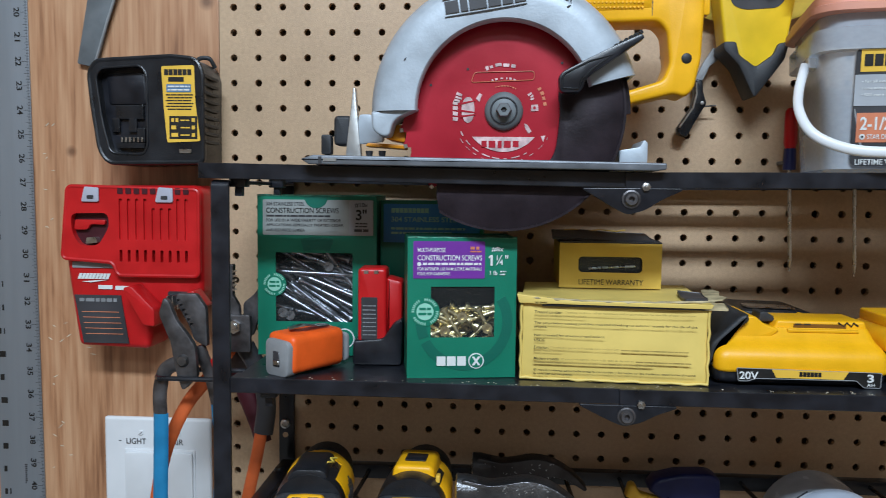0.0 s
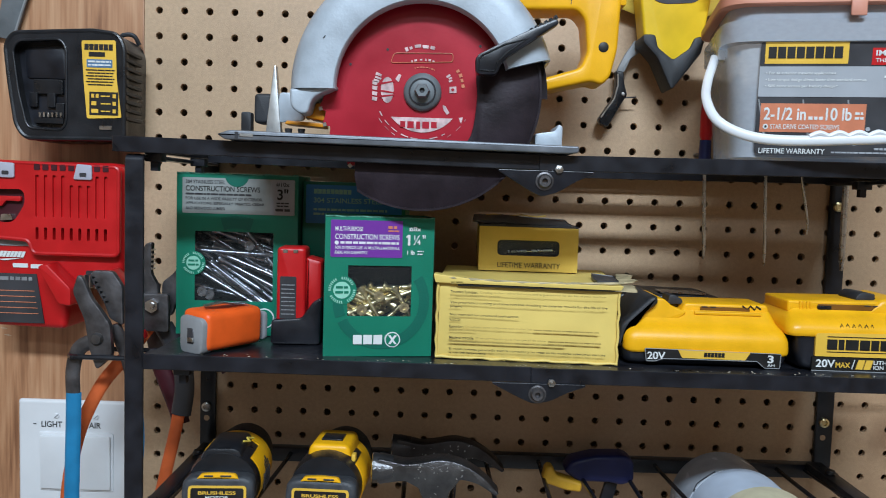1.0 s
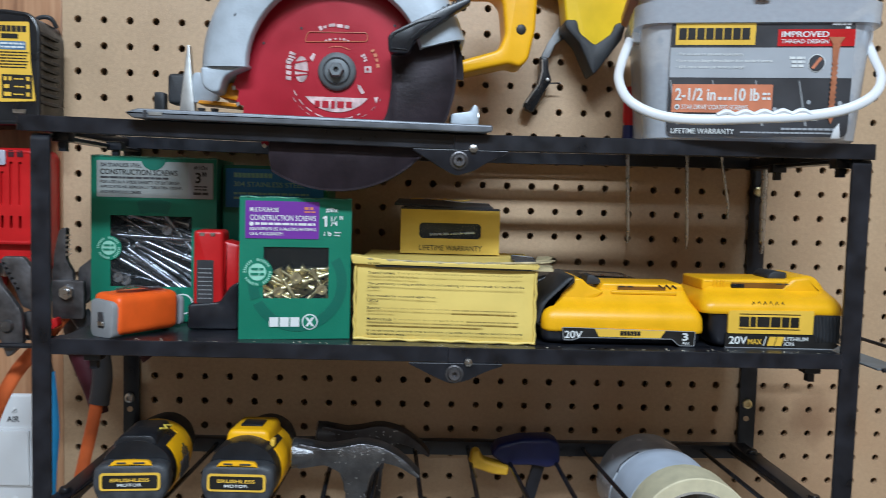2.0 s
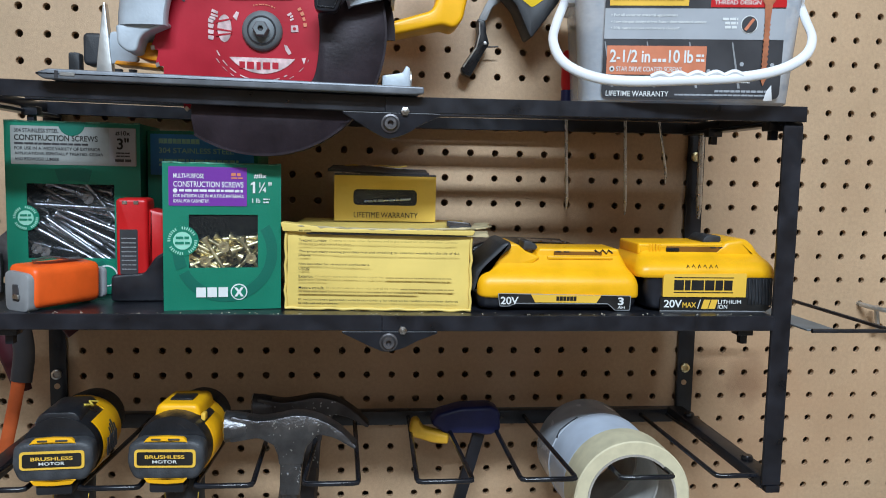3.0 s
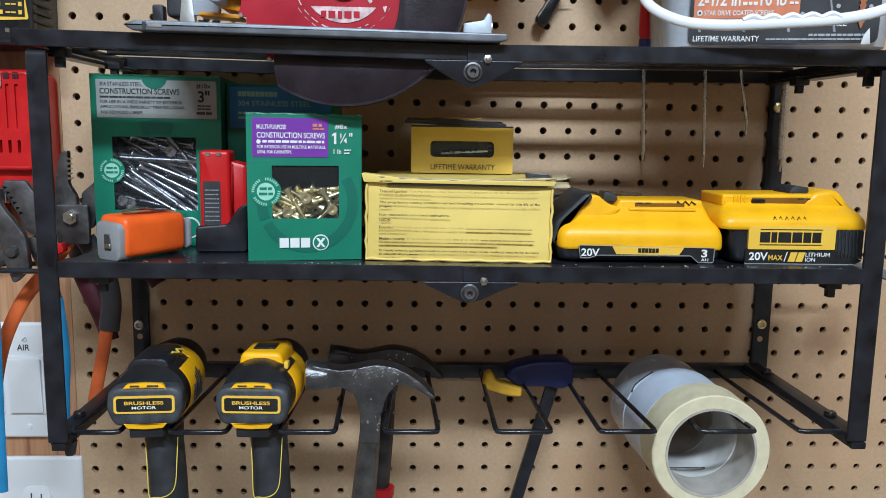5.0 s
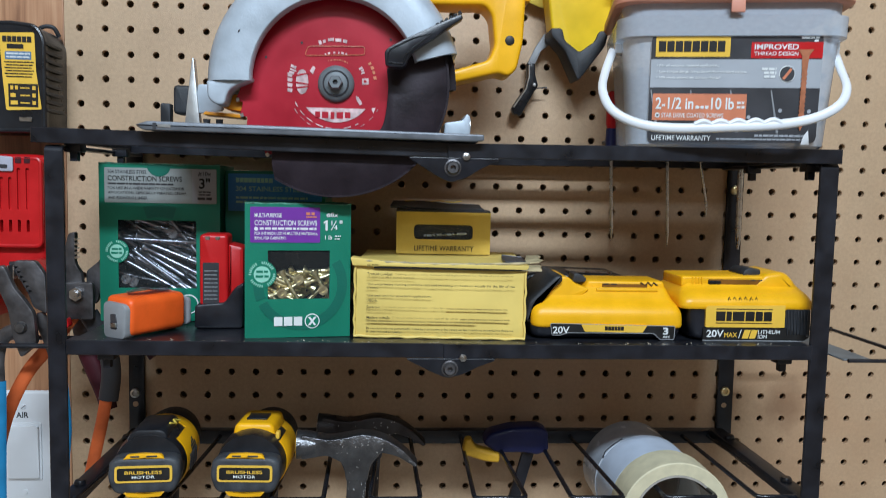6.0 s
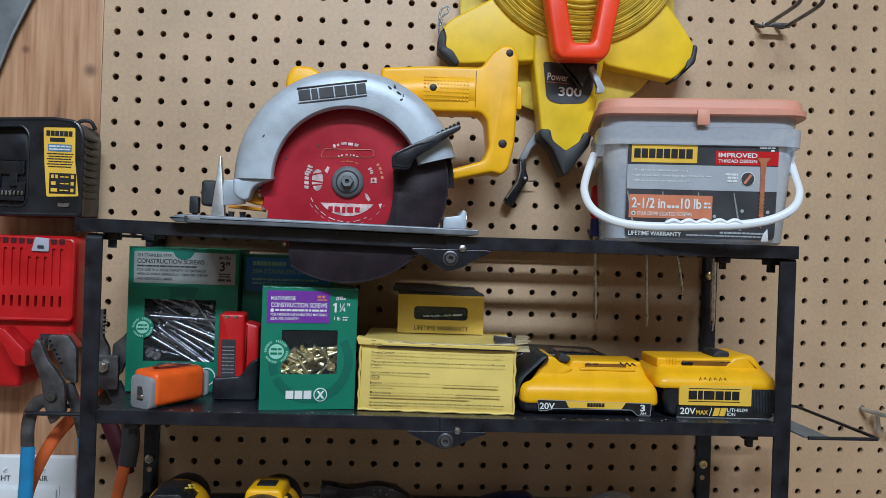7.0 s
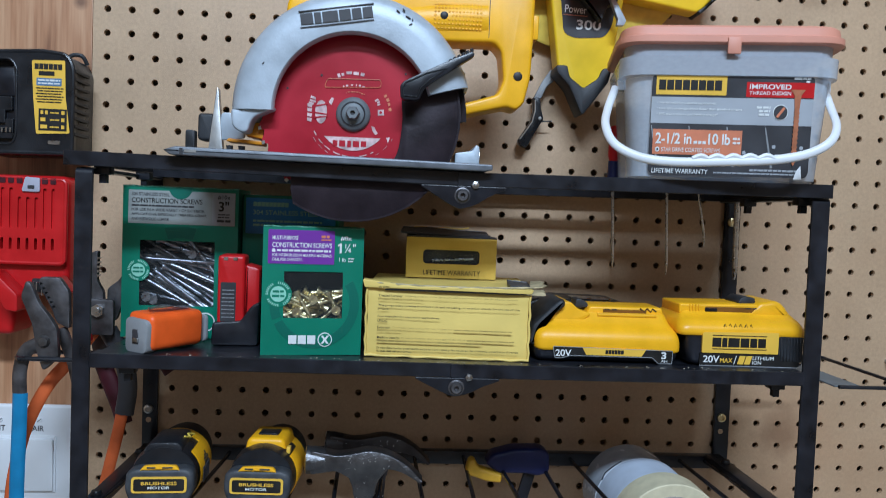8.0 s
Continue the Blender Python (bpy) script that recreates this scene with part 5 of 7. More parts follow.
# No print here: charcoal dots painted for the dark of small blade holes.
for x, z in ((-0.0555, 0.0195), (-0.0275, 0.0315), (0.043, 0.036)):
    blade_mark(circle(x, z, 0.0010, 10), CHAR)
part("flange", lathe([(0, -0.2060), (0.0035, -0.2060), (0.0036, -0.2035), (0.0080, -0.2030), (0.0130, -0.2010), (0.0145, -0.1985), (0.0145, -0.1970)], 36, m=C), STRAP, saw, "dull grey clamping flange")
part("flange_groove", lathe([(0.0092, -0.2031), (0.0096, -0.2033), (0.0104, -0.2027), (0.0100, -0.2022)], 36, m=C, close=True), CHAR, saw)
part("arbor_bolt", lathe([(0.0020, -0.2060), (0.0022, -0.2098), (0.0050, -0.2100), (0.0058, -0.2088), (0.0060, -0.2030)], 6, m=C), STRAP, saw)
part("bolt_socket", lathe([(0, -0.2075), (0.0021, -0.2075), (0.0021, -0.2060)], 12, m=C), CHAR, saw)
outer = circle(0, 0, 0.0900, 44, -122, 20)
# Below the plate the guard runs on left, its dark colour standing for shade.
inner = curve_points([(0.0600, 0.0300, 0), (0.0450, 0.0300, 0), (0.0405, 0.0140, 0), (0.0415, -0.0020, 0), (0.0395, -0.0250, 0), (0.0345, -0.0370, 0), (0.0220, -0.0425, 0), (0.0, -0.0440, 0), (-0.0300, -0.0445, 0), (-0.0480, -0.0500, 0), (-0.0500, -0.0650, 0)], 4)
part("lower_guard", prism(outer + [(p.x, p.y) for p in inner], -0.2035, -0.2005, 0.0006, m=C), DARK, saw, "dark retracting lower guard, run on over the shaded blade")
part("lower_guard_rim", lathe([(0.0887, -0.2042), (0.0905, -0.2042), (0.0905, -0.1850), (0.0887, -0.1850)], 44, -122, 30, m=C, close=True), DARK, saw)
part("lever", prism(rounded([(0.0385, 0.0215), (0.0392, 0.0125), (0.0415, 0.0105), (0.0530, 0.0105), (0.0555, 0.0130), (0.0578, 0.0200), (0.0630, 0.0245), (0.0985, 0.0488), (0.0965, 0.0520), (0.0785, 0.0440), (0.0560, 0.0330), (0.0410, 0.0250)], 0.0018), -0.2275, -0.2165, 0.0010, m=C), BLACK, saw, "black plastic lever")
part("lever_rim", sweep([(x, -0.2277, z) for x, z in ((0.0410, 0.0205), (0.0415, 0.0135), (0.0525, 0.0130), (0.0550, 0.0200), (0.0620, 0.0270), (0.0760, 0.0370), (0.0600, 0.0325), (0.0430, 0.0240), (0.0410, 0.0205))], 0.0007, 6, m=C), BLACKP, saw)
for k in range(6):
    part("lever_tooth", box(-0.0012, 0.0012, -0.2265, -0.2180, -0.001, 0.0018, 0.0003, 1, m=C @ pose(0.0790 + 0.0034 * k, 0, 0.0432 + 0.0019 * k, 0, -28, 0)), BLACKP, saw)
T = C @ pose(-0.0428, 0, 0.0650, 0, -9.3, 0)
x = 0.0
for w in (0.0112, 0.0066, 0.0138, 0.0104, 0.0088, 0.0092):
    part("mark", prism([(x, 0.0030), (x + w - 0.0012, 0.0030), (x + w - 0.0012, 0.0118), (x, 0.0118)], -0.2168, -0.2145, m=T), CHAR, saw, smooth=False)
    x += w
part("mark_rule", prism(rect(-0.001, 0.0605, 0.0137, 0.0143), -0.2168, -0.2140, m=T, bm=prism(rect(-0.001, 0.0590, 0.0006, 0.0012), -0.2168, -0.2150, m=T)), CHAR, saw, smooth=False)
part("motor_housing", prism(rounded([(0.214, 1.56), (0.335, 1.56), (0.335, 1.636), (0.300, 1.644), (0.248, 1.650), (0.236, 1.6580), (0.219, 1.6580), (0.213, 1.646)], 0.005), -0.175, -0.100, 0.004, 3, m=S), YELLOW, saw)
part("handle", prism(rounded([(0.300, 1.667), (0.348, 1.671), (0.398, 1.672), (0.408, 1.687), (0.418, 1.695), (0.429, 1.694), (0.4345, 1.683), (0.4345, 1.640), (0.433, 1.598), (0.428, 1.574), (0.421, 1.567), (0.412, 1.570), (0.371, 1.560), (0.330, 1.556), (0.330, 1.568), (0.371, 1.571), (0.403, 1.581), (0.408, 1.594), (0.405, 1.620), (0.398, 1.628), (0.366, 1.627), (0.300, 1.626)], 0.004, 3), -0.145, -0.108, 0.0034, 4, m=S), YELLOW, saw, "yellow plastic grip")
part("grip_barrel", sweep([(0.318, -0.1265, 1.6450), (0.345, -0.1265, 1.6470), (0.372, -0.1265, 1.6488), (0.3915, -0.1265, 1.6495)], [0.0200, 0.0212, 0.0215, 0.0210], 28, flat=1.05, m=S), YELLOW, saw)
part("battery_latch", prism(rect(0.4300, 0.4390, 1.6330, 1.6550, 0.002), -0.142, -0.112, 0.001, m=S), YELLOW, saw)
# Proud black discs paint the shade down the handle's screw wells.
for x, z, r in ((0.425, 1.687, 0.0036), (0.421, 1.598, 0.0042), (0.351, 1.649, 0.0036)):
    part("well_shade_disc", lathe([(0, -0.1456), (r * 0.8, -0.1457), (r, -0.1453), (r, -0.144)], 18, m=S @ Matrix.Translation((x, -0.0034 if x < 0.4 else 0, z))), BLACKPRINT, saw)
b = bmesh.new()
for i in range(14):
    for j in range(7):
        x, z = 0.343 + 0.0032 * i, 1.6385 + 0.0036 * j
        if (x - 0.351) ** 2 + (z - 1.649) ** 2 > 0.00003:
            y = -0.1265 - 0.0224 * math.sqrt(max(0.0, 1 - ((z - 1.6485) / 0.0214) ** 2))
            prism([(x - 0.0011, z), (x, z - 0.0011), (x + 0.0011, z), (x, z + 0.0011)], y - 0.0006, y + 0.0006, bm=b, m=S)
tagged(part("grip_pattern", b, YELLOW, saw, smooth=False), kind="stuff")
part("grip_seam", box(0.3925, 0.3931, -0.1453, -0.144, 1.632, 1.668, m=S), CHAR, saw)
part("fence", prism(rounded([(0.1480, 1.512), (0.1545, 1.571), (0.1562, 1.571), (0.1615, 1.512)], 0.001), -0.171, -0.163, 0.0006, m=S @ pose(0, 0, 0)), ZINC, saw, "pale zinc upright bracket")
part("fence_side", prism(rounded([(0.1575, 1.5260), (0.1800, 1.5285), (0.178, 1.5430), (0.1695, 1.5500), (0.1590, 1.5500)], 0.003), -0.170, -0.166, 0.0006, m=S), CAST, saw)
part("knob", prism(rect(0.1375, 0.1520, 1.5255, 1.5495, 0.004), -0.165, -0.145, 0.003, 3, m=S), RUBBER, saw, "black rubber knob")
part("knob", prism(rect(0.1280, 0.1362, 1.5180, 1.5340, 0.002), -0.168, -0.158, 0.001, m=S, bm=prism(rect(0.1305, 0.1340, 1.5120, 1.5200), -0.166, -0.160, m=S)), RUBBER, saw, "black rubber knob")
part("chip_chute", prism(rounded([(0.1840, 1.5290), (0.1990, 1.5265), (0.2000, 1.5400), (0.1920, 1.5400), (0.1850, 1.5360)], 0.002), -0.192, -0.160, 0.001, m=S), ORANGEY, saw, "amber plastic chute")
part("chute_bar", prism(rounded([(0.1680, 1.5235), (0.1990, 1.5215), (0.1990, 1.5245), (0.1700, 1.5262)], 0.001), -0.192, -0.170, 0.0006, m=S), ORANGEY, saw)
part("guard_foot", prism(rounded([(0.1755, 1.5480), (0.1765, 1.5345), (0.1835, 1.5295), (0.1895, 1.5300), (0.1925, 1.5420), (0.2100, 1.5500), (0.2098, 1.5520)], [0.002, 0.006, 0.005, 0.004, 0.006, 0.001, 0.001]), -0.2125, -0.180, 0.002, 3, m=S), CAST, saw)
part("plate_screw", rod((0.171, -0.19, 1.5130), (0.171, -0.19, 1.5200), 0.0020, 0.0030, 10, m=S), CHAR, saw)
part("plate_screw", rod((0.181, -0.19, 1.5130), (0.181, -0.19, 1.5200), 0.0020, 0.0030, 10, m=S), CHAR, saw)
part("lug_washer", rod((0.3795, -0.172, 1.5205), (0.3850, -0.172, 1.5205), 0.0082, None, 20, m=S), ZINC, saw, "bright zinc washer")
part("rear_lug", prism(rounded([(0.362, 1.5118), (0.383, 1.5118), (0.383, 1.5275), (0.380, 1.5295), (0.377, 1.5240), (0.362, 1.5215)], 0.0015), -0.195, -0.150, 0.0008, m=S), CAST, saw)

# ---- clear pail of screws on the top tier ----
PB = (0.6070, -0.1420, 1.5070)
pail = thing("plastic_pail", pose(*PB, 0, 0, -11), "clear plastic pail with salmon lid and white handle", "pail")
pail.scale = (0.93, 1, 1)


def pail_loop(w, d, z, r, n=6):
    return [(x, y, z) for x, y in rounded([(-w / 2, -d / 2), (w / 2, -d / 2), (w / 2, d / 2), (-w / 2, d / 2)], r, n)]


part("tub", loft([pail_loop(0.166, 0.118, 0.0, 0.02), pail_loop(0.172, 0.124, 0.002, 0.022), pail_loop(0.186, 0.136, 0.0875, 0.024), pail_loop(0.197, 0.146, 0.0885, 0.026), pail_loop(0.198, 0.147, 0.1045, 0.026), pail_loop(0.188, 0.138, 0.1055, 0.024), pail_loop(0.189, 0.139, 0.1150, 0.024)], cap1=False), CLEAR, pail, "clear plastic tub")
lid = part("lid", loft([pail_loop(0.203, 0.153, 0.1150, 0.028), pail_loop(0.205, 0.155, 0.1160, 0.028), pail_loop(0.205, 0.155, 0.1210, 0.028), pail_loop(0.199, 0.149, 0.1222, 0.026), pail_loop(0.197, 0.147, 0.1290, 0.026), pail_loop(0.192, 0.142, 0.1310, 0.025), pail_loop(0.186, 0.136, 0.1300, 0.024)]), LID, pail, "salmon pink plastic lid")
part("lid_tab", box(-0.006, 0.006, -0.0795, -0.0770, 0.1055, 0.1200, 0.0012), LID, lid)
part("handle", sweep(curve_points([(-0.1000, -0.035, 0.083), (-0.1085, -0.060, 0.060), (-0.1115, -0.085, 0.042), (-0.103, -0.0965, 0.0255), (-0.080, -0.099, 0.0152), (-0.050, -0.0995, 0.0124), (-0.006, -0.100, 0.0138), (0.034, -0.0995, 0.0163), (0.062, -0.0985, 0.0220), (0.080, -0.0965, 0.0320), (0.0890, -0.085, 0.0460), (0.0925, -0.060, 0.0640), (0.0935, -0.035, 0.086)], 6), 0.0038, 12, flat=0.6), WHITE, pail, "white plastic carrying handle")
for k in range(5):
    part("grip_bump", sweep(curve_points([(-0.036 + 0.014 * k, -0.1, 0.0153 + 0.0004 * k), (-0.029 + 0.014 * k, -0.1, 0.0180 + 0.0004 * k), (-0.022 + 0.014 * k, -0.1, 0.0155 + 0.0004 * k)], 4), 0.0021, 8), WHITE, pail)
for x in (-0.0965, 0.0925):
    part("handle_pivot", prism(rect(x - 0.002, x + 0.006, 0.080, 0.102, 0.002), -0.040, -0.026, 0.001), WHITE, pail)
PF = Matrix.Translation((0, -0.0635, 0)) @ pose(0, 0, 0, 4.0, 0, 0)
patch("label_panel", rect(-0.0695, 0.0735, 0.0040, 0.0905, 0.006), CHAR, pail, -0.0008, 0.0005, m=PF)
patch("label_band", rect(-0.0695, 0.0735, 0.0480, 0.0705), GREYPRINT, pail, -0.0012, 0.0004, m=PF)
patch("name_plate", rect(-0.0660, -0.0030, 0.0725, 0.0885), YPRINT, pail, -0.0012, 0.0004, m=PF)
logo(-0.0635, 0.0765, 0.057, 0.0085, BLACKPRINT, pail, 8, -0.0016, m=PF)
patch("red_plate", rect(0.0145, 0.0735, 0.0715, 0.0840), REDP, pail, -0.0012, 0.0004, m=PF)
words("IMPROVED", 0.0170, 0.0782, 0.0365, 0.0042, WHITEPRINT, pail, -0.0016, m=PF, bold=0.02)
words("THREAD DESIGN", 0.0170, 0.0735, 0.0365, 0.0030, WHITEPRINT, pail, -0.0016, m=PF)
words("• For all exterior material applications", -0.0645, 0.0640, 0.0530, 0.0026, WHITEPRINT, pail, -0.0016, m=PF)
words("• Low torque design drives faster than standard screws", -0.0645, 0.0592, 0.0760, 0.0026, WHITEPRINT, pail, -0.0016, m=PF)
words("• 50% more screws per battery charge*", -0.0645, 0.0545, 0.0550, 0.0026, WHITEPRINT, pail, -0.0016, m=PF)
bars([(0.0245, 0.0365, 0.0620, 0.0018), (0.0265, 0.0365, 0.0590, 0.0018), (0.0265, 0.0365, 0.0560, 0.0018)], WHITEPRINT, pail, -0.0016, 61, m=PF)
bars([(0.0555, 0.0700, 0.0868, 0.0018), (0.066, 0.0700, 0.0842, 0.0016)], WHITEPRINT, pail, -0.0013, 62, m=PF)
patch("size_plate", rect(-0.0665, 0.0135, 0.0215, 0.0430), COPPER, pail, -0.0012, 0.0004, m=PF)
words("2-1/2 in", -0.0640, 0.0305, 0.0325, 0.0095, WHITEPRINT, pail, -0.0016, m=PF, bold=0.02)
bars([(-0.0295, -0.0185, 0.0310, 0.0024)], WHITEPRINT, pail, -0.0016, 63, word=0.003, m=PF)
words("10 lb", -0.0165, 0.0305, 0.0195, 0.0095, WHITEPRINT, pail, -0.0016, m=PF, bold=0.02)
bars([(0.0055, 0.0115, 0.0350, 0.0018), (0.0055, 0.0120, 0.0315, 0.0018)], WHITEPRINT, pail, -0.0016, 64, word=0.003, m=PF)
words("STAR DRIVE COATED SCREWS", -0.0585, 0.0238, 0.0530, 0.0036, WHITEPRINT, pail, -0.0016, m=PF, bold=0.01)
patch("drive_dot", circle(-0.0620, 0.0256, 0.0021, 16), WHITEPRINT, pail, -0.0016, 0.0004, m=PF)
patch("drive_dot_centre", circle(-0.0620, 0.0256, 0.0010, 6), CHAR, pail, -0.0020, 0.0004, m=PF)
words("FREE", 0.0370, 0.0160, 0.0125, 0.0034, WHITEPRINT, pail, -0.0012, m=PF)
words("LIFETIME WARRANTY", -0.0660, 0.0052, 0.0510, 0.0040, WHITEPRINT, pail, -0.0012, m=PF, bold=0.01)
bars([(0.022, 0.066, 0.0090, 0.0016), (-0.010, 0.062, 0.0062, 0.0012)], GREYPRINT, pail, -0.0012, 65, word=0.003, m=PF)
patch("inset_ring", circle(0.0455, 0.0590, 0.0066, 24), WHITEPRINT, pail, -0.0016, 0.0004, m=PF)
patch("inset_dark", circle(0.0455, 0.0590, 0.0060, 24), CHAR, pail, -0.0020, 0.0004, m=PF)
patch("inset_screw", [(0.0415, 0.0555), (0.0435, 0.0545), (0.0495, 0.0625), (0.0475, 0.0635)], COPPER, pail, -0.0024, 0.0004, m=PF)
SC = [(0.0530, 0.0782), (0.0660, 0.0782), (0.0625, 0.0735), (0.0615, 0.0600)]
for k in range(12):
    SC += [(0.0622, 0.0590 - 0.0036 * k), (0.0612, 0.0572 - 0.0036 * k)]
SC += [(0.0595, 0.0140)]
for k in range(11, -1, -1):
    SC += [(0.0580, 0.0572 - 0.0036 * k), (0.0570, 0.0590 - 0.0036 * k)]
SC += [(0.0575, 0.0600), (0.0565, 0.0735)]
patch("printed_screw", SC, SCREWCOPPER, pail, -0.0021, 0.0004, m=PF)
for k, (x, z) in enumerate(((0.042, 0.030), (0.066, 0.0295), (0.016, 0.0245), (-0.045, 0.0155))):
    patch("printed_bolt", circle(x, z, 0.0016, 12), GREYPRINT, pail, -0.0012, 0.0004, m=PF)
for k in range(4):
    patch("printed_board", [(-0.062 + 0.034 * k, 0.012), (-0.060 + 0.034 * k, 0.012), (-0.068 + 0.034 * k, 0.046), (-0.069 + 0.034 * k, 0.046)], GREYP, pail, -0.0010, 0.0003, m=PF)
part("label_corner", prism([(0.0605, 0.003), (0.0675, 0.003), (0.0660, 0.0145), (0.0625, 0.010)], -0.0030, -0.0024, m=PF), WHITE, pail, "peeling label corner")


# ---- long tape reel on the pegboard ----
RB = (0.51, -0.035, 1.80)
reel = thing("tape_reel", Matrix.Translation(RB), "yellow open-frame long tape reel with red handle", "tape reel")
R = off(RB)
RX, RZ = 0.510, 1.775
RC = R @ Matrix.Translation((RX, 0, RZ))
part("backing_disc", lathe([(0.0, -0.018), (0.122, -0.018), (0.125, -0.016), (0.122, -0.012), (0.0, -0.012)], 64, m=RC), TAPEY, reel, "pale yellow spool disc")
coil = bmesh.new()
prof = [(0.055, -0.022)]
k = 0
r = 0.060
while r < 0.1185:
    prof += [(r, -0.0525 - 0.0015 * math.sin(k * 1.7)), (r + 0.0009, -0.0545 - 0.0012 * math.sin(k * 2.3)), (r + 0.0017, -0.0522)]
    r += 0.0021 + 0.0004 * math.sin(k * 3.1)
    k += 1
prof += [(0.1195, -0.050), (0.1195, -0.022)]
lathe(prof, 64, bm=coil, m=R @ Matrix.Translation((0.5145, 0, 1.8430)))
part("tape_coil", coil, TAPEY, reel, "wound layers of yellow measuring tape")


def arm(pts, r, y0=-0.046, y1=-0.022):
    return prism(rounded(pts, r), y0, y1, 0.003, 3, m=R)


part("arm", arm([(0.440, 1.800), (0.420, 1.773), (0.374, 1.747), (0.363, 1.735), (0.363, 1.712), (0.383, 1.697), (0.470, 1.705), (0.500, 1.740)], 0.006), LEMON, reel)
part("arm", arm([(0.590, 1.805), (0.611, 1.782), (0.631, 1.758), (0.6495, 1.731), (0.646, 1.714), (0.626, 1.6915), (0.548, 1.704), (0.520, 1.740)], 0.006), LEMON, reel)
part("arm", prism(rounded([(0.4655, 1.745), (0.466, 1.705), (0.477, 1.626), (0.491, 1.609), (0.505, 1.5835), (0.530, 1.617), (0.533, 1.627), (0.545, 1.706), (0.545, 1.745)], 0.006), -0.050, -0.020, 0.003, 3, m=R), LEMON, reel)
part("rubber_tip", prism(rounded([(0.3655, 1.737), (0.3600, 1.728), (0.3595, 1.711), (0.3800, 1.6950), (0.3845, 1.6990), (0.3760, 1.7120), (0.3685, 1.7150), (0.3690, 1.727)], 0.003), -0.048, -0.020, 0.002, m=R), RUBBER, reel, "black rubber arm tip")
part("rubber_tip", prism(rounded([(0.6475, 1.7330), (0.6525, 1.7300), (0.6500, 1.7120), (0.6270, 1.6895), (0.6235, 1.6930), (0.6380, 1.7030), (0.6400, 1.7130), (0.6450, 1.7180)], 0.003), -0.048, -0.020, 0.002, m=R), RUBBER, reel, "black rubber arm tip")
part("rubber_tip", prism(rounded([(0.4755, 1.6290), (0.4870, 1.6290), (0.4900, 1.6170), (0.5050, 1.6060), (0.5200, 1.6170), (0.5240, 1.6270), (0.5345, 1.6290), (0.5310, 1.6130), (0.5060, 1.5790), (0.5035, 1.5790), (0.4900, 1.6070), (0.4755, 1.6220)], 0.003), -0.0525, -0.018, 0.002, m=R), RUBBER, reel, "black rubber arm tip")
part("badge", prism(rounded([(0.4765, 1.7035), (0.4815, 1.6620), (0.4935, 1.6575), (0.5245, 1.6595), (0.5320, 1.6710), (0.5365, 1.7010)], [0.003, 0.008, 0.006, 0.006, 0.006, 0.003]), -0.0506, -0.049, m=R), CHAR, reel, "black printed badge")
words("Power", 0.4815, 1.6835, 0.0235, 0.0080, WHITEPRINT, reel, -0.0509, turn=-2, m=R)
words("300", 0.4945, 1.6665, 0.0260, 0.0100, WHITEPRINT, reel, -0.0509, m=R, bold=0.02)
part("badge_rule", prism([(0.4805, 1.6810), (0.506, 1.6800), (0.506, 1.6806), (0.4805, 1.6816)], -0.0509, -0.0505, m=R), COPPER, reel, smooth=False)
part("crank_handle", prism(rounded([(0.4555, 1.860), (0.469, 1.758), (0.4795, 1.703), (0.486, 1.6965), (0.531, 1.6980), (0.5375, 1.7045), (0.548, 1.763), (0.562, 1.862), (0.541, 1.862), (0.5275, 1.763), (0.5205, 1.7175), (0.517, 1.7150), (0.502, 1.7140), (0.4990, 1.7165), (0.490, 1.761), (0.477, 1.860)], [0.002, 0.004, 0.006, 0.006, 0.006, 0.006, 0.004, 0.002, 0.002, 0.003, 0.003, 0.003, 0.003, 0.003, 0.003, 0.002], 3), -0.098, -0.072, 0.004, 3, m=R), SIGNAL, reel, "glossy orange-red plastic handle")
part("handle_axle", rod((0.512, -0.072, 1.712), (0.512, -0.050, 1.712), 0.008, None, 16, m=R), BLACKP, reel)
part("tape_throat", prism(rounded([(0.492, 1.7000), (0.534, 1.7010), (0.5330, 1.6920), (0.523, 1.6880), (0.517, 1.6715), (0.507, 1.6850), (0.4955, 1.6950)], 0.002), -0.066, -0.052, 0.002, m=R), RUBBER, reel, "black plastic throat flap")
clip = part("end_hook", prism(rounded([(0.5225, 1.6945), (0.5270, 1.6960), (0.5405, 1.6725), (0.5385, 1.6675), (0.5310, 1.6670), (0.5320, 1.6730)], 0.0012), -0.074, -0.067, 0.0006, m=R), CAST, reel, "bright folding metal end hook")
part("hook_hole", rod((0.5350, -0.0725, 1.6735), (0.5350, -0.0715, 1.6735), 0.0013, None, 10, m=R), CHAR, clip)
part("hanger_ring", sweep(curve_points([(0.362, -0.022, 1.735), (0.361, -0.022, 1.752), (0.364, -0.022, 1.764), (0.370, -0.022, 1.767), (0.371, -0.022, 1.761), (0.365, -0.022, 1.755), (0.363, -0.022, 1.745)], 4), 0.0011, 6, m=R), FORGED, reel)

# folding knife hanging from the board
KB = (0.463, -0.012, 1.545)
knife = thing("pocket_tool", Matrix.Translation(KB), "small black and grey folding tool hanging on the pegboard", "hand tool")
KM = off(KB)
part("blade_arm", prism(rounded([(0.4765, 1.6305), (0.4845, 1.6255), (0.4825, 1.6195), (0.4730, 1.6120), (0.4675, 1.5990), (0.4595, 1.5965), (0.4605, 1.6020), (0.4675, 1.6165)], 0.002), -0.016, -0.010, 0.001, m=KM), GREYP, knife)
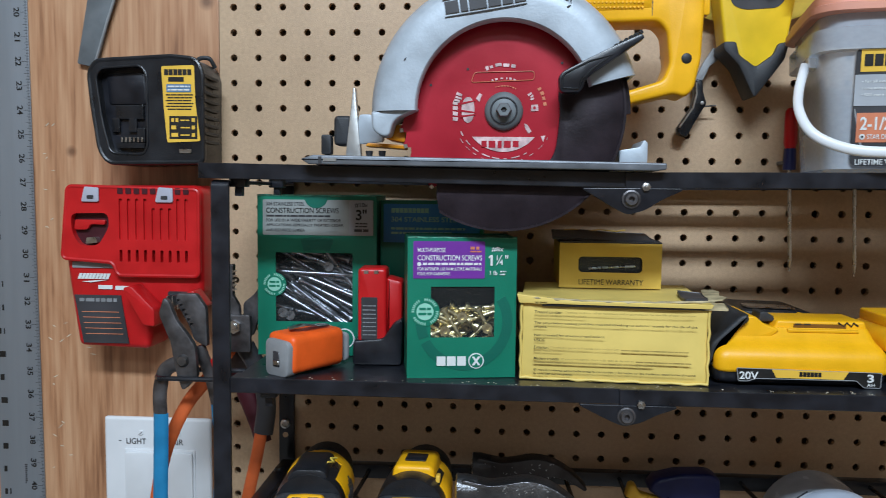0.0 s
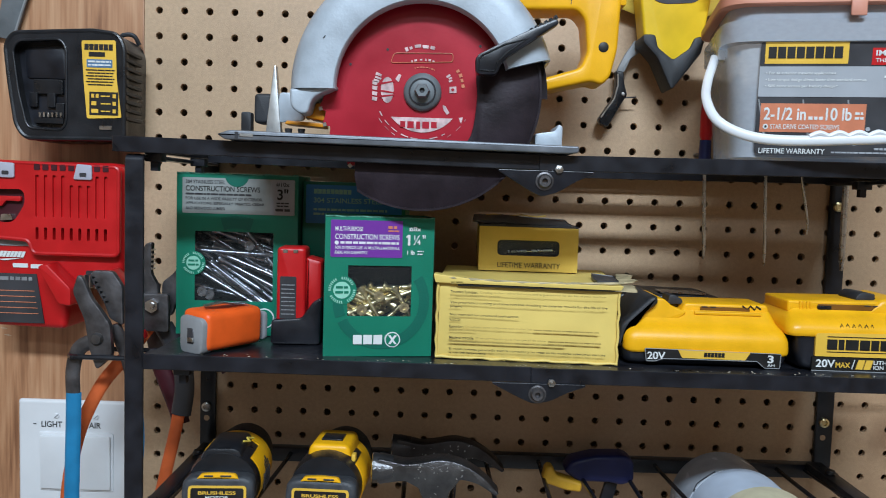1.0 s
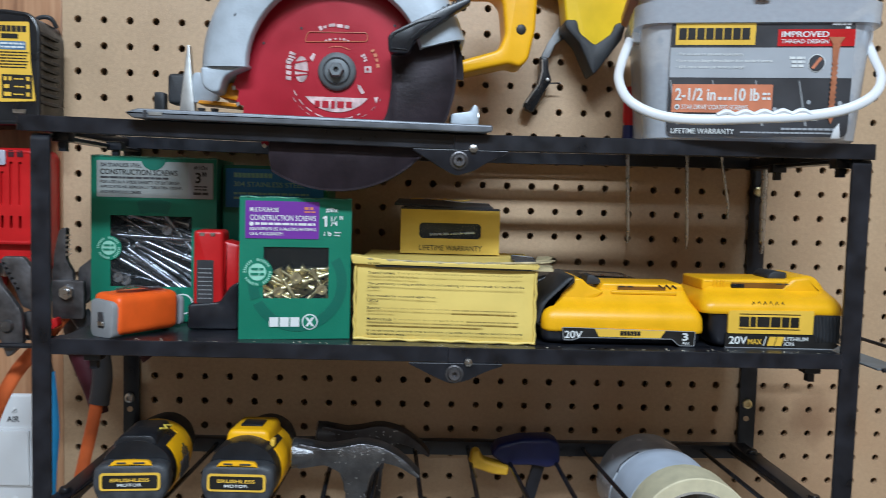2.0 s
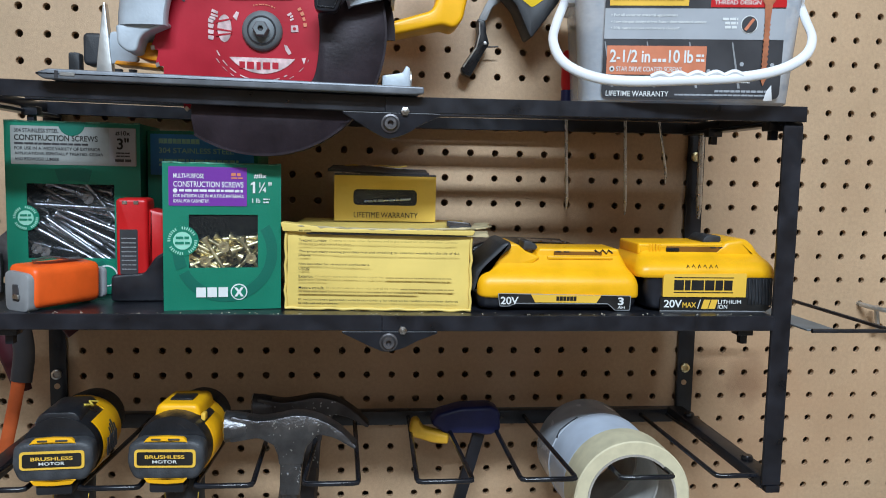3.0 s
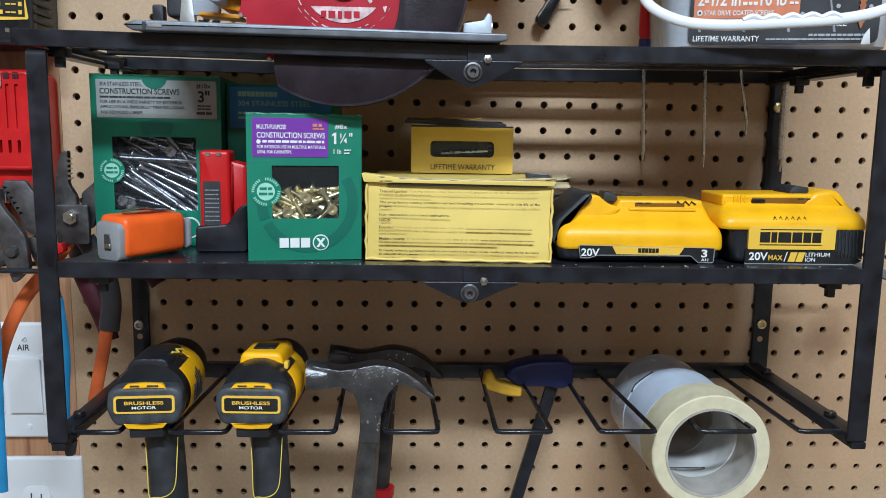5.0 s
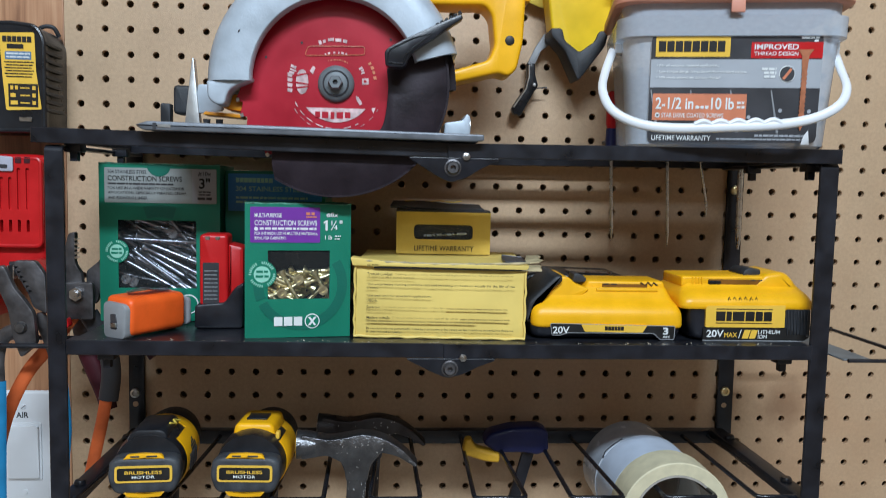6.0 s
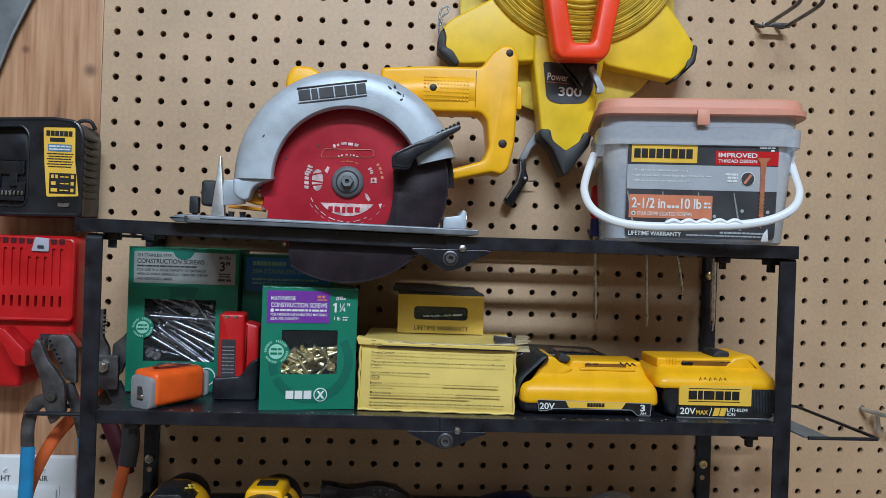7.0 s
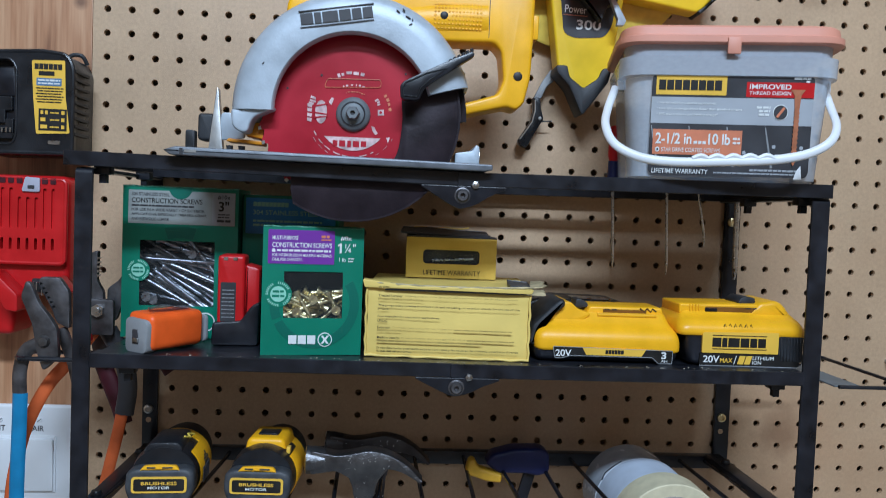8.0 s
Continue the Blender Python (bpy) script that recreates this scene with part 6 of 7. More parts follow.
part("handle", prism(rounded([(0.4580, 1.6000), (0.4660, 1.5985), (0.4670, 1.5870), (0.4705, 1.5760), (0.4660, 1.5690), (0.4525, 1.5440), (0.4445, 1.5470), (0.4430, 1.5520), (0.4560, 1.5720), (0.4590, 1.5850)], 0.002), -0.020, -0.008, 0.0015, m=KM), BLACKP, knife, "black handle")
part("liner", sweep([(0.4600, -0.0205, 1.5960), (0.4605, -0.0205, 1.5850), (0.4575, -0.0205, 1.5720), (0.4450, -0.0205, 1.5530)], 0.0009, 6, m=KM), NICKEL, knife, "bright metal liner edge")
part("pivot_pin", lathe([(0, -0.0012), (0.0016, -0.001), (0.0020, 0.0)], 12, m=KM @ pose(0.4660, -0.020, 1.5765)), NICKEL, knife)
part("spring_wire", rod((0.4655, -0.016, 1.5735), (0.4800, -0.016, 1.5745), 0.0008, None, 6, m=KM), FORGED, knife)
part("peg", rod((0.480, -0.016, 1.6265), (0.480, 0.004, 1.6265), 0.0015, None, 8, m=KM), FORGED, knife)

# ---- screwdrivers hung behind the rack ----
for k, (x, zt, zb, r, hm, cap, dx) in enumerate(((0.5505, 1.571, 1.4165, 0.0018, REDP, NAVY, 0.004), (0.6105, 1.575, 1.4120, 0.0016, REDP, NAVY, 0.004), (0.6510, 1.570, 1.4440, 0.0014, YELLOW, BLACKP, 0.011), (0.6890, 1.578, 1.4090, 0.0030, REDP, NAVY, 0.001))):
    y = -0.030 if k < 3 else -0.026
    sd = thing("screwdriver", pose(x - dx, y, zb), "screwdriver hanging blade down behind the top shelf", "screwdriver", "hanging screwdrivers")
    part("shank", rod((dx, 0, 0.012), (0, 0, 1.513 - zb), r, None, 10, bm=rod((dx, 0, 0), (dx, 0, 0.012), r * 0.4, r, 10)), STEEL, sd, "bright steel shank")
    part("ferrule_grip", rod((0, 0, 1.513 - zb), (0, 0, 1.533 - zb), 0.0060, 0.0055, 14), cap, sd)
    part("handle", sweep([(0, 0, 1.533 - zb), (0, 0, 1.538 - zb), (0, 0, 1.556 - zb), (0, 0, 1.568 - zb), (0, 0, zt - zb)], [0.0046, 0.0062, 0.0060, 0.0055, 0.003], 12, side=(0, 1, 0)), hm, sd)
    part("holder_clip", rod((0, 0.006, 1.520 - zb), (0, -y + 0.004, 1.520 - zb), 0.002, None, 8), FORGED, sd)

# ---- pegboard hooks ----
hook = thing("peg_hook", pose(0.757, 0.0, 1.770), "grey steel double peg hook in the pegboard", "peg hook", "pegboard hooks")
for x in (-0.0125, 0.0125):
    part("prong", sweep(curve_points([(x - 0.005, 0.005, 0.0045), (x - 0.004, -0.004, 0.001), (x, -0.010, -0.0015), (x + 0.001, -0.040, -0.001), (x + 0.002, -0.085, 0.002), (x + 0.002, -0.092, 0.010)], 5), 0.0023, 10), FORGED, hook)
part("plate", box(-0.0165, 0.0175, -0.0175, -0.0145, -0.0040, 0.0015, 0.0008), FORGED, hook)
hk2 = thing("peg_hook", pose(0.888, 0.0, 1.318), "bright zinc peg hook beside the rack", "peg hook", "pegboard hooks")
part("prong", sweep(curve_points([(0.0, 0.006, 0.001), (0, -0.008, 0.0), (0.012, -0.030, -0.002), (0.03, -0.045, -0.001), (0.05, -0.05, 0.001)], 5), 0.0026, 8), ZINC, hk2)
part("stem", rod((0.012, -0.012, 0.0), (0.016, -0.012, -0.026), 0.0025, None, 8), ZINC, hk2)

# wire side loop on the rack's other side
sl2 = thing("side_hook", pose(0.693, -0.16, 1.334), "empty black wire side hook on the rack", "hook")
part("wire", sweep([(0.0, -0.072, 0.0015), (0.064, -0.072, 0.0015), (0.067, -0.069, 0.0015), (0.067, 0.072, 0.0015), (0.064, 0.075, 0.0015), (0.0, 0.075, 0.0015)], 0.0017, 8, side=(0, 0, 1)), BLACK, sl2)
part("flange", box(-0.0005, 0.0235, -0.066, 0.06, 0.0, 0.0016, 0.0004, 1), STRAP, sl2, "grey sheet flange")

# ---- plywood side: ruler, strap, chargers, switches ----
ru = thing("long_ruler", pose(-0.2385, 0.0025, 1.10, 0, -0.6, 0), "long aluminium ruler with black inch numbers", "ruler")
part("blade", box(-0.025, 0.0255, -0.0016, 0.0, 0.0, 0.85, 0.0004, 1), ALU, ru)
Z20, INCH = 1.6700 - 1.10, 0.02520
for n in range(18, 41):
    z = Z20 - (n - 20) * INCH
    words(str(n), 0.0108, z + 0.0050, 0.0095, 0.0062, BLACKPRINT, ru, -0.0019, turn=-90, bold=0.02)
b = bmesh.new()
for i in range(18 * 16, 41 * 16):
    z = Z20 - (i / 16 - 20) * INCH
    ln = 0.0075 if i % 16 == 0 else 0.0055 if i % 8 == 0 else 0.004 if i % 4 == 0 else 0.0025
    prism(rect(0.0252 - ln, 0.0252, z, z + 0.0003), -0.0019, -0.0016, bm=b)
tagged(part("graduation", b, CHAR, ru, smooth=False), kind="stuff")
bars([(-0.0195, -0.0125, Z20 - (i + 0.4) * INCH, 0.0062) for i in range(-2, 21)], BLACKPRINT, ru, -0.0019, 71, "graduation_number", 0.0042)
bars([(0.004, 0.0065, Z20 - 19.9 * INCH + 0.0022 * k, 0.0014) for k in range(10)], CHAR, ru, -0.0019, 72, "stamped_text", 0.002)

st = thing("grey_strap", pose(-0.130, -0.002, 1.613), "grey tapered metal strap hanging on the plywood", "strap")
part("strap", prism(rounded([(-0.034, 0.004), (-0.015, 0.0), (-0.0005, 0.048), (0.018, 0.10), (0.045, 0.16), (0.045, 0.24), (0.008, 0.24), (-0.008, 0.14)], 0.002), -0.002, 0.003, 0.0006), STRAP, st)
part("rolled_edge", sweep([(-0.015, -0.003, 0.002), (0.0, -0.003, 0.048), (0.0185, -0.003, 0.10), (0.0455, -0.003, 0.16)], 0.0014, 6), GREYP, st)

CB = (-0.058, 0.003, 1.510)
ch = thing("battery_charger", Matrix.Translation(CB), "black battery charger with yellow label on the plywood", "battery charger", "wall chargers")
M = off(CB)
part("shell", prism(rounded([(-0.105, 1.511), (-0.0135, 1.5135), (-0.0130, 1.600), (-0.019, 1.614), (-0.040, 1.6165), (-0.115, 1.612), (-0.1225, 1.600), (-0.119, 1.565), (-0.1135, 1.525)], [0.008, 0.004, 0.004, 0.008, 0.003, 0.006, 0.006, 0.01, 0.008]), -0.050, 0.003, 0.004, 3, m=M), BLACKP, ch)
FRONT = rounded([(-0.1035, 1.5135), (-0.0110, 1.5150), (-0.0105, 1.600), (-0.0165, 1.6120), (-0.040, 1.6145), (-0.1145, 1.6105), (-0.1215, 1.599), (-0.1180, 1.565), (-0.1120, 1.525)], [0.008, 0.004, 0.006, 0.008, 0.003, 0.006, 0.006, 0.01, 0.008])
BAY = rounded([(-0.1010, 1.5225), (-0.0680, 1.5215), (-0.0640, 1.5300), (-0.0640, 1.5980), (-0.0700, 1.6060), (-0.1090, 1.6035), (-0.1145, 1.5960), (-0.1090, 1.5550)], 0.007, 4)
part("front_shell", plate_with_holes(FRONT, [BAY], -0.0620, -0.0495, m=M), BLACKP, ch)
part("shell_rim", sweep([(x, -0.0605, z) for x, z in FRONT + FRONT[:1]], 0.0024, 8, m=M), BLACKP, ch)
part("bay_rim", sweep([(x, -0.0618, z) for x, z in BAY + BAY[:1]], 0.0013, 8, m=M), BLACKP, ch)
part("bay_floor", prism(rect(-0.1150, -0.0630, 1.5200, 1.6070), -0.0512, -0.0498, m=M), BLACK, ch)
part("bay_pad", prism(rounded([(-0.1060, 1.5700), (-0.0680, 1.5700), (-0.0700, 1.6010), (-0.1080, 1.5990)], 0.004), -0.0530, -0.0510, 0.001, m=M), BLACK, ch)
for x0, x1, z in ((-0.099, -0.071, 1.5695), (-0.103, -0.095, 1.5570), (-0.086, -0.078, 1.5570), (-0.078, -0.070, 1.5475)):
    part("bay_step", prism(rounded([(x0, z - 0.014), (x1, z - 0.014), (x1, z), (x0, z)], 0.001), -0.055, -0.051, 0.001, m=M), BLACKP, ch)
for k in range(6):
    part("contact", box(-0.0935 + 0.0040 * k, -0.0915 + 0.0040 * k, -0.056, -0.051, 1.5335, 1.5385, 0.0003, 1, m=M), NICKEL, ch)
part("contact_block", prism(rect(-0.098, -0.070, 1.528, 1.533, 0.001), -0.056, -0.051, m=M), BLACKP, ch)
for k in range(9):
    part("vent", box(-0.0140, -0.0090, -0.058, -0.020, 1.533 + 0.0078 * k, 1.5362 + 0.0078 * k, 0.0005, 1, m=M), RUBBER, ch)
LY = -0.0628
patch("label_panel", rounded([(-0.0445, 1.5330), (-0.0120, 1.5345), (-0.0165, 1.5700), (-0.0175, 1.6060), (-0.0495, 1.6050), (-0.0475, 1.5680)], 0.002), YPRINT, ch, LY, 0.0006, m=M)
logo(-0.0465, 1.5965, 0.027, 0.0055, BLACKPRINT, ch, 6, LY - 0.0004, m=M)
logo(-0.0425, 1.5905, 0.0175, 0.0042, BLACKPRINT, ch, 1, LY - 0.0004, m=M)
patch("label_bar", rect(-0.0445, -0.0205, 1.5805, 1.5880, 0.0008), STEELBLUE, ch, LY - 0.0004, 0.0004, m=M)
bars([(-0.0430, -0.0215, 1.5850, 0.0016), (-0.0430, -0.0215, 1.5820, 0.0014)], WHITEPRINT, ch, LY - 0.0008, 70, word=0.004, m=M)
bars([(-0.0450 + 0.0015 * (k % 2), -0.0185 - 0.0010 * (k % 3), 1.5775 - 0.0027 * k, 0.0011) for k in range(6)], BLACKPRINT, ch, LY - 0.0004, 73, word=0.005, m=M)
patch("label_box", rect(-0.0420, -0.0150, 1.5365, 1.5580), BLACKPRINT, ch, LY - 0.0004, 0.0004, m=M)
bars([(-0.0400, -0.0330, 1.5385 + 0.0070 * k, 0.0036) for k in range(3)] + [(-0.0200, -0.0170, 1.5385 + 0.0070 * k, 0.0036) for k in range(3)] + [(-0.031, -0.022, 1.5395 + 0.0070 * k, 0.0012) for k in range(3)], YPRINT, ch, LY - 0.0008, 74, word=0.004, m=M)
part("charge_window", box(-0.0330, -0.0210, -0.0632, -0.0600, 1.5228, 1.5270, 0.0005, 1, m=M), NICKEL, ch)
part("cable", sweep(curve_points([(-0.040, -0.010, 1.612), (-0.032, -0.012, 1.6200), (-0.022, -0.010, 1.6205), (-0.0175, -0.006, 1.612)], 5), 0.0022, 8, m=M), RUBBER, ch, "black cable loop")
part("mount_screw", lathe([(0, -0.004), (0.002, -0.0035), (0.0035, 0)], 12, m=M @ Matrix.Translation((-0.0775, -0.001, 1.6185))), ZINC, ch)

MB = (-0.08, 0.003, 1.335)
mc = thing("battery_charger", Matrix.Translation(MB), "red twin battery charger with slots on the plywood", "battery charger", "wall chargers")
M = off(MB)
part("shell", prism(rounded([(-0.150, 1.4915), (-0.1565, 1.420), (-0.1545, 1.400), (-0.145, 1.3315), (-0.073, 1.3290), (-0.070, 1.342), (-0.0685, 1.372), (-0.026, 1.372), (-0.017, 1.386), (-0.017, 1.487), (-0.024, 1.4925)], [0.008, 0.01, 0.01, 0.006, 0.006, 0.003, 0.003, 0.006, 0.006, 0.008, 0.008]), -0.048, 0.003, 0.006, 3, m=M), REDP, mc)
BAY = rounded([(-0.1455, 1.4640), (-0.1085, 1.4650), (-0.1065, 1.4520), (-0.1180, 1.4330), (-0.1370, 1.4325), (-0.1450, 1.4460)], 0.006, 4)
slots = [rect(-0.0970 + 0.0082 * k, -0.0935 + 0.0082 * k, 1.4385, 1.4700 if k in (4, 5, 6) else 1.4790, 0.0015, 3) for k in range(9)]
slots += [rect(-0.0970 + 0.0082 * k, -0.0941 + 0.0082 * k, 1.4170, 1.4290, 0.0012, 3) for k in range(9)]
deck = rounded([(-0.1490, 1.4905), (-0.1555, 1.4200), (-0.104, 1.4165), (-0.100, 1.4040), (-0.0185, 1.4040), (-0.0180, 1.4880)], 0.005)
part("upper_deck", plate_with_holes(deck, [BAY] + slots, -0.0560, -0.0475, m=M), REDP, mc)
part("slot_floor", box(-0.0985, -0.0230, -0.0535, -0.0525, 1.4365, 1.4805, m=M), REDP, mc)
part("deck_rim", sweep([(x, -0.0545, z) for x, z in deck + deck[:1]], 0.0022, 8, m=M), REDP, mc)
# Notches along the top are raised dark red patches painted as their shade.
for k in range(9):
    x = -0.0970 + 0.0082 * k
    part("notch_shade_patch", prism(rect(x - 0.001, x + 0.0046, 1.4835, 1.4895, 0.001, 3), -0.0566, -0.052, m=M), DREDP, mc)
for x in (-0.1245, -0.0505):
    part("indicator_light", prism(rounded([(x - 0.0095, 1.4755), (x + 0.0085, 1.4755), (x + 0.0085, 1.4895), (x - 0.0060, 1.4905)], 0.002), -0.0585, -0.0562, 0.001, m=M), LENS, mc, "clear pale indicator window")
    part("light_core", prism(rect(x - 0.0030, x + 0.0035, 1.4785, 1.4820, 0.001), -0.0590, -0.0584, m=M), CHAR, mc)
# Floor coloured dark red, putting the bay's shade into the plastic.
part("bay_floor", prism(rect(-0.146, -0.106, 1.4315, 1.4660), -0.0490, -0.0478, m=M), DREDP, mc, "battery bay floor, dark red for the recess's shade")
part("bay_ledge", prism(rounded([(-0.1440, 1.4480), (-0.1310, 1.4480), (-0.1270, 1.4535), (-0.1125, 1.4530), (-0.1125, 1.4580), (-0.1430, 1.4580)], 0.002), -0.0535, -0.0490, 0.0006, m=M), REDP, mc)
part("bay_contact", prism(rounded([(-0.1310, 1.4345), (-0.1190, 1.4355), (-0.1210, 1.4410), (-0.1300, 1.4405)], 0.001), -0.0560, -0.0490, m=M), NICKEL, mc)
part("label_strip", prism([(-0.1490, 1.4100), (-0.1040, 1.4100), (-0.1040, 1.4150), (-0.1490, 1.4160)], -0.0492, -0.0470, m=M), GREYP, mc, smooth=False)
sl = M @ pose(0, 0, 0)
logo(-0.1440, 1.3990, 0.032, 0.0056, WHITEPRINT, mc, 9, -0.0492, m=sl, lean=0.45)
part("mark_rule", prism([(-0.1400, 1.3965), (-0.1120, 1.3985), (-0.1300, 1.3955)], -0.0492, -0.0485, m=M), WHITEPRINT, mc, smooth=False)
part("badge", prism(rect(-0.1230, -0.1085, 1.3890, 1.3930, 0.0005, 2), -0.0490, -0.047, m=M, bm=prism(rect(-0.1055, -0.0910, 1.3885, 1.3925, 0.0005, 2), -0.0490, -0.047, m=M)), WHITEPRINT, mc, smooth=False)
part("info_panel", prism([(-0.1475, 1.3830), (-0.1000, 1.3830), (-0.0925, 1.3350), (-0.1390, 1.3350)], -0.0494, -0.047, m=M), CHAR, mc, "dark printed panel", smooth=False)
bars([(-0.140 + 0.001 * k, -0.102 + 0.001 * k, 1.3660 - 0.0055 * k, 0.0007) for k in range(5)], COPPER, mc, -0.0498, 75, word=0.007, m=M)
bars([(-0.142, -0.104, 1.3765, 0.0034)], GREYP, mc, -0.0498, 76, word=0.005, m=M)
part("rail_fin", prism(rounded([(-0.0880, 1.3930), (-0.0790, 1.3960), (-0.0560, 1.3730), (-0.0560, 1.3560), (-0.0680, 1.3580)], 0.003), -0.072, -0.048, 0.002, m=M), REDP, mc)
part("rail_fin", prism(rounded([(-0.0290, 1.3880), (-0.0190, 1.3930), (-0.0060, 1.3760), (-0.0200, 1.3720)], 0.003), -0.070, -0.048, 0.002, m=M), REDP, mc)
part("contact_bay", prism(rect(-0.0520, -0.0240, 1.3740, 1.3880, 0.002), -0.0492, -0.047, m=M), CHAR, mc)
for k in range(5):
    part("contact", box(-0.0490 + 0.0052 * k, -0.0478 + 0.0052 * k, -0.060, -0.048, 1.3720, 1.3850, 0.0002, 1, m=M), NICKEL, mc)


def wall_plate(cx, top, w, h, name, label):
    ob = thing(name, pose(cx, 0.003, top - h), label, "wall plate")
    part("cover", prism(rect(-w / 2, w / 2, 0, h, 0.003), -0.007, 0.0, 0.003, 3), WHITE, ob)
    return ob


sw = wall_plate(-0.0855, 1.2465, 0.116, 0.121, "light_switch", "white double rocker switch plate on the plywood")
for k, cx in enumerate((-0.0205, 0.0205)):
    cx += 0.003
    part("rocker_frame", prism(rect(cx - 0.0180, cx + 0.0180, 0.0255, 0.0875, 0.002), -0.0085, -0.006, 0.0006), WHITE, sw)
    part("rocker", prism(rect(cx - 0.0160, cx + 0.0160, 0.0280, 0.0850, 0.0022), -0.0115, -0.008, 0.0009, m=Matrix.Translation((0, 0, 0.056)) @ pose(0, 0, 0, 1.5) @ Matrix.Translation((0, 0, -0.056))), WHITE, sw)
    part("plate_screw", lathe([(0, -0.0082), (0.0024, -0.0080), (0.003, -0.0065)], 14, m=Matrix.Translation((cx, 0, 0.1045))), WHITE, sw)
    part("plate_screw", lathe([(0, -0.0082), (0.0024, -0.0080), (0.003, -0.0065)], 14, m=Matrix.Translation((cx, 0, 0.0125))), WHITE, sw)
    part("screw_slot", box(-0.0026, 0.0026, -0.0086, -0.0078, -0.0004, 0.0004, m=Matrix.Translation((cx, 0, 0.1045)) @ pose(0, 0, 0, 0, -40, 0)), GREYP, sw)
words("LIGHT", -0.0335, 0.0925, 0.0215, 0.0062, CHAR, sw, -0.0076)
words("AIR", 0.0160, 0.0925, 0.0125, 0.0062, CHAR, sw, -0.0076)
words("-", -0.0420, 0.0952, 0.0030, 0.0008, CHAR, sw, -0.0076)
ou = wall_plate(-0.0640, 1.1045, 0.104, 0.115, "power_outlet", "white socket outlet plate on the plywood")
for z in (0.070, 0.030):
    part("socket_face", prism(rounded([(-0.007, z - 0.014), (0.017, z - 0.014), (0.021, z), (0.017, z + 0.014), (-0.007, z + 0.014), (-0.011, z)], 0.008), -0.0085, -0.006, 0.0006), WHITE, ou)
    part("slot", box(-0.0005, 0.0007, -0.0089, -0.0083, z - 0.001, z + 0.007, m=None), CHAR, ou)
    part("slot", box(0.0095, 0.0107, -0.0089, -0.0083, z - 0.001, z + 0.006, m=None), CHAR, ou)
    part("slot", rod((0.005, -0.0089, z - 0.007), (0.005, -0.0080, z - 0.007), 0.0022, None, 10), CHAR, ou)


# ---- pliers hung on the rack's side ----
def bent(path, r, mat, parent, name="grip", label="", flat=0.55):
    return part(name, sweep(curve_points(path, 6), r, 12, flat=flat, m=off(parent.matrix_world.translation)), mat, parent, label)


side = thing("side_hook", pose(0.03, -0.12, 1.318), "black wire hook on the rack's side holding pliers", "hook")
part("arm", sweep([(0.0165, -0.022, 0.006), (-0.052, -0.022, 0.006), (-0.055, -0.018, 0.006), (-0.055, 0.010, 0.006), (-0.052, 0.014, 0.006), (0.0165, 0.014, 0.006)], 0.0022, 8, side=(0, 0, 1)), BLACK, side)

pl = thing("pliers", pose(-0.010, -0.135, 1.20), "tongue and groove pliers with blue grips hanging open", "pliers", "hanging pliers")
M = off((-0.010, -0.135, 1.20))
part("lower_jaw", prism(rounded([(-0.0225, 1.3800), (-0.0180, 1.3945), (-0.0135, 1.3920), (-0.0060, 1.3740), (0.0020, 1.3640), (0.0100, 1.3520), (0.0120, 1.3250), (-0.0020, 1.3120), (-0.0080, 1.3300), (-0.0120, 1.3550)], 0.004), -0.139, -0.132, 0.0012, m=M), TOOL, pl, "dark steel toothed jaw")
part("upper_jaw", prism(rounded([(-0.0105, 1.3905), (-0.0090, 1.3975), (0.0085, 1.3975), (0.0170, 1.3850), (0.0180, 1.3500), (0.0060, 1.3560), (0.0020, 1.3680)], 0.003), -0.131, -0.124, 0.0012, m=M), TOOL, pl, "dark steel toothed jaw")
for k in range(6):
    part("jaw_tooth", prism([(0, 0), (0.0034, 0.0009), (0.0004, 0.0026)], -0.131, -0.125, m=M @ pose(-0.0085 + 0.0023 * k, 0, 1.3900 - 0.0042 * k, 0, -18, 0)), NICKEL, pl)
part("pivot", lathe([(0, -0.0035), (0.004, -0.003), (0.0058, 0)], 18, m=M @ Matrix.Translation((-0.001, -0.139, 1.3395))), FORGED, pl)
bent([(-0.004, -0.135, 1.338), (-0.0180, -0.135, 1.3300), (-0.0235, -0.135, 1.3120), (-0.0235, -0.135, 1.2890)], [0.0065] * 18 + [0.006], TOOL, pl, "handle_arm")
bent([(-0.0230, -0.135, 1.2910), (-0.0235, -0.135, 1.2600), (-0.0250, -0.135, 1.2000), (-0.0260, -0.135, 1.1300)], 0.0068, BLUEG, pl, "grip", "blue dipped grip")
bent([(0.008, -0.125, 1.350), (0.0180, -0.122, 1.3200), (0.0230, -0.120, 1.2950)], 0.0060, TOOL, pl, "handle_arm")
bent([(0.0230, -0.120, 1.2970), (0.0265, -0.120, 1.2500), (0.0245, -0.120, 1.2150), (0.023, -0.120, 1.185)], 0.0065, BLUEG, pl, "grip", "blue dipped grip")

pb = thing("pliers", pose(0.030, -0.100, 1.20), "pliers with worn orange grips hanging open", "pliers", "hanging pliers")
M = off((0.030, -0.100, 1.20))
part("jaw", prism(rounded([(0.0215, 1.3990), (0.0260, 1.4200), (0.0330, 1.4220), (0.0320, 1.3930), (0.0380, 1.3830), (0.0400, 1.3500), (0.0260, 1.3400), (0.0180, 1.3600)], 0.003), -0.104, -0.097, 0.0012, m=M), TOOL, pb, "grey steel jaw")
part("jaw", prism(rounded([(0.0390, 1.3850), (0.0490, 1.3930), (0.0560, 1.4030), (0.0580, 1.3850), (0.0480, 1.3550), (0.0380, 1.3500)], 0.003), -0.096, -0.089, 0.0012, m=M), TOOL, pb, "grey steel jaw")
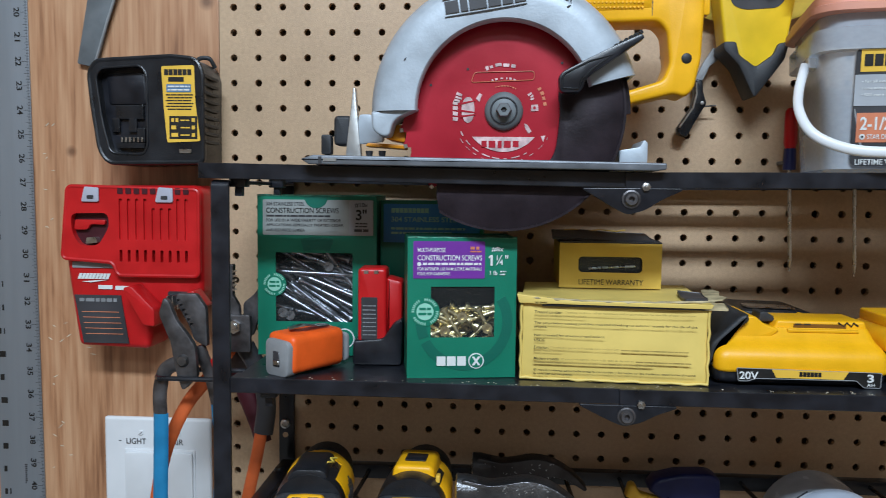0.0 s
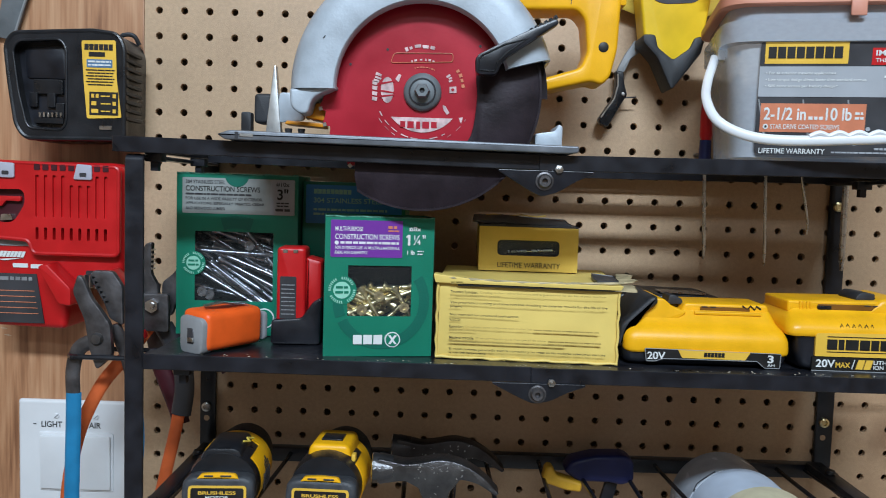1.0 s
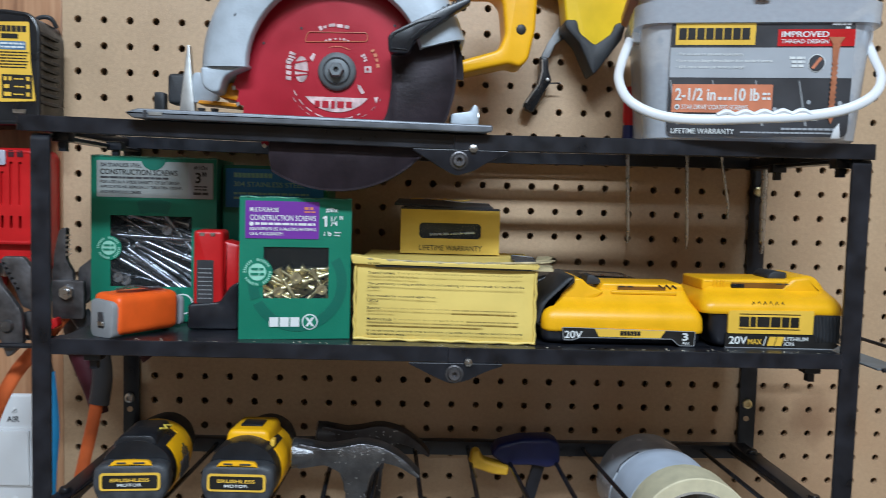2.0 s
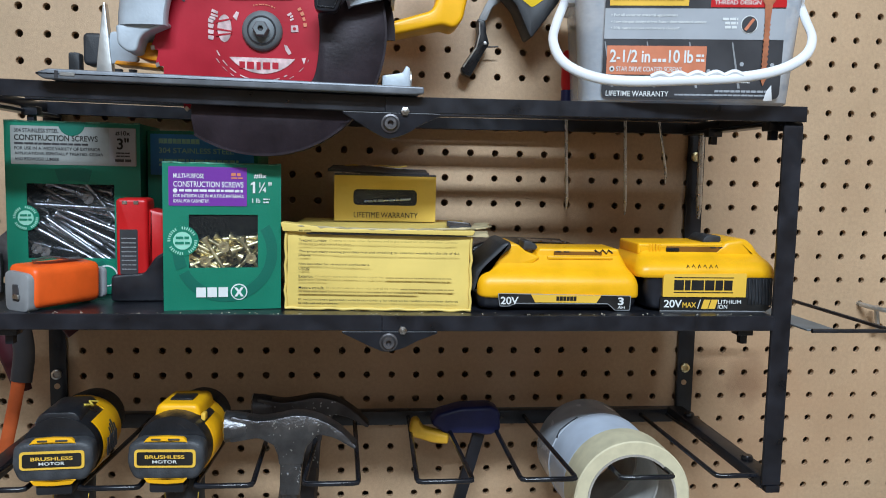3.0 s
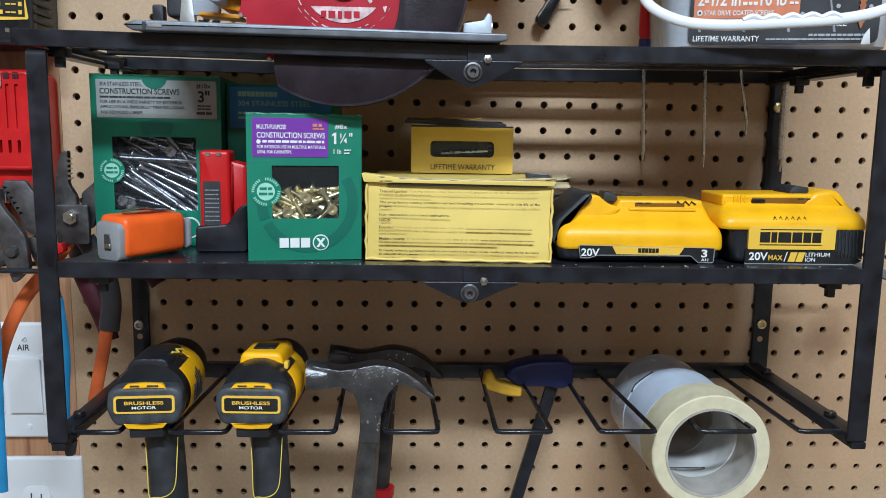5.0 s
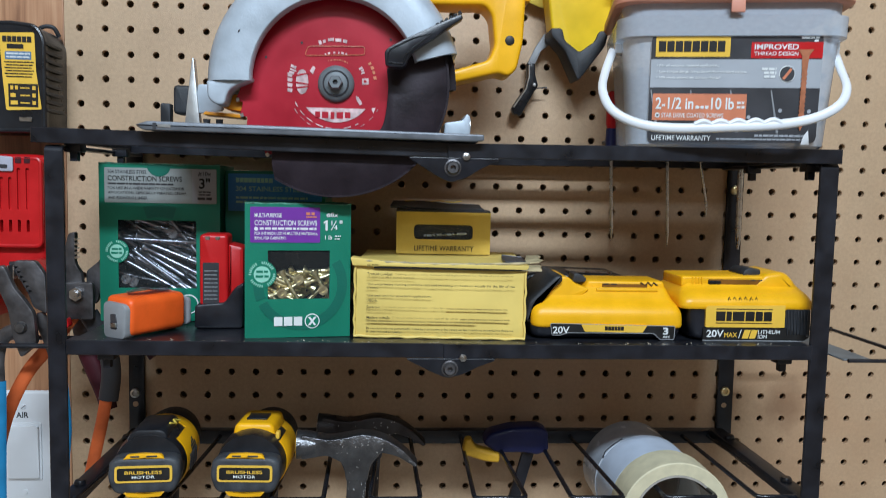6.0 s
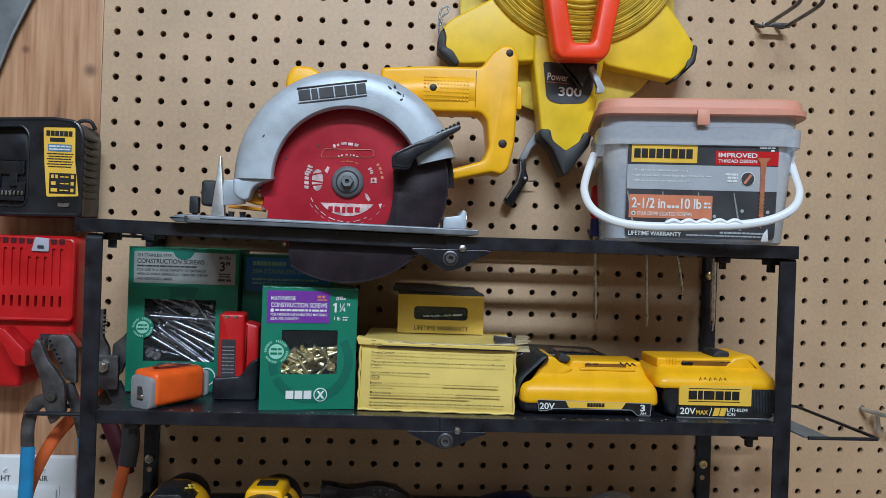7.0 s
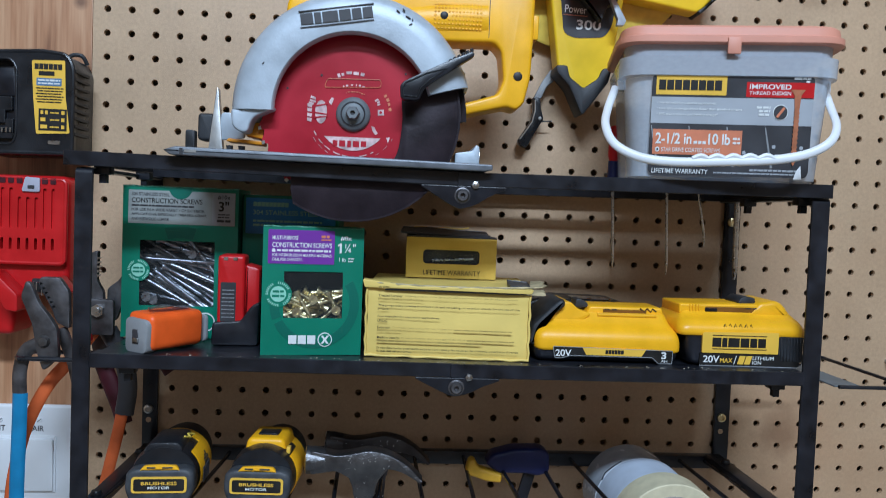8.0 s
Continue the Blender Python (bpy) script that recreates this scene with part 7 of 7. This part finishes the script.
part("joint_plate", prism(rect(0.0225, 0.0500, 1.3420, 1.3760, 0.003), -0.110, -0.1045, 0.001, m=M), TOOL, pb)
for k in range(5):
    part("jaw_tooth", prism([(0, 0), (0.0030, -0.001), (0.0004, -0.0028)], -0.104, -0.098, m=M @ pose(0.0318, 0, 1.4160 - 0.0042 * k, 0, 0, 0)), NICKEL, pb)
part("pivot_nut", rod((0.036, -0.1145, 1.3655), (0.036, -0.110, 1.3655), 0.0062, None, 6, bm=rod((0.036, -0.117, 1.3655), (0.036, -0.1140, 1.3655), 0.0032, None, 14, m=M), m=M), STEEL, pb, "bright pivot nut")
bent([(0.030, -0.102, 1.345), (0.010, -0.104, 1.318), (-0.012, -0.106, 1.290), (-0.030, -0.108, 1.250), (-0.0400, -0.108, 1.205), (-0.0435, -0.108, 1.170)], 0.0062, ORANGEG, pb, "grip", "worn orange grip")
bent([(0.040, -0.095, 1.345), (0.054, -0.093, 1.318), (0.0590, -0.092, 1.290), (0.0560, -0.092, 1.262)], 0.0092, CHAR, pb, "handle_arm", "dark worn handle")
bent([(0.0545, -0.092, 1.266), (0.0500, -0.092, 1.242), (0.0440, -0.092, 1.215), (0.0380, -0.092, 1.188)], 0.0058, ORANGEG, pb, "grip", "worn orange grip")
pc = thing("pliers", pose(0.032, -0.080, 1.24), "small pliers with dark red grips hanging beside others", "pliers", "hanging pliers")
M = off((0.032, -0.080, 1.24))
part("jaw", prism(rounded([(0.020, 1.330), (0.0300, 1.3480), (0.0420, 1.3360), (0.040, 1.310), (0.024, 1.310)], 0.003), -0.084, -0.076, 0.0012, m=M), TOOL, pc, "dark steel jaw")
bent([(0.026, -0.080, 1.320), (0.036, -0.080, 1.295), (0.048, -0.080, 1.265), (0.0520, -0.080, 1.250)], 0.0085, DREDP, pc, "grip", "dark red grip")
bent([(0.036, -0.076, 1.320), (0.060, -0.074, 1.316), (0.085, -0.072, 1.310), (0.094, -0.072, 1.300)], 0.0068, DREDP, pc, "grip", "dark red grip")
part("red_insert", prism(rounded([(0.018, 1.338), (0.032, 1.3455), (0.0345, 1.3380), (0.020, 1.3300)], 0.002), -0.125, -0.115, 0.001, m=M), REDP, pc)


# ---- drills, hammers, clamp and tape in the slots below ----
BUMPER = shade("worn_grey_rubber", (0.046, 0.050, 0.056), 0.5, 0, 0.35, 90, 0.3, 700, color2=(0.024, 0.026, 0.030))


def drill(x, y, z, turn, label, style):
    ob = thing("cordless_drill", pose(x, y, z, -3, 0, turn), label, "drill", "drills in the rack")
    ob.scale = (1, 0.84, 1)
    hexa = rounded([(-0.0245, -0.0185), (0.0245, -0.0185), (0.0305, -0.004), (0.0290, 0.0135), (0.0220, 0.0175), (-0.0220, 0.0175), (-0.0290, 0.0135), (-0.0305, -0.004)], 0.006)
    part("rear_bumper", prism([(0.94 * a, 0.84 * b - 0.001) for a, b in hexa], 0.0, 0.022, 0.004, 3), BUMPER, ob, "black rubber rear bumper")
    part("badge_rim", prism(rect(-0.0225, 0.0225, -0.0065, 0.0070, 0.003), -0.0012, 0.001), YPRINT, ob, "yellow badge rim", smooth=False)
    part("badge", prism(rect(-0.0205, 0.0205, -0.0048, 0.0053, 0.002), -0.0016, 0.001), BLACKPRINT, ob, smooth=False)
    words("BRUSHLESS", -0.0145, 0.0004, 0.029, 0.0027, YPRINT, ob, -0.0020, bold=0.02)
    words("MOTOR", -0.0090, -0.0031, 0.018, 0.0023, WHITEPRINT, ob, -0.0020, bold=0.015)
    arch = rounded([(-0.0165, 0.0118), (-0.0130, 0.0158), (0.0, 0.0166), (0.0130, 0.0158), (0.0165, 0.0118), (0.0120, 0.0122), (0.0, 0.0128), (-0.0120, 0.0122)], 0.0012, 3)
    part("accent_arch", prism(arch, 0.0004, 0.006, 0.0006), YELLOW, ob, "yellow vent arch")
    for x0, x1 in ((-0.0105, -0.0035), (0.0020, 0.0105)):
        part("arch_slot", box(x0, x1, -0.0002, 0.002, 0.0136, 0.0150, 0.0003, 1), CHAR, ob)
    part("accent_arch", prism([(x, -0.0030 - z) for x, z in arch], 0.0004, 0.006, 0.0006), YELLOW, ob, "yellow vent arch")
    sq = Matrix.Diagonal((1, 1, 0.92, 1))
    part("motor_shell", lathe([(0.0, 0.020), (0.0275, 0.021), (0.0292, 0.035), (0.0295, 0.060), (0.0290, 0.078), (0.0, 0.079)], 32, m=pose(0, 0, 0.002) @ sq), BLACKP, ob)
    if style == 0:
        part("gear_case", lathe([(0.0, 0.079), (0.0298, 0.079), (0.0300, 0.100), (0.0270, 0.112), (0.0, 0.113)], 32, m=pose(0, 0, 0.002) @ sq), YELLOW, ob, "yellow plastic case")
        part("side_shell", lathe([(0.0296, 0.030), (0.0306, 0.034), (0.0306, 0.080), (0.0298, 0.080)], 20, -62, 46, m=pose(0, 0, 0.002) @ sq), YELLOW, ob, "yellow side shell")
        for k in range(4):
            part("side_print", lathe([(0.0307, 0.052 + 0.006 * k), (0.0309, 0.0525 + 0.006 * k), (0.0309, 0.0562 + 0.006 * k), (0.0307, 0.0567 + 0.006 * k)], 6, -12 - 5 * (k % 2), 20 + 4 * (k % 3), m=pose(0, 0, 0.002) @ sq), CHAR, ob)
        part("top_cap", prism(rounded([(-0.020, 0.020), (0.016, 0.020), (0.013, 0.0315), (-0.014, 0.0315)], 0.006), 0.022, 0.086, 0.003), BLACKP, ob)
        part("accent_bolt", sweep([(0.012, 0.050, 0.0310), (0.016, 0.058, 0.0290), (0.013, 0.062, 0.0312), (0.017, 0.072, 0.0290)], 0.0009, 6), TAPEY, ob)
        for k in range(5):
            part("side_vent", box(0.0300, 0.0312, 0.040 + 0.008 * k, 0.044 + 0.008 * k, -0.008, 0.006, 0.0005, 1), CHAR, ob)
    else:
        part("gear_case", lathe([(0.0, 0.079), (0.0285, 0.079), (0.0285, 0.104), (0.0250, 0.114), (0.0, 0.115)], 32, m=pose(0, 0, 0.002) @ sq), YELLOW, ob, "yellow plastic case")
        part("speed_housing", prism(rounded([(-0.019, 0.018), (0.019, 0.018), (0.016, 0.0330), (-0.016, 0.0330)], 0.005), 0.040, 0.100, 0.004, 3), YELLOW, ob, "yellow gear selector housing")
        part("selector", box(-0.009, 0.009, 0.055, 0.078, 0.0328, 0.0345, 0.0008), BLACKP, ob)
        part("shoulder", lathe([(0.0292, 0.034), (0.0302, 0.036), (0.0302, 0.078), (0.0292, 0.080)], 14, -55, 40, m=pose(0, 0, 0.002) @ sq), YELLOW, ob, "yellow side shell")
        part("side_tab", box(0.0190, 0.0225, 0.036, 0.046, 0.0205, 0.0265, 0.001), YPRINT, ob)
    part("chuck", lathe([(0.0, 0.113), (0.0255, 0.114), (0.0265, 0.124), (0.0240, 0.150), (0.012, 0.162), (0.0, 0.163)], 28, m=pose(0, 0, 0.002)), RUBBER, ob, "black ribbed chuck")
    part("clip_lug", box(-0.013, 0.013, 0.004, 0.024, -0.0275, -0.0190, 0.002), BLACKP, ob)
    part("handle", sweep([(0.004, 0.045, -0.018), (0.006, 0.042, -0.040), (0.0085, 0.040, -0.070), (0.010, 0.038, -0.115), (0.0105, 0.038, -0.150)], [0.0170, 0.0150, 0.0150, 0.0158, 0.0180], 16, flat=1.25), RUBBER, ob, "black rubber handle")
    part("grip_seam", sweep(curve_points([(-0.006, 0.0240, -0.030), (-0.0045, 0.0235, -0.050), (-0.003, 0.0210, -0.078), (0.001, 0.0200, -0.0805), (0.011, 0.0200, -0.0795), (0.0170, 0.0225, -0.072), (0.0185, 0.0250, -0.050), (0.0190, 0.028, -0.034)], 5), 0.0004, 6), TAPEY, ob, "yellow seam line")
    part("battery_foot", prism(rounded([(-0.026, -0.178), (0.046, -0.178), (0.046, -0.150), (0.034, -0.143), (-0.016, -0.143), (-0.026, -0.152)], 0.004), 0.0, 0.095, 0.004), BLACKP, ob)
    return ob


drill(0.1230, -0.2050, 1.2325, 4, "black and yellow impact driver hanging in a slot", 0)
drill(0.2038, -0.2050, 1.2325, -2, "black and yellow cordless drill hanging in a slot", 1)


def hammer(x, y, z, label, rust):
    ob = thing("claw_hammer", pose(x, y, z), label, "hammer", "hammers in the rack")
    part("head", prism(rounded([(-0.043, -0.0115), (-0.043, 0.0105), (-0.020, 0.0060), (-0.008, 0.0075), (0.010, 0.0115), (0.028, 0.0080), (0.045, -0.0020), (0.0585, -0.0165), (0.0560, -0.0180), (0.040, -0.0080), (0.024, -0.0045), (0.0170, -0.0170), (0.0150, -0.0300), (-0.004, -0.0300), (-0.006, -0.0150), (-0.020, -0.0075)], [0.003, 0.003, 0.004, 0.005, 0.008, 0.01, 0.01, 0.001, 0.001, 0.006, 0.006, 0.004, 0.001, 0.001, 0.004, 0.004]), -0.0095, 0.0095, 0.0011, 2), rust, ob, "scuffed forged steel head")
    part("neck", prism([(-0.0035, -0.0560), (0.0125, -0.0560), (0.0140, -0.0300), (0.0180, -0.0160), (0.0260, -0.0058), (-0.0150, -0.0070), (-0.0085, -0.0140), (-0.0032, -0.0270)], -0.0086, 0.0086, 0.0010, 2), rust, ob)
    part("striking_face", rod((-0.0470, 0, -0.0005), (-0.030, 0, -0.0005), 0.0128, 0.0105, 24), rust, ob)
    rnd = random.Random(int(x * 1000))
    b = bmesh.new()
    for i in range(46):
        px, pz = (rnd.uniform(-0.040, 0.030), rnd.uniform(-0.006, 0.007)) if i % 3 else (rnd.uniform(-0.002, 0.014), rnd.uniform(-0.050, -0.010))
        w = rnd.uniform(0.0003, 0.0013)
        prism([(-w, 0), (0, -0.4 * w), (w * 0.8, 0.1 * w), (0.2 * w, 0.5 * w)], -0.0098, -0.0086, bm=b, m=pose(px, 0, pz, 0, rnd.uniform(-80, 80), 0))
    tagged(part("scuff", b, ZINC, ob, "bright scuffs", smooth=False), kind="stuff")
    part("face_edge", lathe([(0, -0.001), (0.0115, -0.001), (0.0128, 0.0)], 24, m=pose(-0.0470, 0, -0.0005, 0, 0, -90)), STEEL, ob)
    part("handle", sweep([(0.0048, 0, -0.044), (0.0036, 0, -0.062), (0.0010, 0, -0.090), (-0.0030, 0, -0.130), (-0.0120, 0, -0.230)], [0.0082, 0.0090, 0.0098, 0.0108, 0.0125], 8, flat=0.8), rust, ob)
    return ob


hammer(0.2880, -0.160, 1.2425, "steel claw hammer with scuffed metal head", FORGED)
hb = hammer(0.2990, -0.078, 1.2330, "dark claw hammer hanging behind another one", shade("dark_forged", (0.06, 0.055, 0.055), 0.5, 0.7, 0.4, 50, 0.3, 250, color2=(0.03, 0.025, 0.025)))
part("grip", sweep([(-0.0032, 0, -0.132), (-0.0045, 0, -0.150), (-0.0122, 0, -0.232)], [0.0150, 0.0160, 0.0165], 14, flat=0.72), CHAR, hb, "grey rubber grip")
part("grip_band", sweep([(-0.0024, 0, -0.126), (-0.0032, 0, -0.134)], 0.0158, 14, flat=0.72), REDP, hb, "red band")
part("grip_insert", sweep([(-0.0080, -0.0105, -0.138), (-0.0105, -0.0115, -0.162), (-0.0175, -0.0118, -0.228)], 0.0032, 8), YELLOW, hb, "yellow grip insert")

CLB = (0.44, -0.055, 1.20)
cl = thing("bar_clamp", Matrix.Translation(CLB), "blue bar clamp with yellow trigger and black bar", "clamp")
M = off(CLB)
part("body", prism(rounded([(0.4160, 1.2110), (0.4230, 1.2210), (0.4450, 1.2270), (0.4740, 1.2280), (0.4830, 1.2230), (0.4840, 1.2030), (0.4720, 1.1985), (0.4600, 1.2010), (0.4300, 1.2010)], 0.004), -0.068, -0.042, 0.004, 3, m=M), NAVY, cl, "navy blue plastic body")
part("trigger", prism(rounded([(0.3980, 1.2160), (0.4040, 1.2170), (0.4090, 1.2080), (0.4340, 1.2010), (0.4330, 1.1920), (0.4180, 1.1935), (0.3950, 1.2010)], 0.003), -0.072, -0.056, 0.003, 3, m=M), shade("worn_yellow", (0.72, 0.40, 0.03), 0.5), cl, "worn yellow trigger")
part("bar", prism([(0.4600, 1.2050), (0.4720, 1.2050), (0.4300, 1.0500), (0.4180, 1.0500)], -0.060, -0.054, 0.0006, m=M), BLACK, cl, "black steel bar")


def tape_roll(x, y0, y1, z, r, ri, mat, core, label, group="tape rolls in the rack"):
    ob = thing("tape_roll", pose(x, y0, z), label, "tape roll", group)
    part("tape", lathe([(ri + 0.002, 0.0003), (r - 0.001, 0.0), (r, 0.001), (r, y1 - y0 - 0.001), (r - 0.001, y1 - y0), (ri + 0.002, y1 - y0 - 0.0003)], 64, close=True), mat, ob)
    part("core", lathe([(ri, 0.0), (ri + 0.0019, -0.0003), (ri + 0.0019, y1 - y0), (ri, y1 - y0)], 64, close=True), core, ob)
    return ob


tape_roll(0.5755, -0.182, -0.147, 1.1825, 0.0497, 0.0365, MASK, CARD, "cream masking tape roll on a rack slot")
t2 = tape_roll(0.5735, -0.1465, -0.096, 1.1820, 0.0475, 0.0370, TAPEBLUE, shade("white_core", (0.62, 0.62, 0.60), 0.6), "pale blue tape roll on a rack slot")
bars([(-0.020, 0.016, -0.0338 + 0.0014 * k, 0.0008) for k in range(2)], CHAR, t2, 0.010, 81, word=0.003)
t3 = tape_roll(0.5720, -0.0955, -0.046, 1.1815, 0.0470, 0.0370, TAPEGREY, CARD, "shiny grey packing tape roll on a rack slot")
part("loose_edge", sweep([(-0.040, 0.0, 0.0245), (-0.036, 0.004, 0.0300), (-0.030, 0.002, 0.0365), (-0.020, 0.003, 0.0428)], 0.0009, 6), CHAR, t3)
